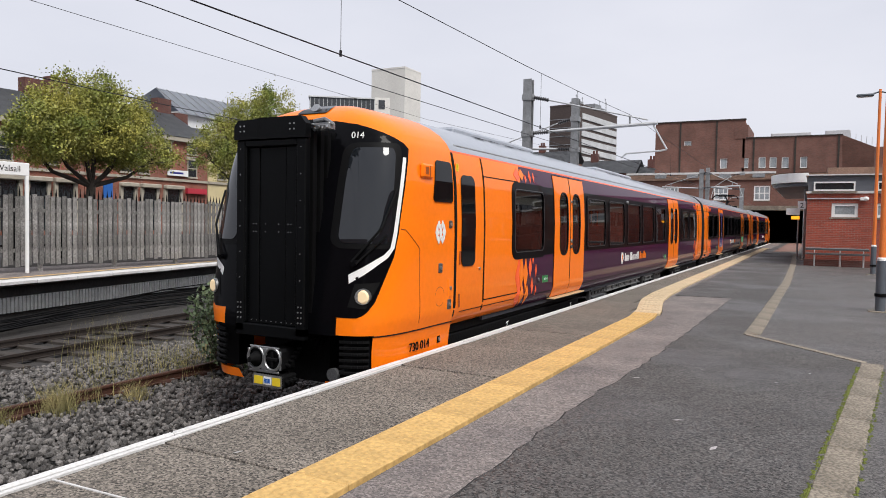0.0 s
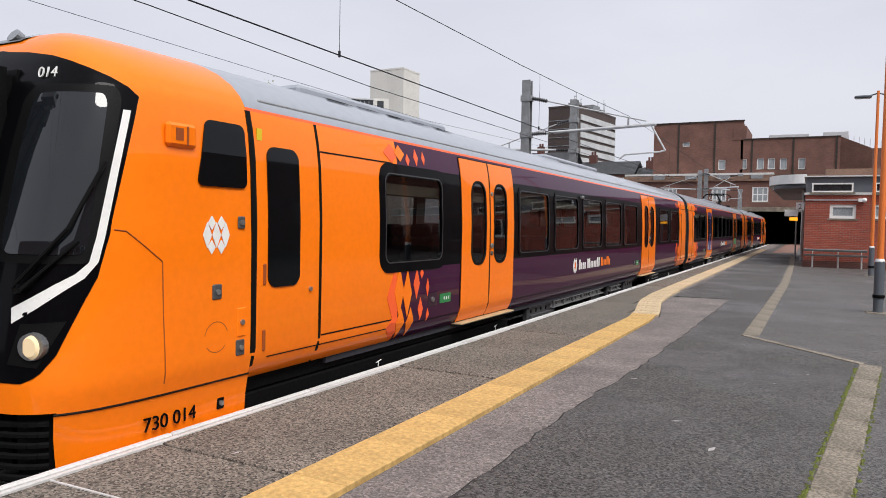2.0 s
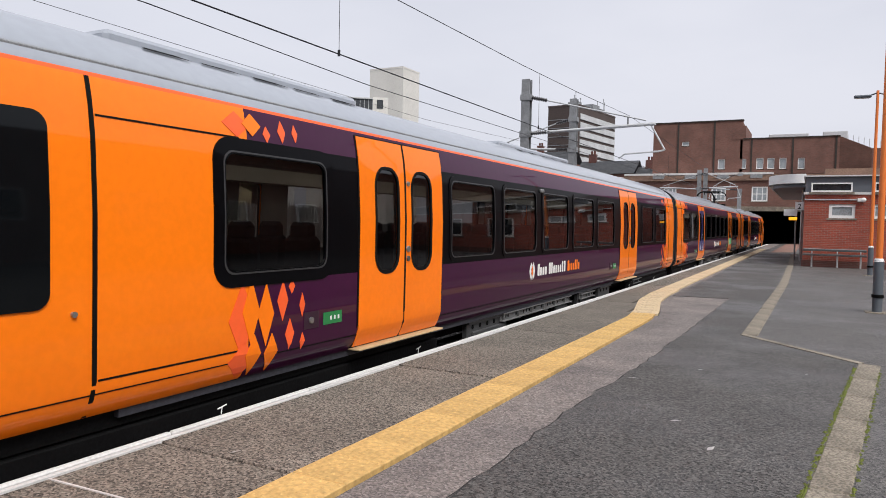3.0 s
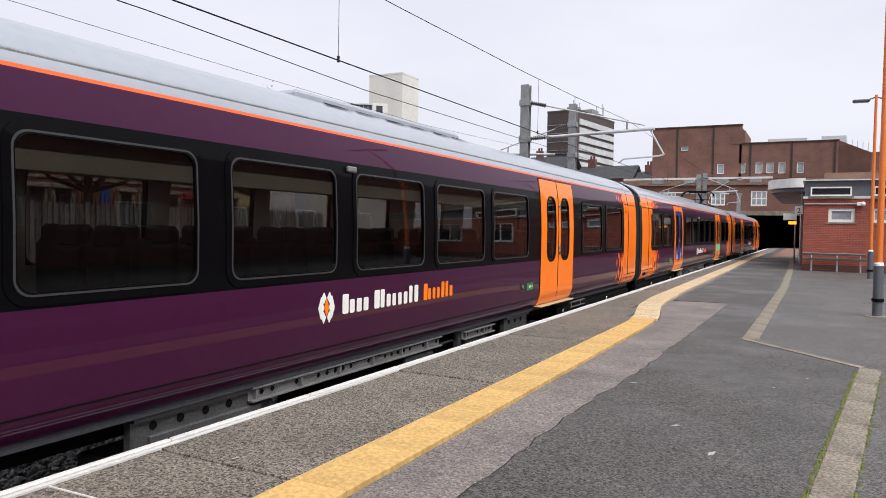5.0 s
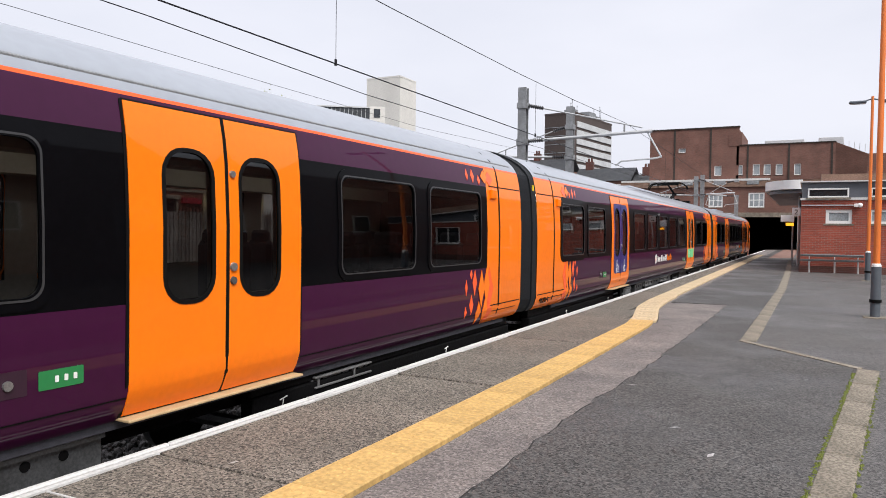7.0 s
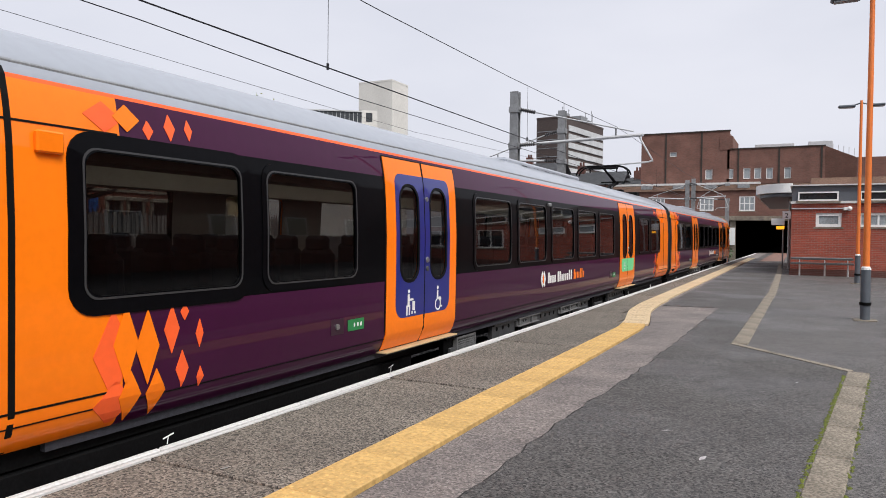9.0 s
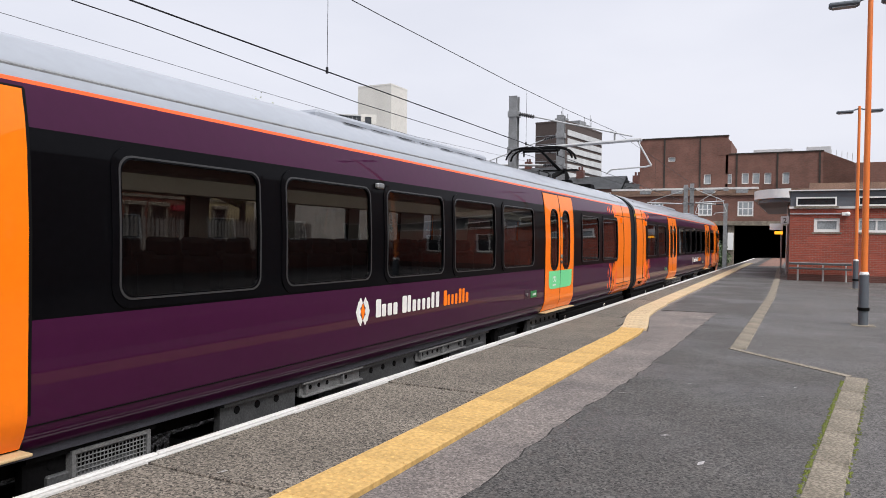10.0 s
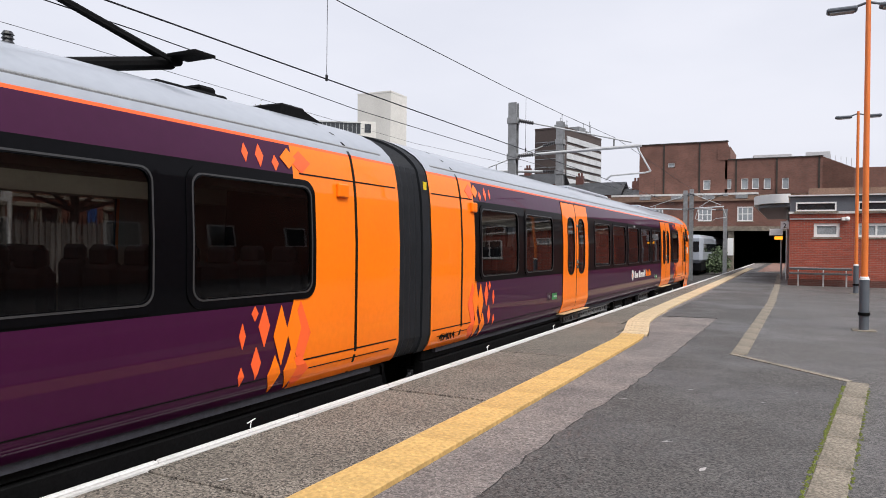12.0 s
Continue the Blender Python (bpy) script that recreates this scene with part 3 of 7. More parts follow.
def office():
    off = thing("office_building", "dark brown brick office building spanning the railway tunnel", "building", (0, 85, 0))
    tall = [(-13.74, -12.97, 10.94, 11.43)]
    low = [(-9.79, -9.04, 8.21, 9.32)]
    row = [(-7.5, -6.83, 8.21, 9.32), (-5.79, -5.08, 8.17, 9.37), (-4.69, -3.98, 8.17, 9.35), (-3.49, -2.80, 8.13, 9.33), (-1.69, -1.02, 8.12, 9.31)]
    wall_with_holes("wall", -17.0, -7.26, 7.6, 13.6, 0.4, tall + low, BROWN_BRICK, off)
    wall_with_holes("wall", -7.26, 2.2, 7.6, 11.5, 0.4, row, BROWN_BRICK, off)
    for w in ((-16.6, -7.3, 0.42, 12, 7.6, 13.4), (-7.2, 2.2, 0.42, 12, 7.6, 11.2), (2.2, 24, 1.4, 12, 7.4, 10.3), (3.5, 24, -0.9, 12, 0, 7.35), (-40, -24.6, -0.9, 12, -1.2, 7.55)):
        cat("wall", w, mat=BROWN_BRICK, parent=off)
    cat("parapet", (-8.3, -6.95, -0.05, 8, 11.5, 13.0), mat=BROWN_BRICK, parent=off)
    bm = bmesh.new()
    for pts in (((2.2, 11.5), (5.2, 10.3)),):
        (xa, za), (xb, zb) = pts
        lo = [bm.verts.new(v) for v in ((xa, 0.1, 7.6), (xb, 1.4, 7.6), (xb, 1.4, zb), (xa, 0.1, za))]
        bm.faces.new(lo)
        bmesh.ops.solidify(bm, geom=list(bm.faces), thickness=0.3)
    part("splay_wall", bm, BROWN_BRICK, off)
    for x in (-14.18, -10.23, -6.33, -2.21, 1.88):
        cat("pilaster", (x - 0.09, x + 0.09, -0.06, 0.0, 7.6, 13.55 if x < -7.3 else 11.45), mat=SLEEPER, parent=off)
    for a, b, c, d in low + row:
        window(off, a, b, c, d, 0.12, 0, 0.07, WHITE, PALE_PANE)
    window(off, *tall[0], 0.12, 0, 0.06, WHITE, PALE_PANE)
    cat("coping", (-17.05, -7.2, -0.1, 0.5, 13.6, 13.72), (-7.2, 2.25, -0.1, 0.5, 11.5, 11.60), mat=SLEEPER, parent=off)
    cat("roof_plant", (-4.8, -0.8, 3, 6, 11.5, 12.3), mat=PALE_STEEL, parent=off, label="pale rooftop plant", bevel=0.05)
    cat("roof_plant", (0.6, 3.0, 3, 7, 11.5, 12.4), mat=PALE_STEEL, parent=off, label="pale rooftop plant", bevel=0.05)
    rail = bmesh.new()
    for i in range(7):
        rod(rail, (3.0 + i * 0.5, 2.2, 10.3), (3.0 + i * 0.5, 2.2, 11.9 - i * 0.13), 0.03)
    part("roof_railing", rail, PALE_STEEL, off)
    cat("ledge", (-20, -4.0, -1.3, 0.4, 7.50, 7.72), mat=LINE, parent=off, label="pale concrete ledge")
    # tiled lean-to roof
    bm = bmesh.new()
    v = [bm.verts.new(q) for q in ((-20, -1.2, 7.48), (6, -1.2, 7.48), (6, -2.6, 6.75), (-20, -2.6, 6.75))]
    bm.faces.new(v)
    bmesh.ops.solidify(bm, geom=list(bm.faces), thickness=0.12)
    part("lean_to_roof", bm, BROWN_TILE, off, "brown tiled lean-to roof")
    for x in (-16.5, -13.0, -9.6, -6.2):
        cat("rooflight", (x, x + 1.2, -2.2, -1.5, 7.02, 7.42), mat=GALV, parent=off, label="grey rooflight")
    holes = [(-10.05, -8.58, 4.54, 5.97), (-5.99, -4.40, 4.51, 6.10), (-15.2, -13.8, 4.5, 6.0)]
    wall_with_holes("lower_wall", -20, 8, 3.95, 6.8, 0.4, holes, BROWN_BRICK, off, y=-2.4)
    for h in holes:
        window(off, *h, -2.3, 2, 0.13, WHITE, PALE_PANE, 1)
    cat("beam", (-24, 8, -2.6, 0.2, 3.48, 3.95), mat=KERB, parent=off, label="concrete lintel beam")
    for x in (-6.62, -12.2):
        cat("pier", (x - 0.3, x + 0.3, -2.3, -1.4, -1.1, 3.48), mat=KERB, parent=off, label="concrete pier")
    cat("wall_board", (-6.94, -6.33, -2.42, -2.31, 0.78, 2.68), mat=WHITE, parent=off, label="tall white board")
    # the dark tunnel behind, all in one very dark concrete
    cat("tunnel_wall", (-24.5, -24, -2, 70, -1.2, 4), (3.0, 3.5, -1, 70, 0, 4), (-24, 3, 70, 70.5, -1.2, 4), mat=DARK_CONCRETE, parent=off, label="very dark tunnel wall")
    cat("tunnel_roof", (-24, 8, -1.0, 70, 3.96, 4.3), mat=DARK_CONCRETE, parent=off)
    cat("tunnel_platform", (-4.06, 3.0, -0.9, 70, -1.2, -0.05), mat=DARK_CONCRETE, parent=off)


office()


def station_house():
    st = thing("station_building", "red brick station building with grey fascia and white windows", "building", (0, 34.1, 0))
    holes = [(0.58, 1.55, 2.10, 2.69), (2.17, 3.60, 2.10, 2.69), (5.5, 7.0, 0.9, 2.6), (8.5, 10, 0.9, 2.6)]
    wall_with_holes("wall", -0.36, 13, 0, 3.18, 0.3, holes, BRICK_WALL, st)
    cat("wall", (-0.36, -0.06, 0.3, 15, 0, 3.18), (-0.06, 13, 14.7, 15, 0, 3.18), mat=BRICK_WALL, parent=st)
    window(st, *holes[0], 0.1, 0, 0.12, WHITE, PALE_PANE)
    window(st, *holes[1], 0.1, 1, 0.10, WHITE, PALE_PANE)
    window(st, *holes[2], 0.1, 1, 0.10)
    window(st, *holes[3], 0.1, 1, 0.10)
    cat("plinth", (-0.40, 13, -0.03, 0.0, 0, 0.28), mat=BRICK_DARK, parent=st, label="darker brick plinth")
    cat("band", (-0.40, 13, -0.04, 0.0, 3.10, 3.20), mat=LINE, parent=st, label="white fascia band")
    cat("fascia", (-0.34, 13, 0.02, 14.9, 3.2, 3.86), mat=GREY_PANEL, parent=st, label="grey upper fascia")
    for a, b in ((-0.12, 1.42), (2.2, 4.4), (5.2, 7.5)):
        window(st, a, b, 3.21, 3.60, -0.01, 0, 0.06, WHITE, WIN_GLASS)
    cat("roof_edge", (-0.42, 13, -0.15, 15.1, 3.86, 3.91), mat=LINE, parent=st, label="white roof edge")
    cat("roof", (0.4, 12.5, 2, 14, 3.91, 4.35), mat=BROWN_TILE, parent=st)
    cat("conduit", (-0.36, 1.7, -0.06, -0.01, 2.86, 2.90), mat=PALE_STEEL, parent=st)
    c = thing("security_camera", "white dome security camera on the brick wall", "camera", (1.83, 34.0, 2.87))
    bm = bmesh.new()
    bmesh.ops.create_uvsphere(bm, u_segments=12, v_segments=8, radius=0.10)
    part("dome", bm, WHITE, c, smooth="all")
    cat("bracket", (-0.22, -0.06, -0.05, 0.1, -0.07, 0.07), mat=WHITE, parent=c, bevel=0.01)
    # canopy over the platform behind it
    ca = thing("canopy", "white rounded platform canopy on the station building", "canopy", (0, 44, 0))
    bm = bmesh.new()
    outl = [(-0.4, -3)] + [(-0.5 - 1.8 * math.sin(k * math.pi / 20), -0.2 - 2.8 * math.cos(k * math.pi / 20)) for k in range(11)] + [(-2.3, 16), (-0.4, 16)]
    slab(bm, outl, 4.0, 4.48)
    part("fascia", bm, WHITE, ca, "white curved fascia", smooth=True)
    bm = bmesh.new()
    slab(bm, [(x * 0.9, y * 0.92) for x, y in outl], 3.8, 3.99)
    part("soffit", bm, GREY_PANEL, ca)
    for y in (0, 5, 10):
        bm = bmesh.new()
        rod(bm, (-0.55, y, 0), (-0.55, y, 3.9), 0.06)
        part("post", bm, PALE_STEEL, ca)
    b = thing("bench", "grey metal bench against the brick wall", "bench", (0.8, 33.75, 0))
    for k, (y, z) in enumerate(((0.0, 0.74), (0.14, 0.76), (-0.13, 0.55), (-0.26, 0.55))):
        cat("slat", (-1.15, 1.2, y - 0.03, y + 0.03, z - 0.05, z + 0.03), mat=GALV if z > 0.75 else UNDER_GREY, parent=b, bevel=0.01)
    for x in (-0.8, 0.15, 1.0):
        bm = bmesh.new()
        tube(bm, [(x, 0.14, 0.75), (x, 0.05, 0.5), (x, -0.28, 0.5)], 0.025)
        rod(bm, (x, -0.05, 0), (x, -0.05, 0.5), 0.035)
        part("leg", bm, PALE_STEEL, b)
    s = thing("platform_sign", "white platform number sign on a post", "sign", (-0.64, 40, 0))
    cat("plate", (-0.19, 0.19, -0.03, 0.03, 2.58, 2.98), mat=WHITE, parent=s)
    text_mesh("2", 0.36, Matrix.Translation((0.0, -0.034, 2.64)) @ Matrix.Rotation(radians(90), 4, "X"), BLACK, "number", s, align="CENTER")
    bm = bmesh.new()
    rod(bm, (0.1, 0.05, 0), (0.1, 0.05, 2.98), 0.04)
    part("post", bm, PALE_STEEL, s)
    s = thing("train_display", "white and orange train indicator board", "sign", (-1.0, 40.5, 0))
    cat("board", (-0.36, 0.26, -0.05, 0.05, 2.28, 2.62), mat=WHITE, parent=s)
    cat("display", (-0.12, 0.26, -0.05, 0.05, 2.06, 2.22), mat=AMBER, parent=s, label="amber display")
    bm = bmesh.new()
    rod(bm, (0.2, 0.06, 0), (0.2, 0.06, 2.6), 0.04)
    part("post", bm, GALV, s)


station_house()


def lamp_post(x, y):
    p = thing("lamp_post", "orange platform lamp post with grey base and twin lanterns", "lamp post", (x, y, 0), "platform lamps")
    bm = bmesh.new()
    rod(bm, (0, 0, 0), (0, 0, 1.02), 0.088, seg=16)
    part("base", bm, POST_GREY, p, "grey base sleeve", smooth=True)
    bm = bmesh.new()
    rod(bm, (0, 0, 0.30), (0, 0, 0.36), 0.105, seg=16)
    rod(bm, (0, -0.10, 0.33), (0, -0.13, 0.33), 0.02)
    part("clamp", bm, DARK_METAL, p)
    bm = bmesh.new()
    rod(bm, (0, 0, 1.0), (0, 0, 6.5), 0.062, 0.045, seg=14)
    part("pole", bm, POST_ORANGE, p, "orange pole", smooth=True)
    bm = bmesh.new()
    rod(bm, (0, 0, 1.0), (0, 0, 1.06), 0.092, 0.07, seg=16)
    part("collar", bm, WHITE, p)
    for s in (1, -1):
        bm = bmesh.new()
        rod(bm, (0, 0, 6.42), (s * 0.2, 0, 6.36), 0.025)
        vs = box(bm, s * 0.18, s * 0.72, -0.12, 0.12, 6.27, 6.36, bevel=0.03)
        l = part("lantern", bm, POST_GREY, p, "grey flat lantern", smooth=True)
        cat("diffuser", (s * 0.24, s * 0.66, -0.09, 0.09, 6.255, 6.268), mat=PALE_PANE, parent=l)
    cat("foot", (-0.20, 0.20, -0.20, 0.20, 0, 0.02), mat=KERB, parent=p)
    return p


lamp_post(1.16, 15.95)
lamp_post(1.84, 28.9)


def i_beam(bm, x, y, z0, z1, w=0.26, d=0.26):
    box(bm, x - w / 2, x + w / 2, y - d / 2, y - d / 2 + 0.03, z0, z1)
    box(bm, x - w / 2, x + w / 2, y + d / 2 - 0.03, y + d / 2, z0, z1)
    box(bm, x - 0.02, x + 0.02, y - d / 2 + 0.03, y + d / 2 - 0.03, z0, z1)


def insulator(m, a, b):
    bm = bmesh.new()
    a, b = Vector(a), Vector(b)
    n = 7
    rod(bm, a, b, 0.02)
    for i in range(n):
        c = a.lerp(b, (i + 0.3) / n)
        rod(bm, c, a.lerp(b, (i + 0.75) / n), 0.075, 0.05, seg=12)
    part("insulator", bm, INSULATOR, m, "dark ribbed insulator", smooth=True)


def catenary_mast(x, y, top, reach, label):
    m = thing("catenary_mast", label, "mast", (x, y, -1.12))
    o = 1.12
    bm = bmesh.new()
    i_beam(bm, 0, 0, 0, top + o, 0.30)
    part("column", bm, GALV, m, "grey steel column")
    s = 1 if reach > 0 else -1
    # stay, boom and registration arm
    insulator(m, (s * 0.2, 0, 5.95 + o), (s * 0.75, 0, 5.82 + o))
    insulator(m, (s * 0.2, 0, 4.72 + o), (s * 0.75, 0, 4.74 + o))
    bm = bmesh.new()
    rod(bm, (s * 0.75, 0, 5.82 + o), (reach * 0.93, 0, 4.98 + o), 0.025)
    part("stay", bm, PALE_STEEL, m)
    bm = bmesh.new()
    rod(bm, (s * 0.75, 0, 4.74 + o), (reach, 0, 4.86 + o), 0.055)
    part("boom", bm, PALE_STEEL, m, "pale steel boom", smooth=True)
    bm = bmesh.new()
    tube(bm, [(reach * 0.965, 0, 4.85 + o), (reach * 1.07, 0, 4.02 + o), (reach * 1.03, 0, 3.98 + o), (reach * 0.78, 0, 3.92 + o), (reach * 0.74, 0, 3.78 + o)], 0.028)
    part("registration_arm", bm, PALE_STEEL, m)
    for z in (4.6, 5.85):
        bm = bmesh.new()
        box(bm, -0.18, 0.18, -0.16, 0.16, z + o, z + 0.2 + o)
        part("bracket", bm, GALV, m)
    bm = bmesh.new()
    rod(bm, (reach * 0.80, 0, 4.85 + o), (reach * 0.80, 0, 5.12 + o), 0.03)
    part("wire_clamp", bm, GALV, m)
    return m


catenary_mast(-8.95, 23.0, 6.58, 4.4, "grey steel overhead line mast with cantilever over the track")
catenary_mast(-8.95, 28.4, 6.80, -3.6, "grey steel overhead line mast with cantilever away from the platform")
catenary_mast(-8.2, 59.5, 6.2, 2.9, "distant grey overhead line mast with cantilever")
catenary_mast(-7.9, 60.8, 6.4, -3.6, "distant grey overhead line mast")
catenary_mast(-5.4, 62, 4.7, -2.2, "slim pale overhead line mast by the tunnel")


def wires():
    def wire(name, label, pts, r):
        w = thing(name, label, "overhead wire")
        bm = bmesh.new()
        tube(bm, pts, r, seg=5)
        part("wire", bm, WIRE, w)
        return w
    c = wire("contact_wire", "dark contact wire over the near track", [(TRACK, -20, 3.72), (TRACK, 23.5, 3.76), (TRACK, 84, 3.8)], 0.009)
    for y, z in ((7.5, 4.85), (15.0, 4.95), (31, 5.1)):
        bm = bmesh.new()
        rod(bm, (TRACK, y, 3.73), (TRACK, y, z), 0.004, seg=5)
        rod(bm, (TRACK, y, 3.72), (TRACK, y, 3.80), 0.018)
        part("dropper", bm, WIRE, c)
    wire("catenary_wire", "thin catenary wire over the near track", [(TRACK, -20, 5.2), (TRACK, 0, 4.80), (TRACK, 8.9, 4.85), (TRACK, 14, 4.93), (TRACK, 18, 5.04), (TRACK, 23.6, 5.25), (TRACK, 40, 5.0), (TRACK, 60, 5.2)], 0.007)
    wire("contact_wire", "second dark contact wire beside the track", [(-6.15, -20, 3.84), (-6.1, 5, 3.76), (-6.1, 9, 3.66), (-6.0, 15, 3.66), (-5.7, 40, 3.76)], 0.006)
    wire("catenary_wire", "thin overhead wire over the middle ground", [(-9, -20, 4.4), (-9, 5.5, 4.34), (-9, 10, 4.28), (-9, 16, 4.24), (-9, 29, 4.6)], 0.004)
    wire("contact_wire", "thin overhead wire over the far track", [(-12.3, -20, 3.9), (-13, 7.45, 4.19), (-13.3, 11.5, 4.16), (-16, 50, 4.3)], 0.010)


wires()


def far_towers():
    tw = thing("tower_block", "brown office tower with pale horizontal window bands", "building", (-73.7, 238.9, 0), rz=-7.6)
    cat("wall", (-11.6, 0, 0, 33.7, -1, 43.1), mat=TOWER_BROWN, parent=tw)
    for i in range(12):
        z = 40.6 - i * 3.0
        cat("window_band", (0.0, 0.3, 1.6, 33.3, z - 2.0, z), mat=TOWER_PALE, parent=tw, label="pale cladding and glass band")
        cat("string_course", (-11.7, -0.2, -0.15, 0.0, z - 2.1, z - 1.9), mat=GALV, parent=tw, label="thin pale course")
    cat("parapet", (-11.7, 0.1, -0.1, 33.8, 43.1, 43.7), mat=TOWER_BROWN, parent=tw)
    for y, w, h in ((4, 3, 1.6), (17, 6, 2.6), (24, 4, 1.8)):
        cat("roof_plant", (-6, -2, y, y + w, 43.7, 43.7 + h), mat=GALV, parent=tw)
    for x, y, h in ((-2, 2, 5.0), (-3, 3, 4.0), (-2, 6, 3.4), (-2, 21, 4.5), (-3, 29, 6.5), (-3, 30, 5.4)):
        bm = bmesh.new()
        rod(bm, (x, y, 43.5), (x, y, 43.5 + h), 0.10)
        rod(bm, (x, y - 0.6, 43.2 + h), (x, y + 0.6, 43.2 + h), 0.06)
        part("aerial", bm, GALV, tw)
    t2 = thing("tower_block", "pale concrete tower beside a glazed block", "building", (-192, 300, 0))
    cat("wall", (-10, 9.7, 0, 16, -1, 77.5), mat=TOWER_CREAM, parent=t2)
    cat("roof_edge", (-10.1, 9.8, -0.1, 16, 77.5, 78.3), mat=TOWER_CREAM, parent=t2)
    gl = thing("glazed_block", "long low office block with a glazed top storey", "building", (-175.8, 217.9, 0), rz=35.8)
    cat("wall", (0, 31.5, 0, 20, -1, 45), mat=TOWER_CREAM, parent=gl)
    cat("upper_wall", (25.5, 31.5, 0.2, 18, 45, 50.2), mat=TOWER_CREAM, parent=gl)
    cat("storey", (0.2, 25.5, 0.8, 18, 45, 49.4), mat=GREY_PANEL, parent=gl)
    for i in range(15):
        cat("pane", (0.6 + i * 1.66, 2.05 + i * 1.66, 0.4, 0.8, 45.6, 49.0), mat=WIN_GLASS, parent=gl)
    for i in range(16):
        cat("mullion", (0.42 + i * 1.66, 0.58 + i * 1.66, 0.3, 0.8, 45, 49.4), mat=TOWER_PALE, parent=gl)
    cat("pane", (27, 29.5, 0.0, 0.2, 45.8, 49.2), mat=WIN_GLASS, parent=gl)
    cat("roof_edge", (-0.3, 25.5, -0.1, 18, 49.4, 49.9), mat=TOWER_PALE, parent=gl)
    for i in range(4):
        cat("window_band", (0.5, 31.0, -0.15, 0.0, 41.2 - i * 3.6, 42.6 - i * 3.6), mat=GALV, parent=gl)
    # terrace beyond the tower, low roofs
    for x, w, z, y in ((-31.6, 9.5, 12.8, 118), (-24, 5, 11.6, 118), (-46, 9, 16.0, 130)):
        h = thing("house", "distant red brick house with a grey roof", "house", (x, y, 0))
        cat("wall", (-w / 2, w / 2, 0, 8, -1, z - 2.5), mat=BROWN_BRICK, parent=h)
        bm = bmesh.new()
        v = [bm.verts.new(q) for q in ((-w / 2 - .3, -.3, z - 2.5), (w / 2 + .3, -.3, z - 2.5), (w / 2 + .3, 4, z), (-w / 2 - .3, 4, z), (w / 2 + .3, 8.3, z - 2.5), (-w / 2 - .3, 8.3, z - 2.5))]
        bm.faces.new(v[:4])
        bm.faces.new((v[3], v[2], v[4], v[5]))
        bmesh.ops.solidify(bm, geom=list(bm.faces), thickness=0.2)
        part("roof", bm, SLATE, h)
        cat("chimney", (-w / 2 + 1.0, -w / 2 + 2.3, 3.5, 4.4, z - 0.6, z + 1.2), mat=BRICK_DARK, parent=h)
        cat("chimney_pot", (-w / 2 + 1.3, -w / 2 + 1.6, 3.8, 4.1, z + 1.2, z + 1.8), (-w / 2 + 1.8, -w / 2 + 2.1, 3.8, 4.1, z + 1.2, z + 1.8), mat=BRICK_DARK, parent=h)
        for k in range(3):
            window(h, -w / 2 + 1 + k * w / 3.2, -w / 2 + 2.1 + k * w / 3.2, z - 4.6, z - 3.1, -0.06, 0, 0.1, WHITE)


far_towers()


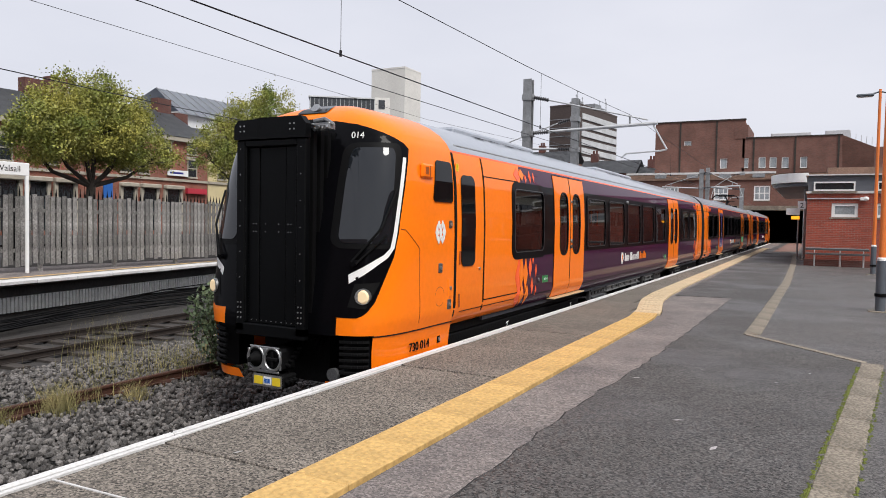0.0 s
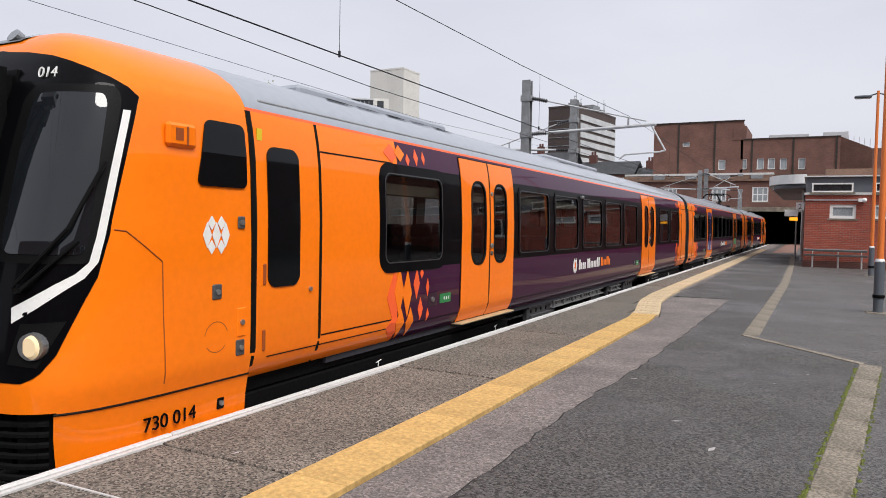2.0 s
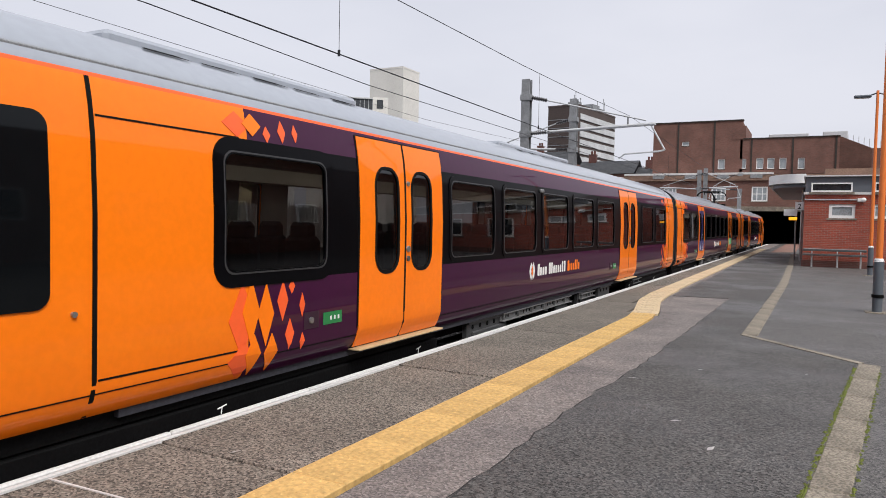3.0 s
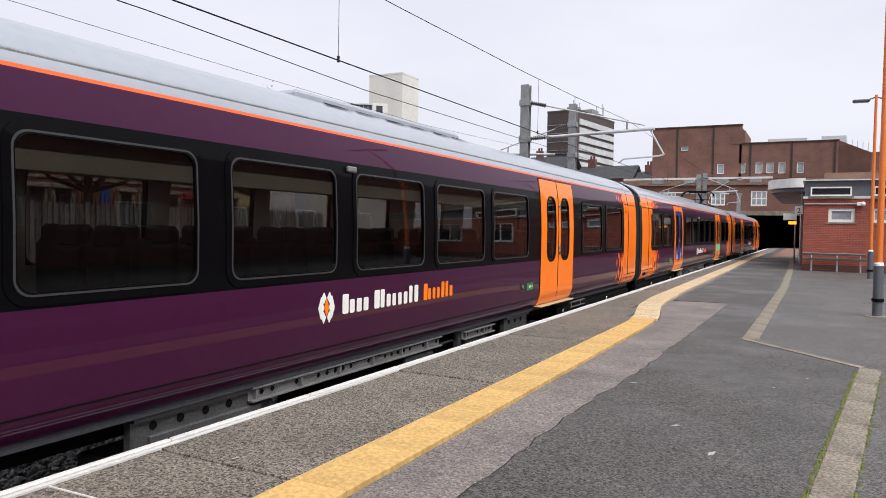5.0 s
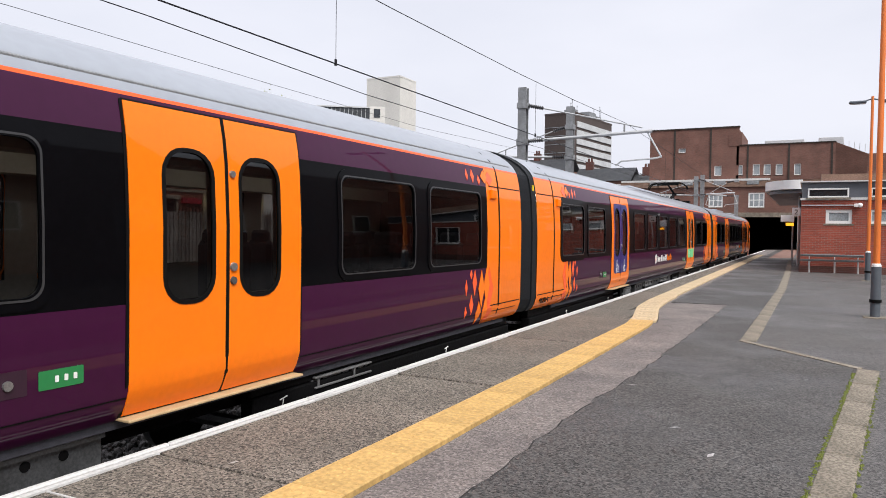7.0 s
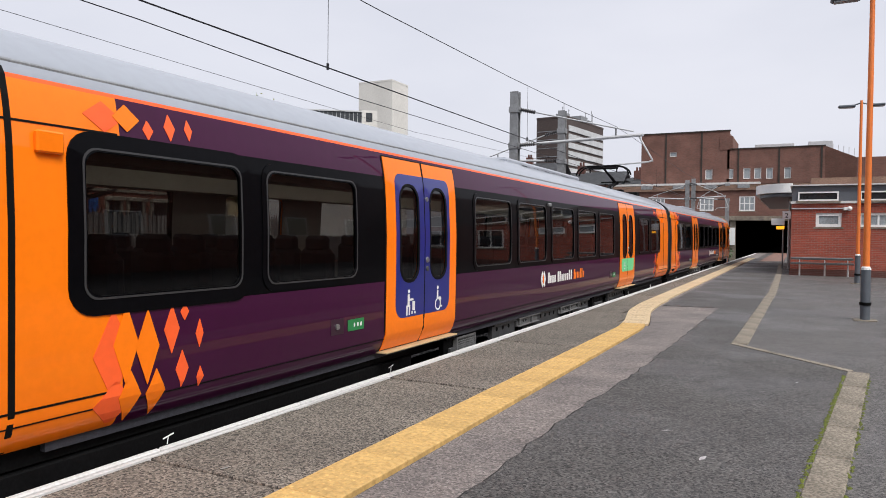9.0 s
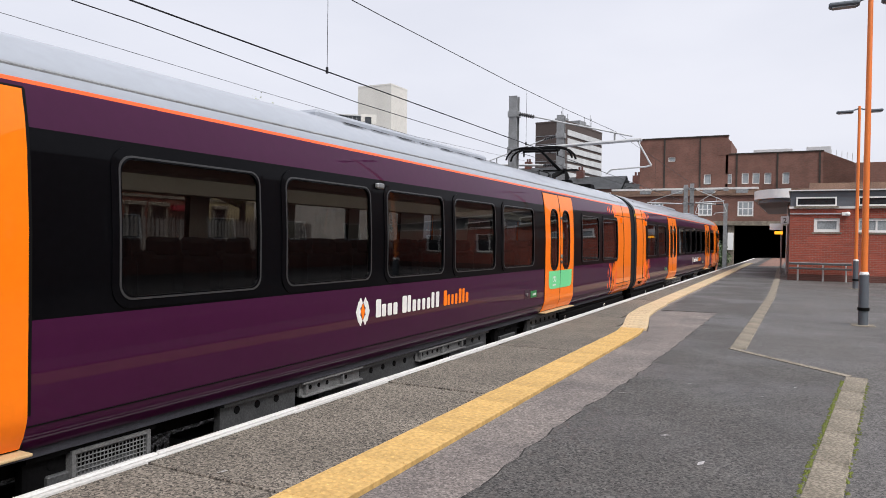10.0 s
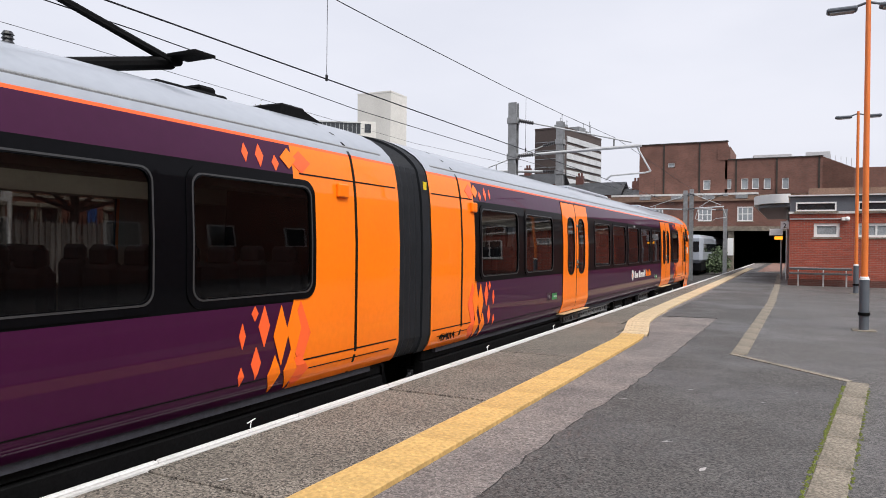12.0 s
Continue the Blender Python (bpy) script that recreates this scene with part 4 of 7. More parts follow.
def terrace():
    """Brick houses along the road behind the far platform; they face the railway."""
    def house(y0, y1, eave, ridge, wallm, label, ups, grounds, sign=False):
        h = thing("house", label, "house", (-45, 0, 0.25))
        o = -0.25
        bm = bmesh.new()
        box(bm, -9, 0, y0, y1, 0, eave + o)
        part("wall", bm, wallm, h)
        bm = bmesh.new()
        v = [bm.verts.new(q) for q in ((0.35, y0, eave + o), (0.35, y1, eave + o), (-4.5, y1, ridge + o + 1.0), (-4.5, y0, ridge + o + 1.0), (-9.3, y1, eave + o), (-9.3, y0, eave + o))]
        bm.faces.new(v[:4])
        bm.faces.new((v[3], v[2], v[4], v[5]))
        bmesh.ops.solidify(bm, geom=list(bm.faces), thickness=0.12)
        part("roof", bm, SLATE, h, "grey slate roof")
        cat("cornice", (0.01, 0.30, y0, y1, eave + o - 0.35, eave + o - 0.02), mat=STONE, parent=h, label="pale cornice")
        cat("string_course", (0.01, 0.12, y0, y1, 4.42 + o, 4.62 + o), mat=STONE, parent=h, label="pale string course")
        for y, z0, z1 in ups:
            bm = bmesh.new()
            box(bm, 0.0, 0.10, y - 0.55, y + 0.55, z0 + o - 0.14, z0 + o)
            box(bm, 0.0, 0.14, y - 0.60, y + 0.60, z1 + o, z1 + o + 0.28)
            for q in (-0.5, 0.42):
                box(bm, 0.0, 0.07, y + q, y + q + 0.08, z0 + o, z1 + o)
            box(bm, 0.0, 0.06, y - 0.42, y + 0.42, (z0 + z1) / 2 + o - 0.04, (z0 + z1) / 2 + o + 0.04)
            w = part("window", bm, STONE, h, "sash window with pale stone surround")
            cat("pane", (0.0, 0.03, y - 0.42, y + 0.42, z0 + o, z1 + o), mat=WIN_GLASS, parent=w)
        for y, w_ in grounds:
            bm = bmesh.new()
            box(bm, 0.0, 0.45, y - w_ / 2 - 0.25, y + w_ / 2 + 0.25, 3.75 + o, 4.08 + o, bevel=0.06)
            for q in (-1, 1):
                box(bm, 0.0, 0.2, y + q * (w_ / 2 + 0.1) - 0.12, y + q * (w_ / 2 + 0.1) + 0.12, 0.2, 3.75 + o)
            d = part("door_surround", bm, STONE, h, "pale stone door hood")
            cat("pane", (0.01, 0.06, y - w_ / 2, y + w_ / 2, 0.3, 3.74 + o), mat=WIN_GLASS, parent=d)
        for y in (y0 + 0.8, y1 - 0.9):
            cat("chimney", (-4.9, -4.1, y - 0.7, y + 0.7, ridge + o + 0.2, ridge + o + 2.0), mat=BRICK_DARK, parent=h)
        return h
    house(4, 31.4, 7.7, 9.2, BRICK_OLD, "long red brick terrace house with slate roof", [(y, 5.0, 6.5) for y in (8, 11, 14, 17, 20, 23, 26, 29)], [(y, 1.2) for y in (7, 10.5, 14, 17.5, 21, 24, 26.2, 28.1, 30.0)])
    h = house(31.5, 42.6, 7.95, 9.6, BRICK_OLD, "red brick terrace house with stone window surrounds", [(40.95, 4.88, 6.2), (40.95, 6.75, 7.45), (36.3, 4.88, 6.2), (34.8, 4.88, 5.4), (38.4, 6.75, 7.45)], [(34.9, 1.0), (36.8, 1.2), (39.0, 1.3)])
    cat("shop_sign", (0.1, 0.2, 38.4, 40.4, 4.60, 5.05), mat=WHITE, parent=h, label="white shop sign")
    cat("letter_bar", (0.2, 0.212, 38.6, 39.9, 4.76, 4.90), mat=BLUE, parent=h)
    cat("shop_front", (0.0, 0.3, 40.3, 42.3, 3.25, 3.68), mat=SHOP_RED, parent=h, label="red shop front")
    cat("blue_board", (0.4, 0.5, 32.6, 33.3, 1.4, 3.7), mat=SHOP_BLUE, parent=h, label="blue board")
    house(42.7, 50, 7.4, 8.6, CREAM_WALL, "cream rendered terrace house", [(44.2, 4.88, 6.2), (47, 4.88, 6.2)], [(45.5, 1.2)])
    w = thing("house", "white modern block with a ribbed metal roof", "building", (-62, 60, 0.25))
    cat("wall", (-8, 2, -7, 12, 0, 12.6), mat=WHITE, parent=w)
    bm = bmesh.new()
    v = [bm.verts.new(q) for q in ((2.6, -7.5, 12.3), (2.6, 12.5, 12.3), (-3, 12.5, 15.6), (-3, -6, 15.6), (-9, 12.5, 12.3), (-9, -7.5, 12.3))]
    bm.faces.new(v[:4])
    bm.faces.new((v[3], v[2], v[4], v[5]))
    bmesh.ops.solidify(bm, geom=list(bm.faces), thickness=0.15)
    part("roof", bm, ROOF, w)
    for k in range(14):
        bm = bmesh.new()
        y = -6.5 + k * 1.4
        rod(bm, (2.6, y, 12.36), (-3, min(y + 0.6, 12.4), 15.66), 0.05, seg=4)
        part("rib", bm, GALV, w)


terrace()


def far_side():
    root = thing("platform_far", "opposite station platform with a white edge", "platform", (-16.3, 9.3, 0), kind="structure", rz=12.4)
    cat("deck", (-5.2, -0.1, -20, 70, -0.10, 0), mat=CONCRETE_GREY, parent=root)
    cat("yellow_line", (-1.12, -0.98, -20, 70, 0.0, 0.006), mat=TACTILE, parent=root, label="faded yellow line")
    cat("pale_strip", (-0.98, -0.42, -20, 70, 0.0, 0.004), mat=KERB, parent=root)
    for i in range(60):
        y = -14 + i * 1.25
        cat("coping", (-0.42, 0.06, y, y + 1.235, -0.06 + 0.004 * (i % 3), 0.03 + 0.004 * (i % 3)), mat=LINE, parent=root, label="white painted coping stone", bevel=0.012)
    cat("wall", (-5.2, -0.25, -20, 70, -1.15, -0.10), mat=DARK_CONCRETE, parent=root, label="very dark platform wall")
    bm = bmesh.new()
    for i in range(300):
        y = -10 + i * 0.11
        box(bm, -0.24, -0.16, y, y + 0.07, -0.72, -0.36)
    box(bm, -0.25, -0.20, -10, 23, -0.72, -0.36)
    tagged(part("ribbed_panel", bm, GALV, root, "grey ribbed cable panel"), kind="stuff")
    g = random.Random(3)
    for i in range(12):
        bm = bmesh.new()
        z, x = -0.76 - 0.025 * i, 0.0 + 0.06 * i
        pts = [(x + g.uniform(-.1, .1), -12 + k * 2.2, z + g.uniform(-.07, .07) + 0.10 * math.sin(k * 0.9 + i * 0.2)) for k in range(18)]
        tube(bm, pts, 0.018, seg=5)
        part("cable", bm, RUBBER, root)
    f = thing("fence", "weathered grey vertical board fence", "fence", (-19.0, 4.85, 0.2), rz=1.0)
    bm = bmesh.new()
    box(bm, -0.012, 0.012, 0, 0.125, 0, 1.92)
    first = part("board", bm, FENCE_WOOD, f)
    g = random.Random(12)
    for i in range(1, 120):
        o = new("board", first.data)
        o.parent = f
        o.matrix_basis = pose(g.uniform(-.012, .012), i * 0.17 + g.uniform(-.012, .012), g.uniform(-0.05, 0.05), g.uniform(-.7, .7), 0, g.uniform(-3, 3))
    cat("rail", (-0.09, -0.03, 0, 20, 0.35, 0.45), (-0.09, -0.03, 0, 20, 1.45, 1.55), mat=FENCE_WOOD, parent=f)
    for i in range(9):
        cat("post", (-0.19, -0.09, i * 2.4, i * 2.4 + 0.1, -0.2, 1.9), mat=FENCE_WOOD, parent=f)
    p = thing("palisade_fence", "dark spiked metal fence behind the boards", "fence", (-20.2, 4, 0.25), rz=1)
    for i in range(130):
        if i == 0:
            bm = bmesh.new()
            box(bm, -0.012, 0.012, 0, 0.04, 0, 2.0)
            rod(bm, (0, 0.02, 2.0), (0, 0.02, 2.16), 0.02, 0.002, seg=4)
            pale = part("pale", bm, DARK_METAL, p)
        else:
            o = new("pale", pale.data)
            o.parent, o.location = p, (0, i * 0.16, 0)
    cat("rail", (-0.04, -0.012, 0, 21, 1.80, 1.86), (-0.04, -0.012, 0, 21, 0.4, 0.46), mat=DARK_METAL, parent=p)
    s = thing("station_sign", "white station name sign on a white post", "sign", (-18.75, 10.2, 0))
    cat("board", (-0.03, 0.03, -0.55, 1.28, 2.62, 2.96), mat=WHITE, parent=s, bevel=0.01)
    cat("post", (-0.04, 0.04, 1.18, 1.26, 0, 2.62), (-0.04, 0.04, -0.52, -0.44, 0, 2.62), mat=WHITE, parent=s, bevel=0.01)
    text_mesh("Walsall", 0.225, Matrix.Translation((0.034, 0.38, 2.72)) @ Matrix.Rotation(radians(90), 4, "Z") @ Matrix.Rotation(radians(90), 4, "X"), BLACK, "lettering", s)
    # a parked train by the tunnel
    c = thing("parked_train", "grey parked train car near the tunnel mouth", "train car", (-9.5, 71, RAIL))
    bm = bmesh.new()
    box(bm, -1.35, 1.35, 0, 20, 1.0, 3.75, bevel=0.35)
    part("body", bm, ROOF, c, smooth=True)
    cat("window", (1.352, 1.36, 0.6, 19, 2.1, 2.9), mat=CAB_DARK, parent=c)
    cat("windscreen", (-1.0, 1.0, -0.01, 0.0, 2.1, 3.1), mat=CAB_DARK, parent=c)
    cat("underframe", (-1.2, 1.2, 0.3, 19.7, 0.3, 1.0), mat=DARK_METAL, parent=c)
    cat("wheel", (-0.8, 0.8, 1.5, 3.5, 0, 0.4), mat=DARK_METAL, parent=c)


far_side()


def enclosing_wall():
    """Unseen brick walls behind the camera and beside the platform, added for dark reflections."""
    w = thing("wall_east", "unseen long red brick wall with windows, added to darken reflections", "wall", (14.0, -40, 0), kind="structure")
    cat("brickwork", (0, 0.4, 0, 124, -0.3, 7.5), mat=BRICK_OLD, parent=w)
    for i in range(24):
        y = 2 + i * 5
        cat("window", (-0.05, 0.0, y, y + 1.6, 2.0, 4.0), mat=WHITE, parent=w)
        cat("pane", (-0.07, -0.05, y + 0.12, y + 1.48, 2.12, 3.88), mat=WIN_GLASS, parent=w)
    w2 = thing("wall_south", "unseen brick end wall, added to darken reflections in the cab front", "wall", (-40, -42, 0), kind="structure")
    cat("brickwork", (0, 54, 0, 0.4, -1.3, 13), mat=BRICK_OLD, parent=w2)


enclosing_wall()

# ---- train ----
PROFILE = [(0.225, 1.265), (0.255, 1.30), (0.33, 1.345), (0.45, 1.385), (1.1, 1.39), (1.6, 1.39), (2.1, 1.365), (2.3, 1.34), (2.47, 1.305), (2.53, 1.285),
           (2.62, 1.23), (2.72, 1.13), (2.82, 0.98), (2.90, 0.81), (2.96, 0.64), (3.02, 0.41), (3.06, 0.2), (3.075, 0.0)]
PZ, PW = [p[0] for p in PROFILE], [p[1] for p in PROFILE]


def half(z):
    return float(np.interp(z, PZ, PW))


def strip(bm, rows, off=0.0, thick=0.0, mat=0, side=1):
    """Rows (z, y_low, y_high) as a plate that lies on the body's side."""
    f, b = [], []
    for z, a, c in rows:
        x = side * (half(z) + off)
        f.append((bm.verts.new((x, a, z)), bm.verts.new((x, c, z))))
        if thick:
            x = side * (half(z) + off - thick)
            b.append((bm.verts.new((x, a, z)), bm.verts.new((x, c, z))))
    fs = []
    for i in range(len(f) - 1):
        fs.append(bm.faces.new((f[i][0], f[i][1], f[i + 1][1], f[i + 1][0])))
        if thick:
            fs.append(bm.faces.new((f[i][0], f[i + 1][0], b[i + 1][0], b[i][0])))
            fs.append(bm.faces.new((f[i][1], b[i][1], b[i + 1][1], f[i + 1][1])))
    if thick:
        for i in (0, -1):
            fs.append(bm.faces.new((f[i][0], b[i][0], b[i][1], f[i][1])))
    for q in fs:
        q.material_index = mat
    if side < 0:
        bmesh.ops.reverse_faces(bm, faces=[fs[0]])
    bmesh.ops.recalc_face_normals(bm, faces=fs) if thick else None


def rounded(y0, y1, z0, z1, r, n=5, lean=0.0):
    """Rows of a rectangle with round corners."""
    rows = []
    r = min(r, (y1 - y0) / 2 - 1e-4, (z1 - z0) / 2 - 1e-4)
    for i in range(n + 1):
        a = math.pi / 2 * i / n
        d = r * (1 - math.sin(a))
        rows.append((z0 + r * (1 - math.cos(a)), y0 + d, y1 - d))
    for k in (1, 2, 3, 4, 5):
        rows.append((z0 + r + (z1 - z0 - 2 * r) * k / 6, y0, y1))
    for i in range(n, -1, -1):
        a = math.pi / 2 * i / n
        d = r * (1 - math.sin(a))
        rows.append((z1 - r * (1 - math.cos(a)), y0 + d, y1 - d))
    return rows


def outline(y0, y1, z0, z1, r, n=5, up=9):
    """Points round a rectangle with round corners, with more on the uprights to follow the curved side."""
    pts = []
    for cy, cz, a0 in ((y1 - r, z0 + r, -90), (y1 - r, z1 - r, 0), (y0 + r, z1 - r, 90), (y0 + r, z0 + r, 180)):
        for i in range(n + 1):
            a = radians(a0 + 90 * i / n)
            pts.append((cy + r * math.cos(a), cz + r * math.sin(a)))
        if a0 in (-90, 90):
            za, zb = (z0 + r, z1 - r) if a0 == -90 else (z1 - r, z0 + r)
            pts += [(y1 if a0 == -90 else y0, za + (zb - za) * k / (up + 1)) for k in range(1, up + 1)]
    return pts


def ring(bm, o, i, off=0.0, thick=0.012, mat=0, side=1):
    """A flat ring between two outlines (y0, y1, z0, z1, r) on the body's side."""
    a, b = outline(*o), outline(*i)
    va = [bm.verts.new((side * (half(z) + off), y, z)) for y, z in a]
    vb = [bm.verts.new((side * (half(z) + off), y, z)) for y, z in b]
    vc = [bm.verts.new((side * (half(z) + off - thick), y, z)) for y, z in a]
    vd = [bm.verts.new((side * (half(z) + off - thick * 2), y, z)) for y, z in b]
    n, fs = len(a), []
    for k in range(n):
        j = (k + 1) % n
        for p, q in ((va, vb), (vc, va), (vb, vd)):
            fs.append(bm.faces.new((p[k], p[j], q[j], q[k])))
    for f in fs:
        f.material_index = mat
    bmesh.ops.recalc_face_normals(bm, faces=fs)

SEAT_MESH = {}


def car_shell(car, at, y0, y1, holes, zone, mats, my):
    """The outer skin with its openings: a grid over length and girth."""
    zs = sorted(set(PZ) | {1.05, 2.23, 2.502} | {h[2] for h in holes} | {h[3] for h in holes})
    ys = sorted({y0, y1} | {h[0] for h in holes} | {h[1] for h in holes} | set(zone.cuts))
    ys = [y for y in ys if y0 - 1e-6 <= y <= y1 + 1e-6]
    bm = bmesh.new()
    for side in (1, -1):
        vs = {}
        for i, y in enumerate(ys):
            for j, z in enumerate(zs):
                vs[i, j] = bm.verts.new((side * half(z), my(y), z))
        for i in range(len(ys) - 1):
            for j in range(len(zs) - 1):
                yc, zc = (ys[i] + ys[i + 1]) / 2, (zs[j] + zs[j + 1]) / 2
                if any(h[0] < yc < h[1] and h[2] < zc < h[3] for h in holes):
                    continue
                f = bm.faces.new((vs[i, j], vs[i + 1, j], vs[i + 1, j + 1], vs[i, j + 1]))
                f.material_index = zone(yc, zc)
    bmesh.ops.remove_doubles(bm, verts=bm.verts, dist=0.0005)
    bmesh.ops.recalc_face_normals(bm, faces=bm.faces)
    bm2 = bmesh.new()
    for side in (1, -1):
        vs = {(i, j): bm2.verts.new((side * (half(z) - 0.05), my(y), z)) for i, y in enumerate(ys) for j, z in enumerate(zs) if z < 2.45}
        for i, j in vs:
            if (i + 1, j + 1) in vs and ys[i] > y0 + 0.6:
                yc, zc = (ys[i] + ys[i + 1]) / 2, (zs[j] + zs[j + 1]) / 2
                if not any(h[0] < yc < h[1] and h[2] < zc < h[3] for h in holes):
                    bm2.faces.new((vs[i, j], vs[i + 1, j], vs[i + 1, j + 1], vs[i, j + 1]))
    part("lining", bm2, WALL_LINING, car, "grey inner lining", smooth=True, at=at)
    return part("body", bm, mats, car, "purple body side with black window band and orange ends", smooth=True, at=at)


class Zone:
    def __init__(self, lo, hi, roof_from=None):
        self.lo, self.hi = lo, hi
        self.roof_from = roof_from
        self.cuts = {lo, hi} | ({roof_from} if roof_from else set())

    def __call__(self, y, z):
        if z > 2.53:
            return 3
        # cantrail stripe: coral puts the sky's pink sheen on orange into the colour
        if z > 2.502:
            return 4
        if y < self.lo or y > self.hi:
            return 0
        return 2 if 1.05 < z < 2.23 else 1


def side_window(car, at, y0, y1, z0, z1, r, my, side, heavy=0.06):
    a, b = sorted((my(y0), my(y1)))
    bm = bmesh.new()
    ring(bm, (a - heavy, b + heavy, z0 - heavy, z1 + heavy, r + heavy * 0.8), (a + 0.03, b - 0.03, z0 + 0.03, z1 - 0.03, r), 0.010, side=side)
    w = part("window", bm, BLACK, car, smooth=True, at=at)
    bm = bmesh.new()
    ring(bm, (a + 0.006, b - 0.006, z0 + 0.006, z1 - 0.006, r), (a + 0.020, b - 0.020, z0 + 0.020, z1 - 0.020, r - 0.008), 0.014, 0.006, side=side)
    part("trim", bm, TRIM, w, "thin grey trim", smooth=True, at=at)
    bm = bmesh.new()
    strip(bm, rounded(a + 0.02, b - 0.02, z0 + 0.02, z1 - 0.02, r), -0.006, side=side)
    part("pane", bm, PANE, w, at=at, smooth="all")


def double_door(car, at, y0, y1, my, side, style):
    a, b = sorted((my(y0), my(y1)))
    mid = (a + b) / 2
    bm = bmesh.new()
    ring(bm, (a - 0.025, b + 0.025, 0.24, 2.475, 0.02), (a + 0.01, b - 0.01, 0.27, 2.45, 0.02), 0.006, side=side)
    strip(bm, [(z, mid - 0.018, mid + 0.018) for z in np.linspace(0.26, 2.46, 14)], 0.014, 0.02, side=side)
    part("door_seal", bm, RUBBER, car, smooth=True, at=at)
    for k, (p, q) in enumerate(((a, mid - 0.012), (mid + 0.012, b))):
        w0, w1 = (p + 0.29, q - 0.13) if k == 0 else (p + 0.13, q - 0.29)
        bm = bmesh.new()
        ring(bm, (p, q, 0.98, 2.22, 0.004), (w0, w1, 1.02, 2.17, 0.20), 0.012, 0.02, side=side)
        strip(bm, [(z, p, q) for z in (0.26, 0.30, 0.34, 0.38, 0.42, 0.46, 0.6, 0.75, 0.9, 0.98)], 0.012, 0.02, side=side)
        strip(bm, [(z, p, q) for z in (2.22, 2.3, 2.38, 2.46)], 0.012, 0.02, side=side)
        bmesh.ops.remove_doubles(bm, verts=bm.verts, dist=0.0008)
        d = part("door", bm, ORANGE, car, "orange sliding door leaf", smooth=True, at=at)
        if style == "blue":
            bm = bmesh.new()
            lo, hi = (p + 0.20, q) if k == 0 else (p, q - 0.20)
            ring(bm, (lo, hi, 0.98, 2.20, 0.004), (w0 + 0.005, w1 - 0.005, 1.025, 2.165, 0.195), 0.015, 0.002, side=side)
            rr = rounded(lo - 0.25 if k else lo, hi if k else hi + 0.25, 0.60, 1.3, 0.16)
            strip(bm, [(z, max(c, lo), min(e, hi)) for z, c, e in rr if z <= 0.9] + [(0.9801, lo, hi)], 0.015, 0.002, side=side)
            rr = rounded(lo - 0.25 if k else lo, hi if k else hi + 0.25, 1.9, 2.29, 0.12)
            strip(bm, [(2.2, lo, hi)] + [(z, max(c, lo), min(e, hi)) for z, c, e in rr if z > 2.2], 0.015, 0.002, side=side)
            pn = part("panel", bm, BLUE, d, "blue access panel", smooth=True, at=at)
            cy = (w0 + w1) / 2
            bm = bmesh.new()
            rod(bm, (side * (half(0.9) + 0.016), cy - 0.02, 0.905), (side * (half(0.9) + 0.019), cy - 0.02, 0.905), 0.024, seg=12)
            if k == 0:
                bars = ((0.72, 0.87, -0.045, 0.0, 0.0), (0.62, 0.74, -0.075, -0.045, 0.0), (0.62, 0.74, -0.015, 0.015, 0.0), (0.79, 0.815, 0.0, 0.09, 0.0), (0.67, 0.78, 0.07, 0.13, 0.0), (0.63, 0.66, 0.05, 0.08, 0.0), (0.63, 0.66, 0.12, 0.15, 0.0))
            else:
                bars = ((0.76, 0.87, -0.035, 0.0, 0.0), (0.76, 0.785, 0.0, 0.07, 0.0), (0.66, 0.77, 0.055, 0.08, 0.0), (0.65, 0.67, 0.07, 0.11, 0.0))
                ring(bm, (cy - 0.085, cy + 0.075, 0.615, 0.775, 0.079), (cy - 0.065, cy + 0.055, 0.635, 0.755, 0.059), 0.018, 0.002, side=side)
            for z0, z1, c, e, _ in bars:
                strip(bm, [(z0, cy + c, cy + e), (z1, cy + c, cy + e)], 0.018, 0.002, side=side)
            part("icon", bm, WHITE, pn, "white pictogram", at=at)
        if style == "green":
            bm = bmesh.new()
            rr = rounded(p + 0.20 if k == 0 else p - 0.25, q + 0.25 if k == 0 else q - 0.14, 0.66, 1.35, 0.14)
            strip(bm, [(z, max(c, p), min(e, q)) for z, c, e in rr if z < 1.0] + [(1.0, p + 0.20 if k == 0 else p, q if k == 0 else q - 0.14)], 0.015, 0.003, side=side)
            pn = part("panel", bm, GREEN, d, "green bicycle panel", smooth=True, at=at)
            if k == 0:
                bm = bmesh.new()
                for c in (-0.05, 0.06):
                    cy = (w0 + w1) / 2 + c
                    ring(bm, (cy - 0.05, cy + 0.05, 0.79, 0.89, 0.049), (cy - 0.038, cy + 0.038, 0.802, 0.878, 0.037), 0.018, 0.002, side=side)
                strip(bm, [(0.88, (w0 + w1) / 2 - 0.05, (w0 + w1) / 2 + 0.05), (0.895, (w0 + w1) / 2 - 0.05, (w0 + w1) / 2 + 0.05)], 0.018, 0.002, side=side)
                strip(bm, [(0.72, (w0 + w1) / 2 - 0.09, (w0 + w1) / 2 + 0.1), (0.745, (w0 + w1) / 2 - 0.09, (w0 + w1) / 2 + 0.1)], 0.018, 0.002, side=side)
                part("icon", bm, WHITE, pn, "pale bicycle pictogram", at=at)
        bm = bmesh.new()
        ring(bm, (w0 - 0.012, w1 + 0.012, 1.008, 2.182, 0.21), (w0 + 0.02, w1 - 0.02, 1.04, 2.15, 0.18), 0.017, 0.012, side=side)
        part("window_seal", bm, RUBBER, d, smooth=True, at=at)
        bm = bmesh.new()
        strip(bm, rounded(w0, w1, 1.02, 2.17, 0.2), 0.004, side=side)
        part("pane", bm, PANE, d, at=at, smooth="all")
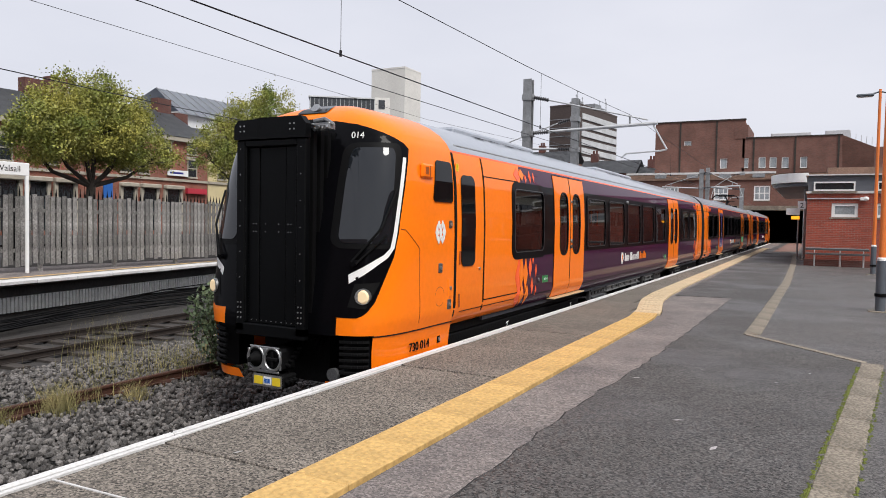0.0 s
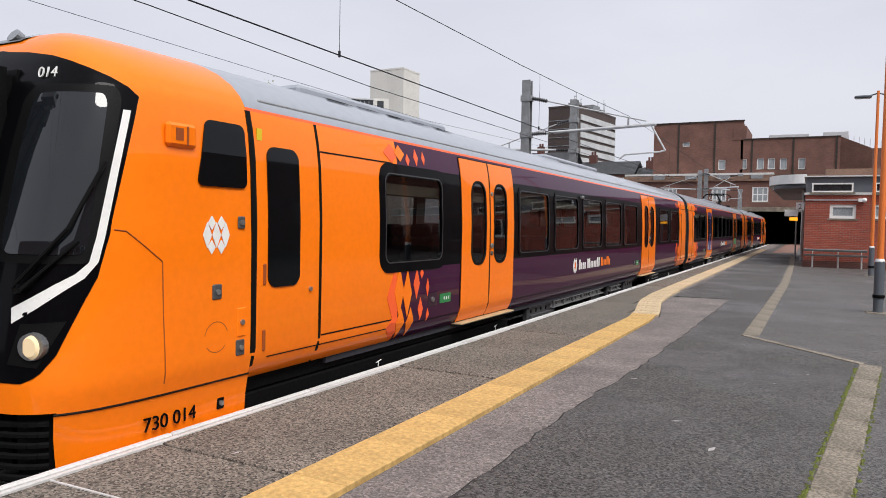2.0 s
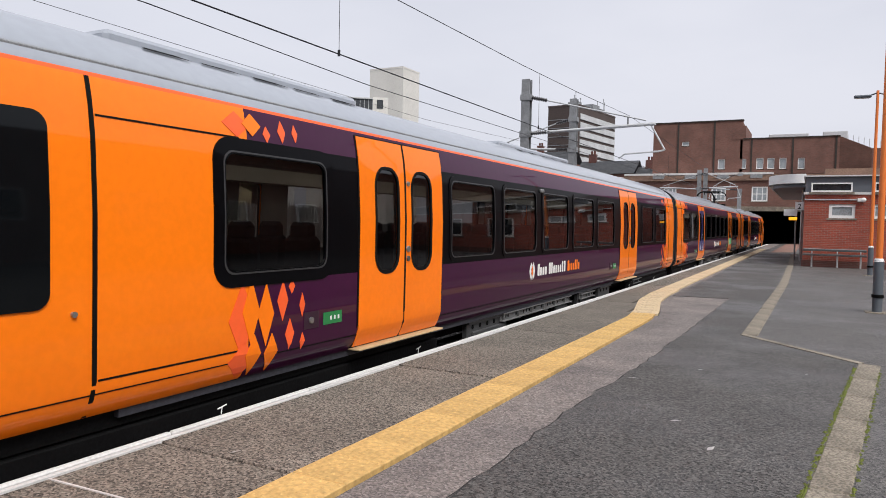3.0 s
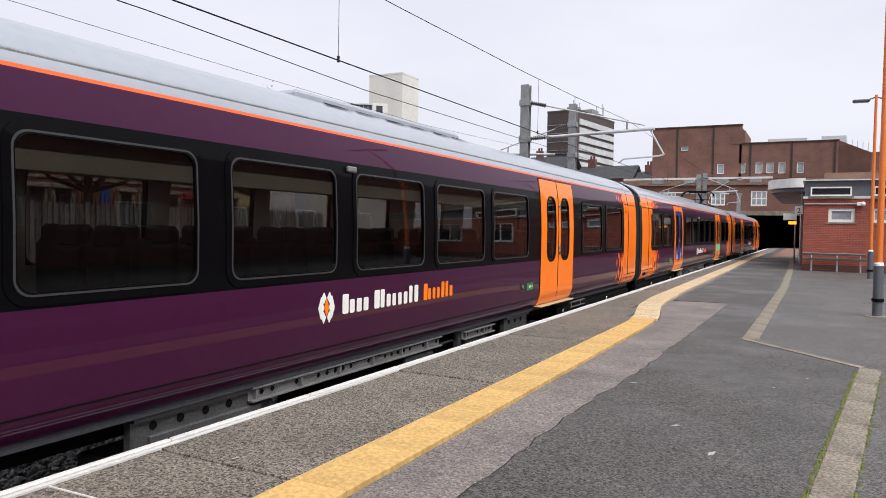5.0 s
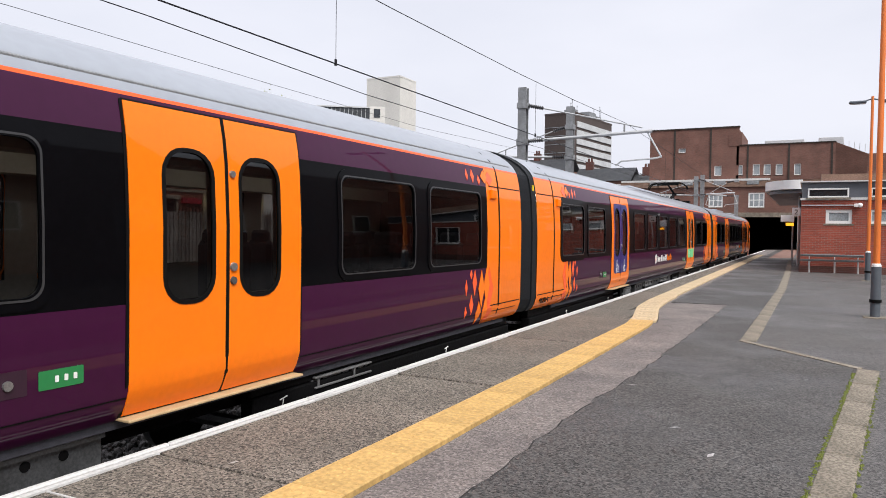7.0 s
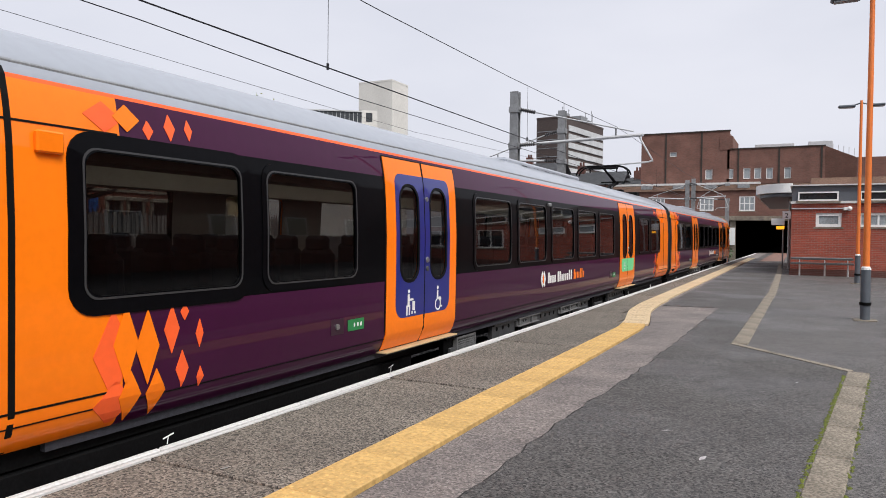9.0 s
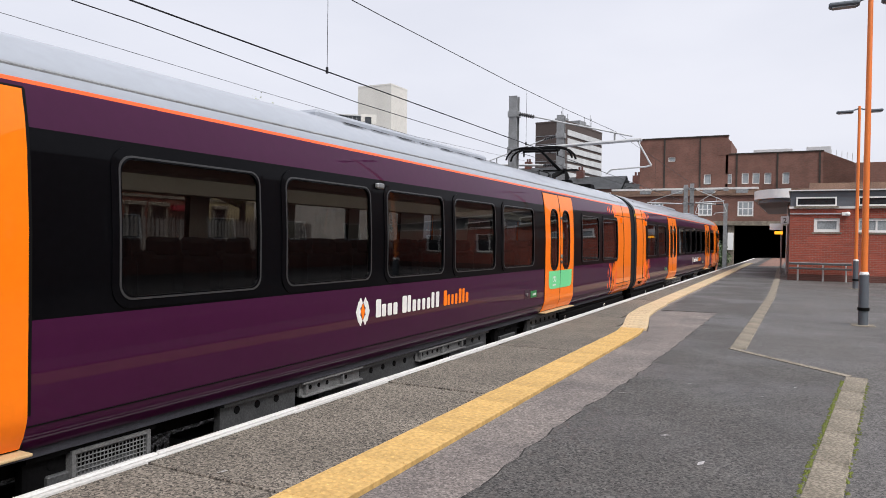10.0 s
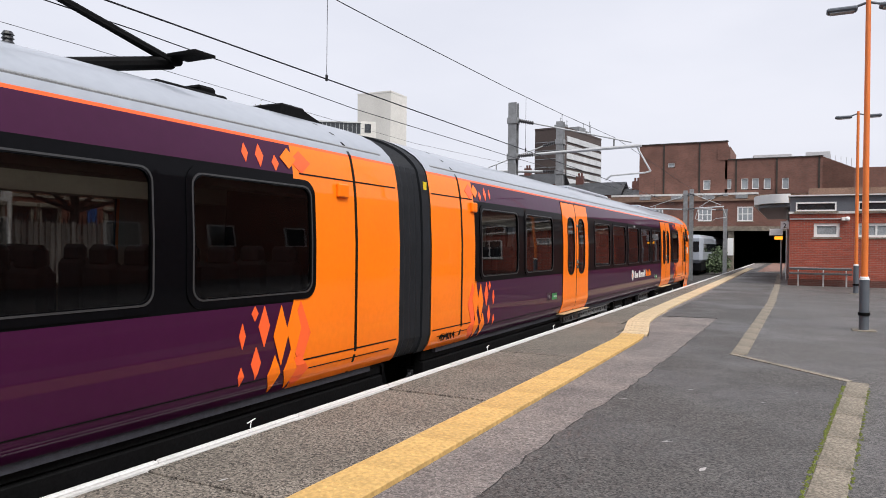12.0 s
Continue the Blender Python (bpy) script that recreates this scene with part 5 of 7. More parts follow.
    # door controls on the seam, and the sill
    for z, r in ((2.02, 0.032), (1.27, 0.04), (1.16, 0.035)):
        bm = bmesh.new()
        x = half(z)
        rod(bm, (side * (x + 0.005), mid + 0.06, z), (side * (x + 0.03), mid + 0.06, z), r, r * 0.85, seg=14)
        part("button", bm, STEEL if z > 1.2 else UNDER_GREY, car, "round door button", at=at)
    bm = bmesh.new()
    box(bm, side * 1.25, side * 1.425, a - 0.02, b + 0.02, 0.228, 0.248, bevel=0.005)
    part("step", bm, STEP, car, "pale door step", at=at)


def diamonds(car, at, spots, my, side, name="diamond"):
    """Diamond livery marks: (y, z, width, height, orange or coral)."""
    for y, z, w, h, m in spots:
        bm = bmesh.new()
        c = my(y)
        strip(bm, [(z - h / 2 + h * i / 6, c - w / 2 * (1 - abs(i - 3) / 3) - 0.002, c + w / 2 * (1 - abs(i - 3) / 3) + 0.002) for i in range(7)], 0.005 if m is CORAL else 0.0095, 0.004, side=side)
        part(name, bm, m, car, at=at)


def end_pattern(edge, way):
    """Marks where orange breaks up into purple; way +1 when purple lies at higher y."""
    out = []
    for dy, z, w, h, m in ((-0.08, 0.74, 0.30, 0.62, CORAL), (-0.06, 0.40, 0.32, 0.32, CORAL), (0.02, 0.80, 0.20, 0.56, ORANGE), (0.20, 0.76, 0.20, 0.54, ORANGE), (0.06, 0.43, 0.18, 0.36, ORANGE),
                           (0.28, 0.42, 0.17, 0.34, ORANGE), (0.42, 0.86, 0.14, 0.36, CORAL), (0.54, 0.98, 0.08, 0.13, CORAL), (0.52, 0.55, 0.12, 0.28, CORAL), (0.69, 0.80, 0.075, 0.22, CORAL), (0.70, 0.46, 0.07, 0.16, CORAL),
                           (-0.12, 2.355, 0.30, 0.21, CORAL), (0.06, 2.37, 0.22, 0.19, ORANGE), (0.24, 2.31, 0.09, 0.14, CORAL), (0.44, 2.355, 0.10, 0.20, CORAL), (0.62, 2.36, 0.075, 0.16, CORAL)):
        out.append((edge + way * dy, z, w, h, m))
    return out


def brand_mark(car, at, y, my, side):
    """The maker's line on the side as plain bars and a mark of diamonds."""
    c = my(y)
    for dy, dz, w, h, m in ((-0.085, 0, 0.085, 0.22, WHITE), (0.085, 0, 0.085, 0.22, WHITE), (0, 0.0, 0.075, 0.17, ORANGE), (-0.045, 0.095, 0.07, 0.11, WHITE), (0.045, 0.095, 0.07, 0.11, WHITE), (-0.045, -0.095, 0.07, 0.11, WHITE), (0.045, -0.095, 0.07, 0.11, WHITE)):
        bm = bmesh.new()
        k = c + dy
        strip(bm, [(0.79 + dz - h / 2 + h * i / 4, k - w / 2 * (1 - abs(i - 2) / 2) - .002, k + w / 2 * (1 - abs(i - 2) / 2) + .002) for i in range(5)], 0.005, 0.004, side=side)
        part("mark", bm, m, car, at=at)
    rnd = random.Random(5)
    for start, length, letters, m, mult in ((0.26, 0.50, 4, WHITE, 1), (0.84, 0.98, 8, WHITE, 1), (1.92, 0.80, 7, ORANGE, 1)):
        step = length / letters
        for i in range(letters):
            tall = 0.20 if i == 0 or rnd.random() < 0.3 else 0.14
            w = step * (0.82 if i == 0 else rnd.uniform(0.55, 0.72))
            p = c + start + i * step
            bm = bmesh.new()
            strip(bm, rounded(p, p + w, 0.70, 0.70 + tall, 0.02), 0.005, 0.003, side=side)
            part("bar", bm, m, car, at=at)


def underframe(car, at, y0, y1, my):
    bm = bmesh.new()
    box(bm, -1.04, 1.04, min(my(y0), my(y1)) + 0.1, max(my(y0), my(y1)) - 0.1, 0.0, 0.235)
    part("solebar", bm, DARK_METAL, car, "black underframe", at=at)
    # bogies
    for yb, lo, hi in ((y0 + 3.9, 3.8, 2.1), (y1 - 3.9, 2.1, 3.8)):
        fa, fb = sorted((my(yb - lo), my(yb + hi)))
        bm = bmesh.new()
        c = my(yb)
        for s in (1, -1):
            box(bm, s * 0.98, s * 1.12, c - 1.9, c + 1.9, -0.42, -0.12, bevel=0.03)
            for d in (-1.2, 1.2):
                box(bm, s * 1.0, s * 1.18, c + d - 0.2, c + d + 0.2, -0.62, -0.25, bevel=0.04)
                rod(bm, (s * 1.05, c + d * 0.55, -0.15), (s * 1.05, c + d * 0.55, 0.1), 0.12, seg=12)
        box(bm, -0.98, 0.98, c - 0.3, c + 0.3, -0.45, -0.1, bevel=0.03)
        part("bogie", bm, DARK_METAL, car, "black bogie frame", smooth=True, at=at)
        for s in (1, -1):
            bm = bmesh.new()
            box(bm, s * 1.08, s * 1.20, fa, fb, 0.08, 0.222, bevel=0.01)
            box(bm, s * 1.08, s * 1.23, fa, fb, -0.16, 0.07, bevel=0.01)
            fr = part("fairing", bm, DARK_METAL, car, "black bogie fairing", at=at)
            for d in (-1.7, 1.6):
                bm = bmesh.new()
                tube(bm, [(s * 1.234, c + d - 0.05, 0.0), (s * 1.234, c + d + 0.05, 0.02)], 0.007, seg=4)
                rod(bm, (s * 1.234, c + d, 0.01), (s * 1.234, c + d - 0.01, -0.05), 0.006, seg=4)
                part("jacking_mark", bm, WHITE, fr, "white jacking mark", at=at)
        for d in (-1.2, 1.2):
            bm = bmesh.new()
            for s in (1, -1):
                rod(bm, (s * 0.70, c + d, -0.495), (s * 0.83, c + d, -0.495), 0.42, 0.41, seg=28)
            rod(bm, (-0.8, c + d, -0.495), (0.8, c + d, -0.495), 0.08)
            part("wheelset", bm, UNDER_GREY, car, "steel wheels", smooth=True, at=at)
    # equipment between the bogies
    rnd = random.Random(int(y0))
    y = y0 + 7.0
    while y < y1 - 7.4:
        ln = rnd.choice((1.0, 1.5, 2.2))
        a, b = sorted((my(y), my(y + ln)))
        m = rnd.choice((UNDER_GREY, DARK_METAL, UNDER_GREY))
        for s in (1, -1):
            bm = bmesh.new()
            box(bm, s * 0.55, s * 1.16, a, b, -0.55, -0.20, bevel=0.02)
            box(bm, s * 1.10, s * 1.17, a, b, -0.20, 0.13)
            box(bm, s * 1.17, s * 1.215, a, b, 0.115, 0.145)
            case = part("equipment_case", bm, m, car, "underfloor equipment case", at=at)
            k = a + 0.2
            while k < b - 0.1:
                bm = bmesh.new()
                rod(bm, (s * 1.16, k, 0.055), (s * 1.176, k, 0.055), 0.035, seg=12)
                part("hole", bm, DARK_METAL, case, at=at)
                k += 0.26
            if rnd.random() < 0.5:
                bm = bmesh.new()
                box(bm, s * 1.16, s * 1.21, a + 0.15, b - 0.15, -0.16, -0.01, bevel=0.01)
                part("cover", bm, UNDER_GREY, case, at=at)
        y += ln + rnd.uniform(0.3, 0.9)


def interior(car, at, y0, y1, my, skip):
    a, b = sorted((my(y0), my(y1)))
    cat("floor", (-1.25, 1.25, a, b, 0.16, 0.26), mat=SEAT, parent=car, at=at)
    cat("ceiling", (-1.1, 1.1, a, b, 2.36, 2.40), mat=LINING, parent=car, at=at)
    for s in (1, -1):
        cat("cove_panel", (s * 0.92, s * 1.22, a, b, 2.06, 2.10), (s * 0.92, s * 0.95, a, b, 2.10, 2.35), mat=LINING, parent=car, at=at)
        cat("strip_light", (s * 0.42, s * 0.50, a + 1, b - 1, 2.335, 2.355), mat=CABIN_LIGHT, parent=car, at=at)
    for s in (1, -1):
        if s not in SEAT_MESH:
            bm = bmesh.new()
            for o in (0.36, 0.775):
                box(bm, s * o, s * (o + 0.42), -0.07, 0.07, 0.60, 1.42, bevel=0.05)
                box(bm, s * (o + 0.06), s * (o + 0.36), -0.05, 0.05, 1.38, 1.56, bevel=0.04)
                box(bm, s * o, s * (o + 0.42), -0.05, 0.42, 0.55, 0.70, bevel=0.05)
            first = part("seat", bm, SEAT)
            SEAT_MESH[s] = first.data
            bpy.data.objects.remove(first)
    y = y0 + 0.6
    while y < y1 - 0.5:
        if not any(p - 0.4 < y < q + 0.4 for p, q in skip):
            for s in (1, -1):
                o = new("seat", SEAT_MESH[s])
                o.parent, o.location = car, (at[0], my(y) + at[1], at[2])
        y += 0.86


def roof_kit(car, at, y0, y1, my, pods):
    for p, q in pods:
        a, b = sorted((my(p), my(q)))
        bm = bmesh.new()
        box(bm, -0.50, 0.50, a, b, 2.95, 3.085, bevel=0.04)
        part("roof_pod", bm, ROOF, car, "grey roof equipment pod", smooth=True, at=at)
        for s in (1, -1):
            n = max(1, int((b - a) / 0.62))
            for i in range(n):
                bm = bmesh.new()
                za, zb = 2.895 + 0.01 * (i % 2), 2.945
                y = a + 0.1 + i * 0.62
                v = [bm.verts.new((s * (half(z) + 0.012), yy, z + 0.008)) for z, yy in ((za, y), (za, y + 0.5), (zb, y + 0.42), (zb, y + 0.08))]
                bm.faces.new(v)
                bmesh.ops.solidify(bm, geom=list(bm.faces), thickness=0.008)
                part("vent", bm, DARK_METAL, car, "dark roof vent", at=at)
    a, b = sorted((my(y0), my(y1)))
    for s in (1, -1):
        bm = bmesh.new()
        box(bm, s * 1.20, s * 1.240, a, b, 2.595, 2.630, bevel=0.012)
        part("gutter", bm, GALV, car, "grey roof gutter", at=at)
    # body side crease, lower seam
    for s in (1, -1):
        bm = bmesh.new()
        strip(bm, [(0.392, a, b), (0.402, a, b)], 0.004, 0.004, side=s)
        part("crease", bm, RUBBER, car, at=at)


# nose: plan curve by height
NOSE_Z = [-0.42, -0.2, 0.1, 0.3, 0.45, 0.6, 0.9, 1.4, 2.0, 2.3, 2.5, 2.62, 2.72, 2.82, 2.90, 2.96, 3.02, 3.06, 3.075]
NOSE_W = [1.27, 1.30, 1.315, 1.35, 1.385, 1.39, 1.39, 1.39, 1.37, 1.34, 1.30, 1.23, 1.13, 0.98, 0.81, 0.64, 0.41, 0.2, 0.0]
NOSE_F = [6.12, 6.08, 6.04, 6.02, 6.03, 6.05, 6.09, 6.16, 6.28, 6.36, 6.42, 6.46, 6.50, 6.56, 6.64, 6.74, 6.90, 7.12, 7.36]
BACK, BLUNT = 7.86, 6.0


def nose_point(u, z, off=0.0):
    """u from -1 to 1 round the nose: 0 the middle of the front, 1 the platform side's rear."""
    w, yf = float(np.interp(z, NOSE_Z, NOSE_W)), float(np.interp(z, NOSE_Z, NOSE_F))
    a = abs(u) * math.pi / 2
    s, c = math.sin(a) ** (2 / BLUNT), max(0.0, math.cos(a)) ** (2 / BLUNT)
    x = w * s * (1 if u > 0 else -1)
    y = BACK - (BACK - yf) * c
    q = Vector((x, y, z))
    if off:
        d = Vector((x / max(w, 0.2), (y - BACK) / (BACK - yf), 0))
        d = Vector((math.copysign(abs(d.x) ** 5, d.x), math.copysign(abs(d.y) ** 5, d.y), 0.08 if z < 2.7 else 0.8)).normalized()
        q += d * off
    return q


def u_at_x(x, z):
    w = float(np.interp(z, NOSE_Z, NOSE_W))
    return math.copysign(math.asin(min(1.0, abs(x) / w) ** (BLUNT / 2)) / (math.pi / 2), x)


def u_at_y(y, z):
    yf = float(np.interp(z, NOSE_Z, NOSE_F))
    return math.acos(min(1.0, max(0.0, (BACK - y) / (BACK - yf))) ** (BLUNT / 2)) / (math.pi / 2)


MASK_Z = [0.50, 0.53, 0.57, 0.68, 0.92, 1.18, 1.47, 1.57, 2.38, 2.44, 2.50, 2.56, 2.67, 2.76, 2.79, 2.81]
MASK_U = [0.30, 0.36, 0.405, 0.48, 0.562, 0.652, 0.69, 0.692, 0.755, 0.762, 0.70, 0.598, 0.318, 0.06, 0.007, 0.001]


def mask_u(z):
    return float(np.interp(z, MASK_Z, MASK_U))


def cab(car, at, my):
    bm = bmesh.new()
    us = sorted(set(np.linspace(-1, 1, 81)))
    zs = sorted(set(np.linspace(0.28, 2.6, 40)) | {0.30, 2.53} | set(z for z in NOSE_Z if z > 2.6) | {2.67, 2.77, 2.86, 2.99, 3.04})
    vs = [[bm.verts.new(Vector((p.x, my(p.y), p.z))) for p in (nose_point(u, z) for u in us)] for z in zs]
    for j in range(len(zs) - 1):
        for i in range(len(us) - 1):
            zc, uc = (zs[j] + zs[j + 1]) / 2, (us[i] + us[i + 1]) / 2
            if zc < 0.30 and abs(uc) < u_at_x(1.22, 0.3):
                continue
            bm.faces.new((vs[j][i], vs[j][i + 1], vs[j + 1][i + 1], vs[j + 1][i]))
    bmesh.ops.remove_doubles(bm, verts=bm.verts, dist=0.0006)
    bmesh.ops.recalc_face_normals(bm, faces=bm.faces)
    part("cab_shell", bm, ORANGE, car, "orange rounded cab", smooth="all", at=at)

    def rows_plate(name, rows, mat, label, off, n=14, thick=0.0):
        """Rows (z, u0, u1) as a plate on the nose."""
        b = bmesh.new()
        g = []
        for z, u0, u1 in rows:
            g.append([b.verts.new((p.x, my(p.y), p.z)) for p in (nose_point(u0 + (u1 - u0) * i / n, z, off) for i in range(n + 1))])
        for r0, r1 in zip(g, g[1:]):
            for i in range(n):
                b.faces.new((r0[i], r0[i + 1], r1[i + 1], r1[i]))
        bmesh.ops.recalc_face_normals(b, faces=b.faces)
        return part(name, b, mat, car, label, smooth="all", at=at)

    mz = sorted(set(np.linspace(0.50, 2.81, 48)) | set(MASK_Z))
    rows_plate("front_mask", [(z, -mask_u(z), mask_u(z)) for z in mz], BLACK, "glossy black front mask", 0.005, 60)
    rows_plate("lower_mask", [(z, -u_at_x(0.84, z), u_at_x(0.84, z)) for z in (0.29, 0.36, 0.43, 0.505)], BLACK, "black lower mask", 0.006, 20)
    for s in (1, -1):
        pairs = [((0.200, 0.98), (0.210, 0.88)), ((0.32, 1.065), (0.345, 0.985)), ((0.43, 1.14), (0.47, 1.085)), ((0.535, 1.205), (0.585, 1.175))]
        pairs += [((float(np.interp(z, (1.28, 1.44, 2.33), (0.60, 0.622, 0.680))), z), (float(np.interp(z, (1.28, 1.44, 2.33), (0.648, 0.666, 0.722))), z)) for z in np.linspace(1.28, 2.33, 20)]
        b = bmesh.new()
        vs = []
        for p, q in pairs:
            row = [nose_point(s * (p[0] + (q[0] - p[0]) * k / 3), p[1] + (q[1] - p[1]) * k / 3, 0.011) for k in range(4)]
            vs.append([b.verts.new((r.x, my(r.y), r.z)) for r in row])
        for r0, r1 in zip(vs, vs[1:]):
            for k in range(3):
                b.faces.new((r0[k], r0[k + 1], r1[k + 1], r1[k]))
        bmesh.ops.recalc_face_normals(b, faces=b.faces)
        part("stripe", b, WHITE, car, "white edge stripe", smooth="all", at=at)

    def patch(name, corners, mat, label, off=0.012, n=10, parent=car):
        """A plate on the nose between four (u, z) corners."""
        b = bmesh.new()
        (a0, a1, a2, a3) = [Vector(c) for c in corners]
        g = [[None] * (n + 1) for _ in range(n + 1)]
        for i in range(n + 1):
            for j in range(n + 1):
                s, t = i / n, j / n
                q = a0.lerp(a1, s).lerp(a3.lerp(a2, s), t)
                p = nose_point(q.x, q.y, off)
                g[i][j] = b.verts.new((p.x, my(p.y), p.z))
        for i in range(n):
            for j in range(n):
                b.faces.new((g[i][j], g[i + 1][j], g[i + 1][j + 1], g[i][j + 1]))
        bmesh.ops.recalc_face_normals(b, faces=b.faces)
        return part(name, b, mat, parent, label, smooth="all", at=at)

    U = lambda s, x, z: (s * u_at_x(x, z), z)
    for s in (1, -1):
        fit = lambda z, xa, ub, f: s * (u_at_x(xa, z) + (ub - u_at_x(xa, z)) * f)
        rows_plate("windscreen", [(z, fit(z, 0.66, 0.64 + 0.03 * (z - 1.5), a_), fit(z, 0.66, 0.64 + 0.03 * (z - 1.5), b_)) for z, a_, b_ in rounded(0, 1, 1.27, 2.49, 0.12)], RUBBER, "dark windscreen surround", 0.010, 16)
        rows_plate("screen_glass", [(z, fit(z, 0.77, 0.585, a_), fit(z, 0.77, 0.585, b_)) for z, a_, b_ in rounded(0, 1, 1.33, 2.43, 0.10)], SCREEN, "reflective raked cab glass", 0.015, 16)
        patch("lamp_panel", [U(s, 0.96, 0.62), U(s, 1.15, 0.60), U(s, 1.25, 0.90), U(s, 1.02, 0.88)], RUBBER, "dark headlamp housing", 0.010)
        p = nose_point(s * u_at_x(1.11, 0.74), 0.74, 0.0)
        b = bmesh.new()
        rod(b, (p.x, my(p.y + 0.02), p.z), (p.x + s * 0.02, my(p.y - 0.030), p.z), 0.095, 0.088, seg=20)
        hl = part("headlight", b, STEEL, car, "round headlight ring", smooth=True, at=at)
        b = bmesh.new()
        rod(b, (p.x + s * 0.02, my(p.y - 0.028), p.z), (p.x + s * 0.022, my(p.y - 0.042), p.z), 0.080, 0.06, seg=20)
        part("lens", b, LAMP, hl, "lit warm lens", smooth=True, at=at)
        b = bmesh.new()
        w0, w1, w2 = (nose_point(s * u_at_x(x, z), z, o) for x, z, o in ((0.98, 1.12, 0.06), (1.22, 1.50, 0.07), (1.285, 1.95, 0.05)))
        tube(b, [(w.x, my(w.y), w.z) for w in (w0, w1, w2)], 0.014)
        w0, w1 = (nose_point(s * u_at_x(x, z), z, o) for x, z, o in ((1.03, 1.10, 0.06), (1.26, 1.42, 0.06)))
        tube(b, [(w.x, my(w.y), w.z) for w in (w0, w1)], 0.012)
        part("wiper", b, RUBBER, car, "black wiper", at=at)
        b = bmesh.new()
        q = nose_point(s * u_at_x(1.0, 1.11), 1.11, 0.03)
        rod(b, (q.x, my(q.y + 0.05), q.z), (q.x, my(q.y - 0.03), q.z), 0.035, seg=10)
        part("wiper_hub", b, BLACK, car, at=at)
        # lower corner fairing with louvres
        b = bmesh.new()
        box(b, s * 0.80, s * 1.15, *sorted((my(6.24), my(6.5))), -0.25, 0.29)
        lv = part("louvre_box", b, RUBBER, car, "black louvred fairing", at=at)
        for k in range(7):
            b = bmesh.new()
            z = -0.20 + k * 0.07
            pts = [nose_point(s * u_at_x(x, 0.1), 0.1) for x in (0.86, 0.93, 1.0, 1.06, 1.11, 1.155)]
            for c, d in zip(pts, pts[1:]):
                rod(b, (c.x, my(c.y + 0.02), z), (d.x, my(d.y + 0.02), z), 0.022, seg=6)
            part("slat", b, RUBBER, lv, at=at)
        e0, e1 = s * u_at_x(1.165, -0.2), s * 1.0
        patch("skirt", [(e0, -0.36), (e1, -0.36), (e1, 0.285), (e0, 0.285)], ORANGE, "orange lower skirt", 0.0, 8)
        patch("skirt", [(s * u_at_x(0.60, -0.3), -0.36), (e0, -0.36), (e0, -0.25), (s * u_at_x(0.66, -0.25), -0.25)], ORANGE, "orange lower skirt", 0.0, 6)
        b = bmesh.new()
        pts = [nose_point(e0 + (e1 - e0) * i / 8, 0.285, 0.004) for i in range(9)]
        tube(b, [(q.x, my(q.y), q.z) for q in pts], 0.008, seg=4)
        part("skirt_seam", b, RUBBER, car, at=at)
        # cab side window, lamp pod
        b = bmesh.new()
        rws = [(z, a_ + max(0.0, (z - 1.84) * 0.22), b_) for z, a_, b_ in rounded(7.26, 7.79, 1.84, 2.36, 0.06)]
        strip(b, [(z, *sorted((my(a_), my(b_)))) for z, a_, b_ in rws], 0.012, 0.01, side=s)
        part("side_window", b, CAB_GLOSS, car, "black cab side window", at=at)
        b = bmesh.new()
        box(b, s * 1.33, s * 1.392, *sorted((my(6.98), my(7.26))), 2.11, 2.29, bevel=0.025)
        pod = part("camera_pod", b, ORANGE, car, "orange side camera pod", at=at)
        b = bmesh.new()
        box(b, s * 1.39, s * 1.395, *sorted((my(7.05), my(7.12))), 2.16, 2.25)
        box(b, s * 1.39, s * 1.395, *sorted((my(7.15), my(7.17))), 2.13, 2.27)
        part("recess", b, SEAM_ORANGE, pod, "shaded recess", at=at)
    patch("top_lamp", [U(-1, 0.22, 2.89), U(1, 0.22, 2.89), U(1, 0.16, 3.02), U(-1, 0.16, 3.02)], CAB_GLOSS, "roof headlight behind glass", 0.012)
    b = bmesh.new()
    p = nose_point(0.01, 2.95, 0.0)
    rod(b, (0, my(p.y + 0.02), p.z), (0, my(p.y - 0.03), p.z + 0.03), 0.06, seg=16)
    part("headlight", b, STEEL, car, "unlit top headlight", at=at)
    cab_fittings(car, at, my)
    gangway(car, at, lambda y: my(y - 0.37))


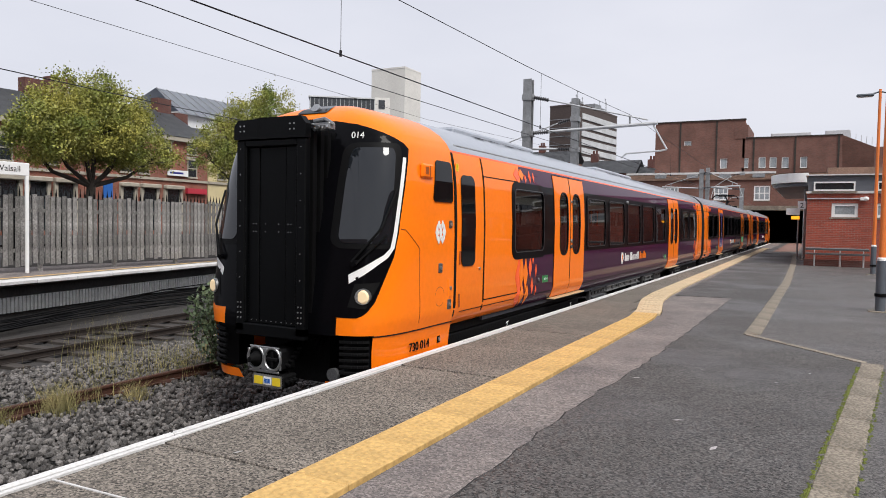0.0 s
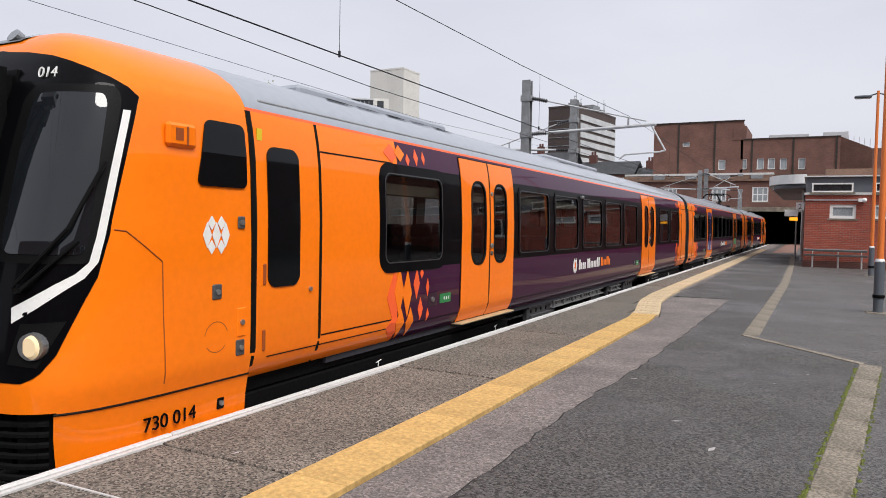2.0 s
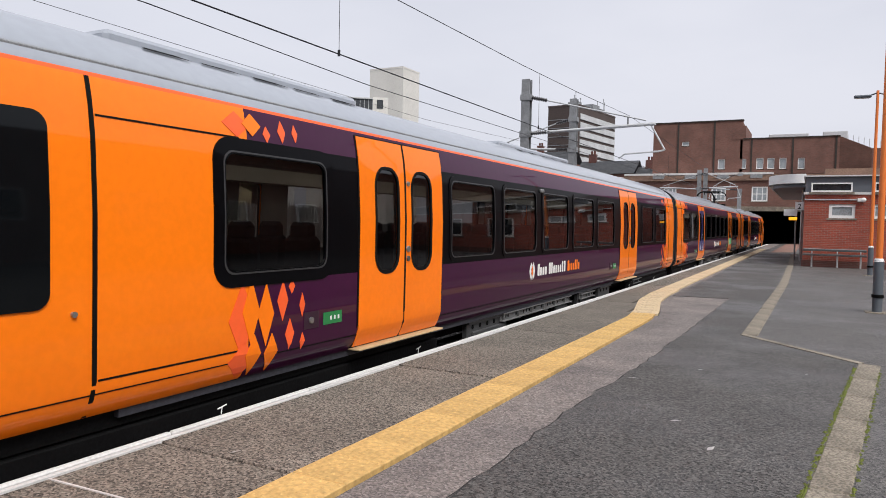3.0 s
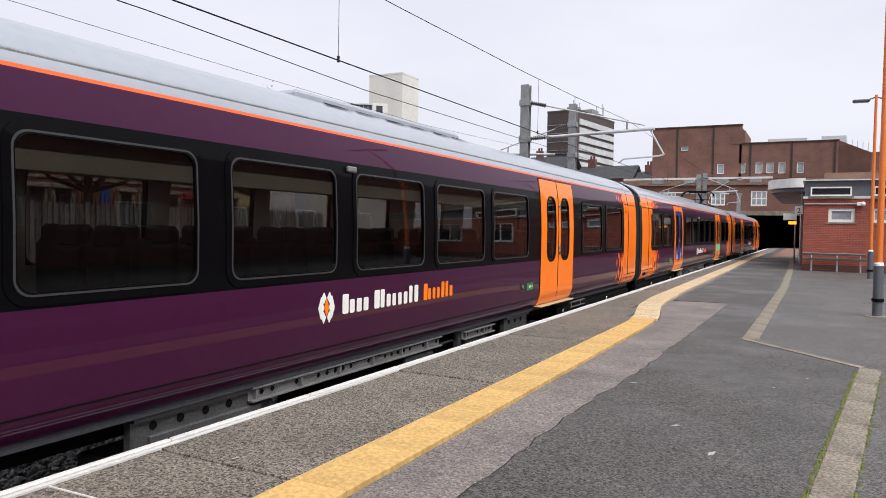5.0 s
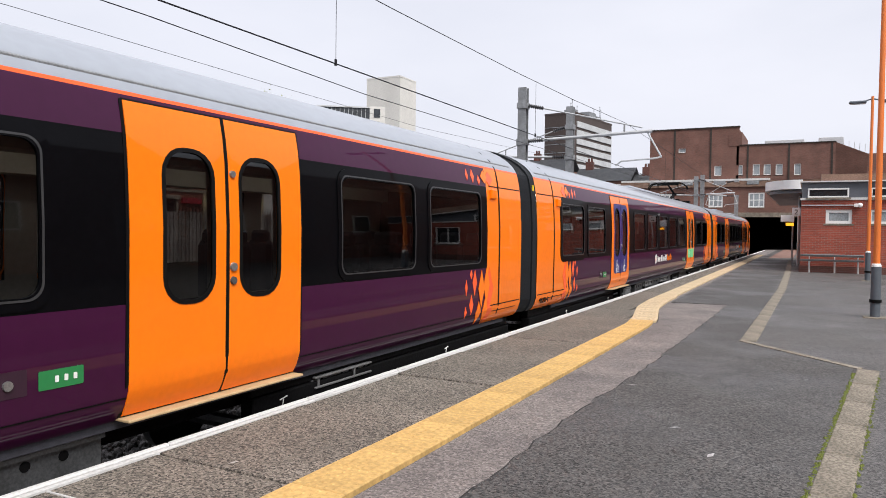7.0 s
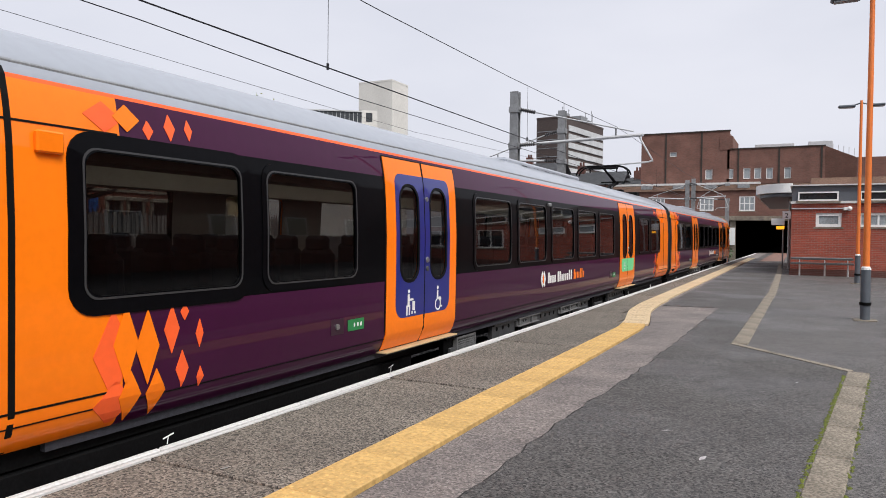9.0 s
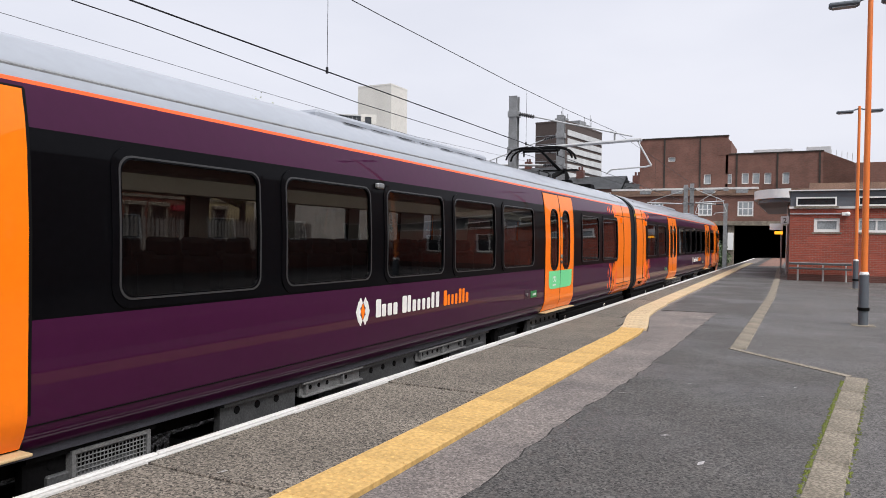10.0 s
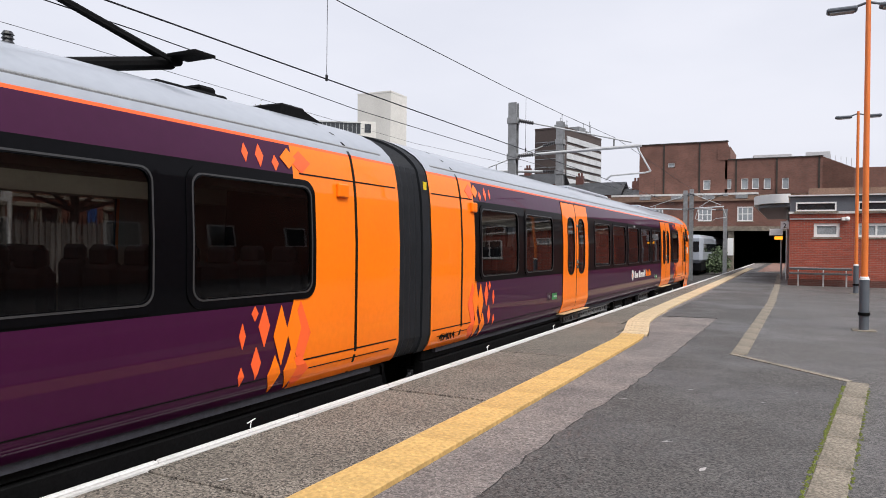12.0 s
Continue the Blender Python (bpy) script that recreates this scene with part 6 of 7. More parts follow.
def cab_fittings(car, at, my):
    """Hatches, plates, marks and numbers on the cab's platform side."""
    X = lambda z: half(z)
    for y, z, w, h, m, nm in ((7.46, 1.01, 0.10, 0.12, UNDER_GREY, "lock_plate"), (7.72, 0.53, 0.10, 0.13, UNDER_GREY, "lock_plate"), (7.72, 1.56, 0.08, 0.10, UNDER_GREY, "lock_plate"), (7.73, 0.74, 0.10, 0.24, ORANGE, "access_plate"),
                              (7.58, 0.09, 0.08, 0.10, BLACK, "socket")):
        bm = bmesh.new()
        xx = X(z) if z > 0.2 else float(np.interp(z, NOSE_Z, NOSE_W)) - 0.004
        box(bm, xx - 0.004, xx + 0.012, my(y) - w / 2, my(y) + w / 2, z - h / 2, z + h / 2, bevel=0.008)
        pl = part(nm, bm, m, car, at=at)
        bm = bmesh.new()
        rod(bm, (xx + 0.01, my(y), z), (xx + 0.026, my(y), z), 0.022, seg=12)
        part("lock", bm, STEEL, pl, "steel lock", at=at)
    bm = bmesh.new()
    ring(bm, (my(7.46) - 0.125, my(7.46) + 0.125, 0.525, 0.775, 0.124), (my(7.46) - 0.118, my(7.46) + 0.118, 0.532, 0.768, 0.117), 0.003, 0.002)
    part("hatch", bm, SEAM_ORANGE, car, "round filler hatch outline", at=at)
    # pale diamond mark
    for dy, dz, w, h in ((-0.095, 0, 0.085, 0.20), (0.0, 0, 0.085, 0.20), (0.095, 0, 0.085, 0.20), (-0.05, 0.095, 0.075, 0.11), (0.05, 0.095, 0.075, 0.11), (-0.05, -0.095, 0.075, 0.11), (0.05, -0.095, 0.075, 0.11)):
        bm = bmesh.new()
        c, z = my(7.45) + dy, 1.46 + dz
        strip(bm, [(z - h / 2 + h * i / 4, c - w / 2 * (1 - abs(i - 2) / 2) - .002, c + w / 2 * (1 - abs(i - 2) / 2) + .002) for i in range(5)], 0.006, 0.004)
        part("mark", bm, WHITE, car, at=at)
    # seams of the front corner panel
    bm = bmesh.new()
    corners = [(6.58, 1.50), (6.66, 1.49), (6.94, 1.27), (6.95, 0.86), (6.98, 0.30)]
    pts = []
    for (ya, za), (yb, zb) in zip(corners, corners[1:]):
        for k in range(8):
            y, z = ya + (yb - ya) * k / 8, za + (zb - za) * k / 8
            pts.append(nose_point(u_at_y(y, z), z, 0.002))
    tube(bm, [(q.x, my(q.y), q.z) for q in pts], 0.005, seg=4)
    part("panel_seam", bm, SEAM_ORANGE, car, at=at)
    if my(1) > my(0):
        m = lambda y, z, x: Matrix.Translation((x, y, z)) @ Matrix.Rotation(radians(90), 4, "Z") @ Matrix.Rotation(radians(90), 4, "X")
        text_mesh("730 014", 0.150, m(6.82, 0.035, 1.332), BLACK, "unit_number", car, 0.004, at=at)
        q = nose_point(u_at_x(0.84, 2.58), 2.58, 0.012)
        text_mesh("014", 0.108, Matrix.Translation((0.74, q.y - 0.035, 2.545)) @ Matrix.Rotation(radians(14), 4, "Z") @ Matrix.Rotation(radians(78), 4, "X"), WHITE, "unit_number", car, 0.004, at=at)
    for z in (1.12, 0.55):
        bm = bmesh.new()
        box(bm, X(z), X(z) + 0.014, my(8.0) - 0.018, my(8.0) + 0.018, z - 0.09, z + 0.09, bevel=0.006)
        part("grab_handle", bm, SEAM_ORANGE, car, "recessed grab handle", at=at)
    bm = bmesh.new()
    box(bm, X(2.3), X(2.3) + 0.008, my(7.97) - 0.03, my(7.97) + 0.03, 2.26, 2.36)
    part("notice", bm, YELLOW, car, "small yellow notice", at=at)
    bm = bmesh.new()
    rod(bm, (X(0.95), my(8.62), 0.95), (X(0.95) + 0.02, my(8.62), 0.95), 0.02, seg=10)
    part("lock", bm, STEEL, car, at=at)


def gangway(car, at, my):
    b = bmesh.new()
    for k in range(9):
        y = 6.34 + k * 0.065
        g = 0.50 if k % 2 else 0.455
        box(b, -g, g, min(my(y), my(y + 0.06)), max(my(y), my(y + 0.06)), 0.36, 2.62 if k % 2 else 2.58)
    part("bellows", b, RUBBER, car, "black gangway bellows", at=at)
    y0, y1 = sorted((my(6.25), my(6.34)))
    b = bmesh.new()
    for s in (1, -1):
        box(b, s * 0.385, s * 0.515, y0, y1, 0.26, 2.50, bevel=0.012)
        box(b, s * 0.365, s * 0.384, y0 + 0.01, y1, 0.38, 2.42, bevel=0.006)
    box(b, -0.384, 0.384, y0, y1, 2.42, 2.50, bevel=0.012)
    box(b, -0.515, 0.515, y0, y1, 0.22, 0.36, bevel=0.012)
    face = part("gangway_frame", b, GANGWAY, car, "black gangway face frame", at=at)
    yh0, yh1 = sorted((my(6.225), my(6.32)))
    for x0, x1, cut in ((-0.53, -0.165, -1), (-0.16, 0.53, 1)):
        b = bmesh.new()
        prof = [(x0, 2.505), (x1, 2.505), (x1, 2.66), (x1 - 0.07, 2.745), (x0, 2.745)] if cut > 0 else [(x0, 2.505), (x1, 2.505), (x1, 2.735), (x0 + 0.06, 2.725), (x0, 2.66)]
        lo = [b.verts.new((x, yh0, z)) for x, z in prof]
        hi = [b.verts.new((x, yh1, z)) for x, z in prof]
        b.faces.new(lo)
        b.faces.new(hi[::-1])
        for i in range(len(lo)):
            j = (i + 1) % len(lo)
            b.faces.new((lo[i], hi[i], hi[j], lo[j]))
        bmesh.ops.recalc_face_normals(b, faces=b.faces)
        part("header_plate", b, GANGWAY, face, "black header plate", at=at)
    yp0, yp1 = sorted((my(6.295), my(6.325)))
    for a, c, d in ((-0.365, -0.2, 0.0), (-0.197, 0.197, 0.012), (0.2, 0.365, 0.0)):
        cat("panel", (a, c, yp0 + d, yp1 + d, 0.36, 2.42), mat=GANGWAY, parent=face, at=at, bevel=0.008)
    spots = [(s * x, 6.25, z) for s in (1, -1) for z in np.linspace(0.42, 0.60, 4) for x in (0.43, 0.475)]
    spots += [(x, 6.225, z) for x in (-0.43, -0.37, 0.31, 0.37) for z in (2.60, 2.66)]
    spots += [(s * x, 6.295, z) for s in (1, -1) for x in (0.10, 0.24, 0.28) for z in (1.44, 1.53)]
    spots += [(x, 6.295, 0.40) for x in np.linspace(-0.3, 0.3, 9)] + [(s * 0.45, 6.25, z) for s in (1, -1) for z in (0.9, 1.2, 1.5, 1.8, 2.1, 2.4)]
    for k, (x, y, z) in enumerate(spots):
        b = bmesh.new()
        r = 0.010 if k < 24 else 0.006
        rod(b, (x, my(y), z), (x, my(y - 0.008), z), r, seg=6)
        part("bolt", b, STEEL, face, "steel bolt", at=at)
    # latch at the top corner
    b = bmesh.new()
    box(b, 0.50, 0.72, *sorted((my(6.40), my(6.52))), 2.60, 2.68, bevel=0.01)
    tube(b, [(0.52, my(6.38), 2.70), (0.66, my(6.40), 2.72), (0.74, my(6.46), 2.66)], 0.02)
    for k in range(4):
        rod(b, (0.54 + 0.05 * k, my(6.36), 2.60 + 0.02 * (k % 2)), (0.54 + 0.05 * k, my(6.44), 2.64), 0.022, seg=8)
    rod(b, (0.50, my(6.37), 2.66), (0.70, my(6.40), 2.64), 0.015, seg=6)
    part("latch", b, STEEL, car, "steel gangway latch", at=at)
    for x, z in ((-0.30, -0.06), (0.80, -0.15)):
        b = bmesh.new()
        rod(b, (x, my(6.40), z), (x, my(6.46), z), 0.075, 0.07, seg=16)
        rod(b, (x, my(6.46), z), (x, my(7.0), z), 0.03, seg=8)
        part("bump_stop", b, UNDER_GREY, car, "round grey bump stop", smooth=True, at=at)
    # coupler: dark head, grey face plate with two rimmed openings, cones and hook
    b = bmesh.new()
    box(b, -0.22, 0.24, *sorted((my(6.19), my(6.46))), -0.15, 0.10, bevel=0.03)
    rod(b, (0, my(6.3), 0.0), (0, my(7.2), 0.02), 0.11, seg=12)
    for i in range(5):
        rod(b, (0.24, my(6.28 + 0.05 * i), -0.08 + 0.04 * i), (0.30, my(6.28 + 0.05 * i), -0.08 + 0.04 * i), 0.018, seg=8)
    cp = part("coupler", b, DARK_METAL, car, "black coupler with a grey face plate", at=at)
    b = bmesh.new()
    for px0, pz, r in ((-0.115, -0.01, 0.118), (0.13, -0.01, 0.118)):
        ring_pts = [(px0 + r * math.cos(k * math.pi / 12), my(6.172), pz + 1.08 * r * math.sin(k * math.pi / 12)) for k in range(25)]
        tube(b, ring_pts, 0.017, seg=6)
    for xa, xb, za, zb in ((-0.21, 0.225, 0.108, 0.13), (-0.21, 0.225, -0.172, -0.145), (0.228, 0.255, -0.13, 0.09), (-0.24, -0.214, -0.13, 0.09), (-0.03, 0.045, 0.03, 0.107), (-0.03, 0.045, -0.144, -0.06)):
        box(b, xa, xb, *sorted((my(6.165), my(6.187))), za, zb, bevel=0.006)
    part("face_plate", b, STEEL, cp, "worn grey face plate", at=at)
    b = bmesh.new()
    rod(b, (-0.115, my(6.185), -0.02), (-0.115, my(6.06), -0.02), 0.085, 0.03, seg=16)
    part("cone", b, DARK_METAL, cp, "dark coupler cone", smooth=True, at=at)
    b = bmesh.new()
    box(b, 0.05, 0.21, *sorted((my(6.15), my(6.185))), -0.03, 0.01, bevel=0.008)
    box(b, 0.115, 0.145, *sorted((my(6.155), my(6.186))), -0.09, 0.07, bevel=0.006)
    part("hook", b, DARK_METAL, cp, "dark coupler hook", at=at)
    b = bmesh.new()
    box(b, -0.15, 0.29, *sorted((my(6.168), my(6.42))), -0.335, -0.185, bevel=0.02)
    for i in range(3):
        rod(b, (0.29, my(6.22 + 0.07 * i), -0.25), (0.34, my(6.22 + 0.07 * i), -0.26), 0.025, seg=8)
    eb = part("electric_head", b, DARK_METAL, car, "black electric head", at=at)
    cat("cover", (-0.14, 0.28, *sorted((my(6.158), my(6.167))), -0.33, -0.19), mat=STEEL, parent=eb, label="steel front cover", at=at)
    for a, c, m in ((-0.12, 0.0, YELLOW), (0.02, 0.13, WHITE), (0.15, 0.26, YELLOW)):
        cat("label_plate", (a, c, *sorted((my(6.150), my(6.1575))), -0.305, -0.215), mat=m, parent=eb, at=at)
    cat("letter_bar", (0.035, 0.07, *sorted((my(6.146), my(6.1495))), -0.285, -0.235), (0.08, 0.115, *sorted((my(6.146), my(6.1495))), -0.285, -0.235), mat=SHOP_BLUE, parent=eb, at=at)
    b = bmesh.new()
    box(b, -0.5, 0.5, *sorted((my(6.75), my(7.2))), -0.35, 0.35)
    for i in range(8):
        rod(b, (0.30 + 0.03 * (i % 3), my(6.55 + 0.05 * i), 0.22 - 0.06 * i), (0.42, my(6.7), 0.25), 0.014)
    part("drawgear", b, DARK_METAL, car, "black drawgear and hoses", at=at)


CAB_GLOSS = material("dark_gloss_glass", (0.004, 0.005, 0.006), 0.05, var=0.1, scale=1, spec=0.22)
SCREEN = material("windscreen_glass", (0.010, 0.012, 0.015), 0.03, var=0.1, scale=1, coat=0.3, spec=0.5)
STEP = material("cream_step", (0.55, 0.40, 0.22), 0.5, var=0.15)
TRIM = material("dark_trim", (0.05, 0.05, 0.053), 0.4, 0.2, var=0.15)
BELLOWS = material("slate_rubber", (0.012, 0.014, 0.018), 0.6, var=0.25, scale=3, bump=0.15, spec=0.25)
RELEASE = material("release_box_purple", (0.03, 0.008, 0.022), 0.5, var=0.1)
SEAM_ORANGE = material("orange_shadow_seam", (0.30, 0.06, 0.006), 0.6, var=0.05)
YELLOW = material("yellow_label", (0.75, 0.55, 0.02), 0.5, var=0.05)


def build_car(name, label, y0, y1, windows, doors, zone, my, yc, cab_end, sides, pods):
    car = thing(name, label, "train car", (TRACK, yc, RAIL), "cars of the train")
    at = (0, -yc, -RAIL)
    holes = [(a, b, 1.14, 2.12) for a, b in windows]
    for a, b, _ in doors:
        m = (a + b) / 2
        holes += [(a + 0.31, m - 0.16, 1.05, 2.14), (m + 0.16, b - 0.31, 1.05, 2.14)]
    s0 = BACK if cab_end else y0
    car_shell(car, at, s0, y1, holes, zone, [ORANGE, PURPLE, BLACK, ROOF, CORAL], my)
    for side in (1, -1):
        for k, (a, b) in enumerate(windows):
            side_window(car, at, a, b, 1.12, 2.14, 0.11, my, side, 0.10 if k == 0 else 0.05)
        for a, b, st in doors:
            double_door(car, at, a, b, my, side, st if side > 0 else "")
    pats = end_pattern(zone.hi, -1)
    pats += end_pattern(zone.lo, 1)
    diamonds(car, at, pats, my, 1)
    brand_mark(car, at, sides, my, 1)
    underframe(car, at, s0, y1, my)
    interior(car, at, s0 + 1.2, y1 - 0.4, my, [(a, b) for a, b, _ in doors])
    roof_kit(car, at, s0 + 0.2, y1 - 0.2, my, pods)
    for e in ([y1] if cab_end else [y0, y1]):
        bm = bmesh.new()
        a = my(e)
        pts = [(half(q) - 0.03, q) for q in PZ]
        vs = [bm.verts.new((x, a, q)) for x, q in pts] + [bm.verts.new((-x, a, q)) for x, q in reversed(pts[:-1])]
        bm.faces.new(vs)
        bmesh.ops.solidify(bm, geom=list(bm.faces), thickness=0.03)
        part("end_wall", bm, RUBBER, car, "black end wall", at=at)
    for e, d in ([(y1, -1)] if cab_end else [(y0, 1), (y1, -1)]):
        for side in (1, -1):
            bm = bmesh.new()
            strip(bm, [(q, my(e + d * 0.9) - 0.02, my(e + d * 0.9) + 0.02) for q in np.linspace(0.23, 2.9, 22)], 0.006, 0.01, side=side)
            part("end_seam", bm, RUBBER, car, "black panel seam", at=at)
    if cab_end:
        cab(car, at, my)
        for side in (1, -1):
            for q, w in ((7.87, 0.03), (8.77, 0.016)):
                bm = bmesh.new()
                strip(bm, [(z, my(q) - w, my(q) + w) for z in np.linspace(0.23, 2.5, 18)], 0.008, 0.012, side=side)
                part("door_gap", bm, RUBBER, car, "black cab door gap", at=at)
            a, b = sorted((my(8.04), my(8.46)))
            bm = bmesh.new()
            strip(bm, rounded(a, b, 1.0, 2.22, 0.1), 0.012, 0.01, side=side)
            part("cab_door_window", bm, CAB_GLOSS, car, "tall narrow cab door window", at=at, smooth=True)
    return car


CAR1_W = [(9.90, 11.25)] + [(13.87 + 1.752 * k, 15.29 + 1.762 * k) for k in range(5)] + [(25.40, 26.90), (27.25, 28.78)]
CAR1_D = [(11.80, 13.62, ""), (22.94, 24.77, "")]
CAR2_W = [(32.46, 33.93), (34.22, 35.63)] + [(38.62 + 1.752 * k, 40.05 + 1.757 * k) for k in range(5)] + [(50.16, 51.61), (51.96, 53.46)]
CAR2_D = [(36.21, 37.99, "blue"), (47.70, 49.50, "green")]
same = lambda y: y
turned = lambda y: 86.25 - y
CARS = [
    (build_car("train_car", "leading orange and purple electric train car with cab", 6.2, 30.34, CAR1_W, CAR1_D, Zone(10.2, 29.0), same, 18.3, True, 16.9, [(9.5, 13.0), (17.5, 21.5)]), 18.3),
    (build_car("train_car", "middle orange and purple train car with pantograph", 31.1, 55.11, CAR2_W, CAR2_D, Zone(32.77, 53.21), same, 43.0, False, 41.66, [(42.0, 47.0)]), 43.0),
    (build_car("train_car", "trailing orange and purple electric train car with cab", 6.2, 30.34, CAR1_W, CAR1_D, Zone(10.2, 29.0), turned, 67.9, True, 18.2, [(9.5, 13.0), (17.5, 21.5)]), 67.9)]


def between_cars():
    """The bellows belong to the middle car."""
    car, yc = CARS[1]
    for a, b in ((30.35, 31.09), (55.12, 55.90)):
        for side_name, span in (("bellows", (a, b - 0.22)), ("end_frame", (b - 0.20, b))):
            bm = bmesh.new()
            p, q = span
            n = 8 if side_name == "bellows" else 1
            loops = []
            for k in range(n + 1):
                y = p + (q - p) * k / n
                g = (0.055 if k % 2 else 0.03) if side_name == "bellows" else 0.008
                pts = [(half(z) - g, z - (g if z > 2.6 else 0)) for z in PZ]
                loops.append([bm.verts.new((x, y, z)) for x, z in pts] + [bm.verts.new((-x, y, z)) for x, z in reversed(pts[:-1])])
            for l0, l1 in zip(loops, loops[1:]):
                for i in range(len(l0)):
                    j = (i + 1) % len(l0)
                    bm.faces.new((l0[i], l0[j], l1[j], l1[i]))
            bm.faces.new(loops[0][::-1])
            bm.faces.new(loops[-1])
            bmesh.ops.recalc_face_normals(bm, faces=bm.faces)
            part(side_name, bm, BELLOWS, car, "dark slate gangway between cars", at=(0, -yc, -RAIL))
        bm = bmesh.new()
        box(bm, half(2.35) - 0.004, half(2.35) + 0.006, b - 0.13, b - 0.05, 2.28, 2.38)
        part("notice", bm, YELLOW, car, "small yellow notice", at=(0, -yc, -RAIL))
        bm = bmesh.new()
        box(bm, -0.5, 0.5, a - 0.3, b + 0.3, -0.35, -0.05, bevel=0.03)
        part("coupling_bar", bm, DARK_METAL, car, at=(0, -yc, -RAIL))


def car_details():
    """Numbers, notices, vents and the pantograph."""
    for (car, yc), places, num, my in ((CARS[0], (11.36, 22.45), None, same), (CARS[1], (35.62, 47.10), "492014", same), (CARS[2], (60.96, 71.7), "494014", same)):
        at = (0, -yc, -RAIL)
        for y in places:
            bm = bmesh.new()
            strip(bm, rounded(y - 0.15, y + 0.15, 0.57, 0.69, 0.01), 0.005, 0.003)
            s = part("notice", bm, SIGN_GREEN, car, "green emergency notice", at=at)
            for k in range(3):
                bm = bmesh.new()
                strip(bm, rounded(y - 0.045 + k * 0.062, y - 0.02 + k * 0.062, 0.61, 0.65, 0.005), 0.008, 0.002)
                part("icon", bm, WHITE, s, at=at)
            bm = bmesh.new()
            strip(bm, rounded(y - 0.44, y - 0.22, 0.56, 0.72, 0.01), 0.004, 0.003)
            h = part("release_box", bm, RELEASE, car, "dark emergency release box", at=at)
            bm = bmesh.new()
            rod(bm, (half(0.64), y - 0.34, 0.64), (half(0.64) + 0.02, y - 0.34, 0.64), 0.03, seg=12)
            part("lock", bm, STEEL, h, at=at)
        if num:
            y = {"492014": 31.30, "494014": 56.18}[num]
            text_mesh(num, 0.15, Matrix.Translation((half(0.4) + 0.004, y, 0.33)) @ Matrix.Rotation(radians(90), 4, "Z") @ Matrix.Rotation(radians(90), 4, "X"), BLACK, "car_number", car, 0.004, at=at)
    for (car, yc), spots in ((CARS[0], (17.3, 29.2)), (CARS[1], (41.98, 32.24, 53.96)), (CARS[2], (68.2, 57.2))):
        at = (0, -yc, -RAIL)
        for y in spots:
            bm = bmesh.new()
            w, z0, z1 = (0.09, 2.06, 2.20) if y in (29.2, 32.24, 53.96, 57.2) else (0.07, 2.13, 2.19)
            box(bm, half(2.1) - 0.01, half(2.1) + 0.04, y - w, y + w, z0, z1, bevel=0.012)
            part("camera_pod", bm, ORANGE if y in (29.2, 32.24, 53.96, 57.2) else GALV, car, "small side camera pod", at=at)
    # orange panel seams near the ends
    for (car, yc), spans in ((CARS[0], ((8.8, 10.1), (29.1, 30.3))), (CARS[1], ((31.15, 32.75), (53.3, 55.05))), (CARS[2], ((55.95, 57.2), (76.2, 77.4)))):
        at = (0, -yc, -RAIL)
        for a, b in spans:
            for z in (0.49, 2.245):
                bm = bmesh.new()
                strip(bm, [(z - 0.007, a, b), (z + 0.007, a, b)], 0.004, 0.004)
                part("panel_seam", bm, RUBBER, car, at=at)
    def tray(car, yc, a, b, z0, z1):
        """A pale perforated cable tray under the body side."""
        at = (0, -yc, -RAIL)
        bm = bmesh.new()
        box(bm, 1.16, 1.20, a, b, z0, z1, bevel=0.008)
        box(bm, 1.20, 1.25, a, b, z1 - 0.02, z1, bevel=0.004)
        box(bm, 1.20, 1.25, a, b, z0, z0 + 0.02, bevel=0.004)
        k = a + 0.05
        while k < b:
            box(bm, 1.20, 1.24, k, k + 0.025, z0 + 0.02, z1 - 0.02)
            k += 0.62
        t = part("cable_tray", bm, TRAY, car, "pale perforated cable tray", at=at)
        k = a + 0.16
        while k < b - 0.06:
            bm = bmesh.new()
            rod(bm, (1.196, k, (z0 + z1) / 2), (1.204, k, (z0 + z1) / 2), 0.024, seg=10)
            part("hole", bm, DARK_METAL, t, at=at)
            k += 0.14 if int(k * 1.6) % 2 else 0.34
    tray(*CARS[0], 16.05, 19.6, 0.02, 0.155)
    tray(*CARS[0], 20.3, 21.35, 0.0, 0.12)
    tray(*CARS[0], 25.2, 26.2, 0.0, 0.12)
    tray(*CARS[1], 40.85, 41.9, 0.0, 0.15)
    tray(*CARS[1], 43.2, 44.6, 0.0, 0.14)
    tray(*CARS[2], 62.0, 65.6, 0.0, 0.14)
    car, yc = CARS[1]
    bm = bmesh.new()
    for q in ((38.40, 39.04, 0.10, 0.125), (38.40, 39.04, -0.14, -0.11), (38.40, 38.43, -0.11, 0.10), (39.01, 39.04, -0.11, 0.10)):
        box(bm, 1.14, 1.235, *q)
    grille = part("grille_box", bm, TRAY, car, "grey box with a wire mesh grille", at=(0, -yc, -RAIL))
    cat("backing", (1.10, 1.20, 38.43, 39.01, -0.11, 0.10), mat=DARK_METAL, parent=grille, at=(0, -yc, -RAIL))
    bm = bmesh.new()
    for k in range(19):
        rod(bm, (1.215, 38.45 + k * 0.03, -0.11), (1.215, 38.45 + k * 0.03, 0.10), 0.005, seg=4)
    for k in range(7):
        rod(bm, (1.215, 38.43, -0.09 + k * 0.03), (1.215, 39.01, -0.09 + k * 0.03), 0.005, seg=4)
    part("mesh", bm, TRAY, grille, at=(0, -yc, -RAIL))
    at = (0, 0.21 - yc, -RAIL)
    bm = bmesh.new()
    box(bm, -0.35, 0.35, 52.3, 53.2, 3.0, 3.07, bevel=0.02)
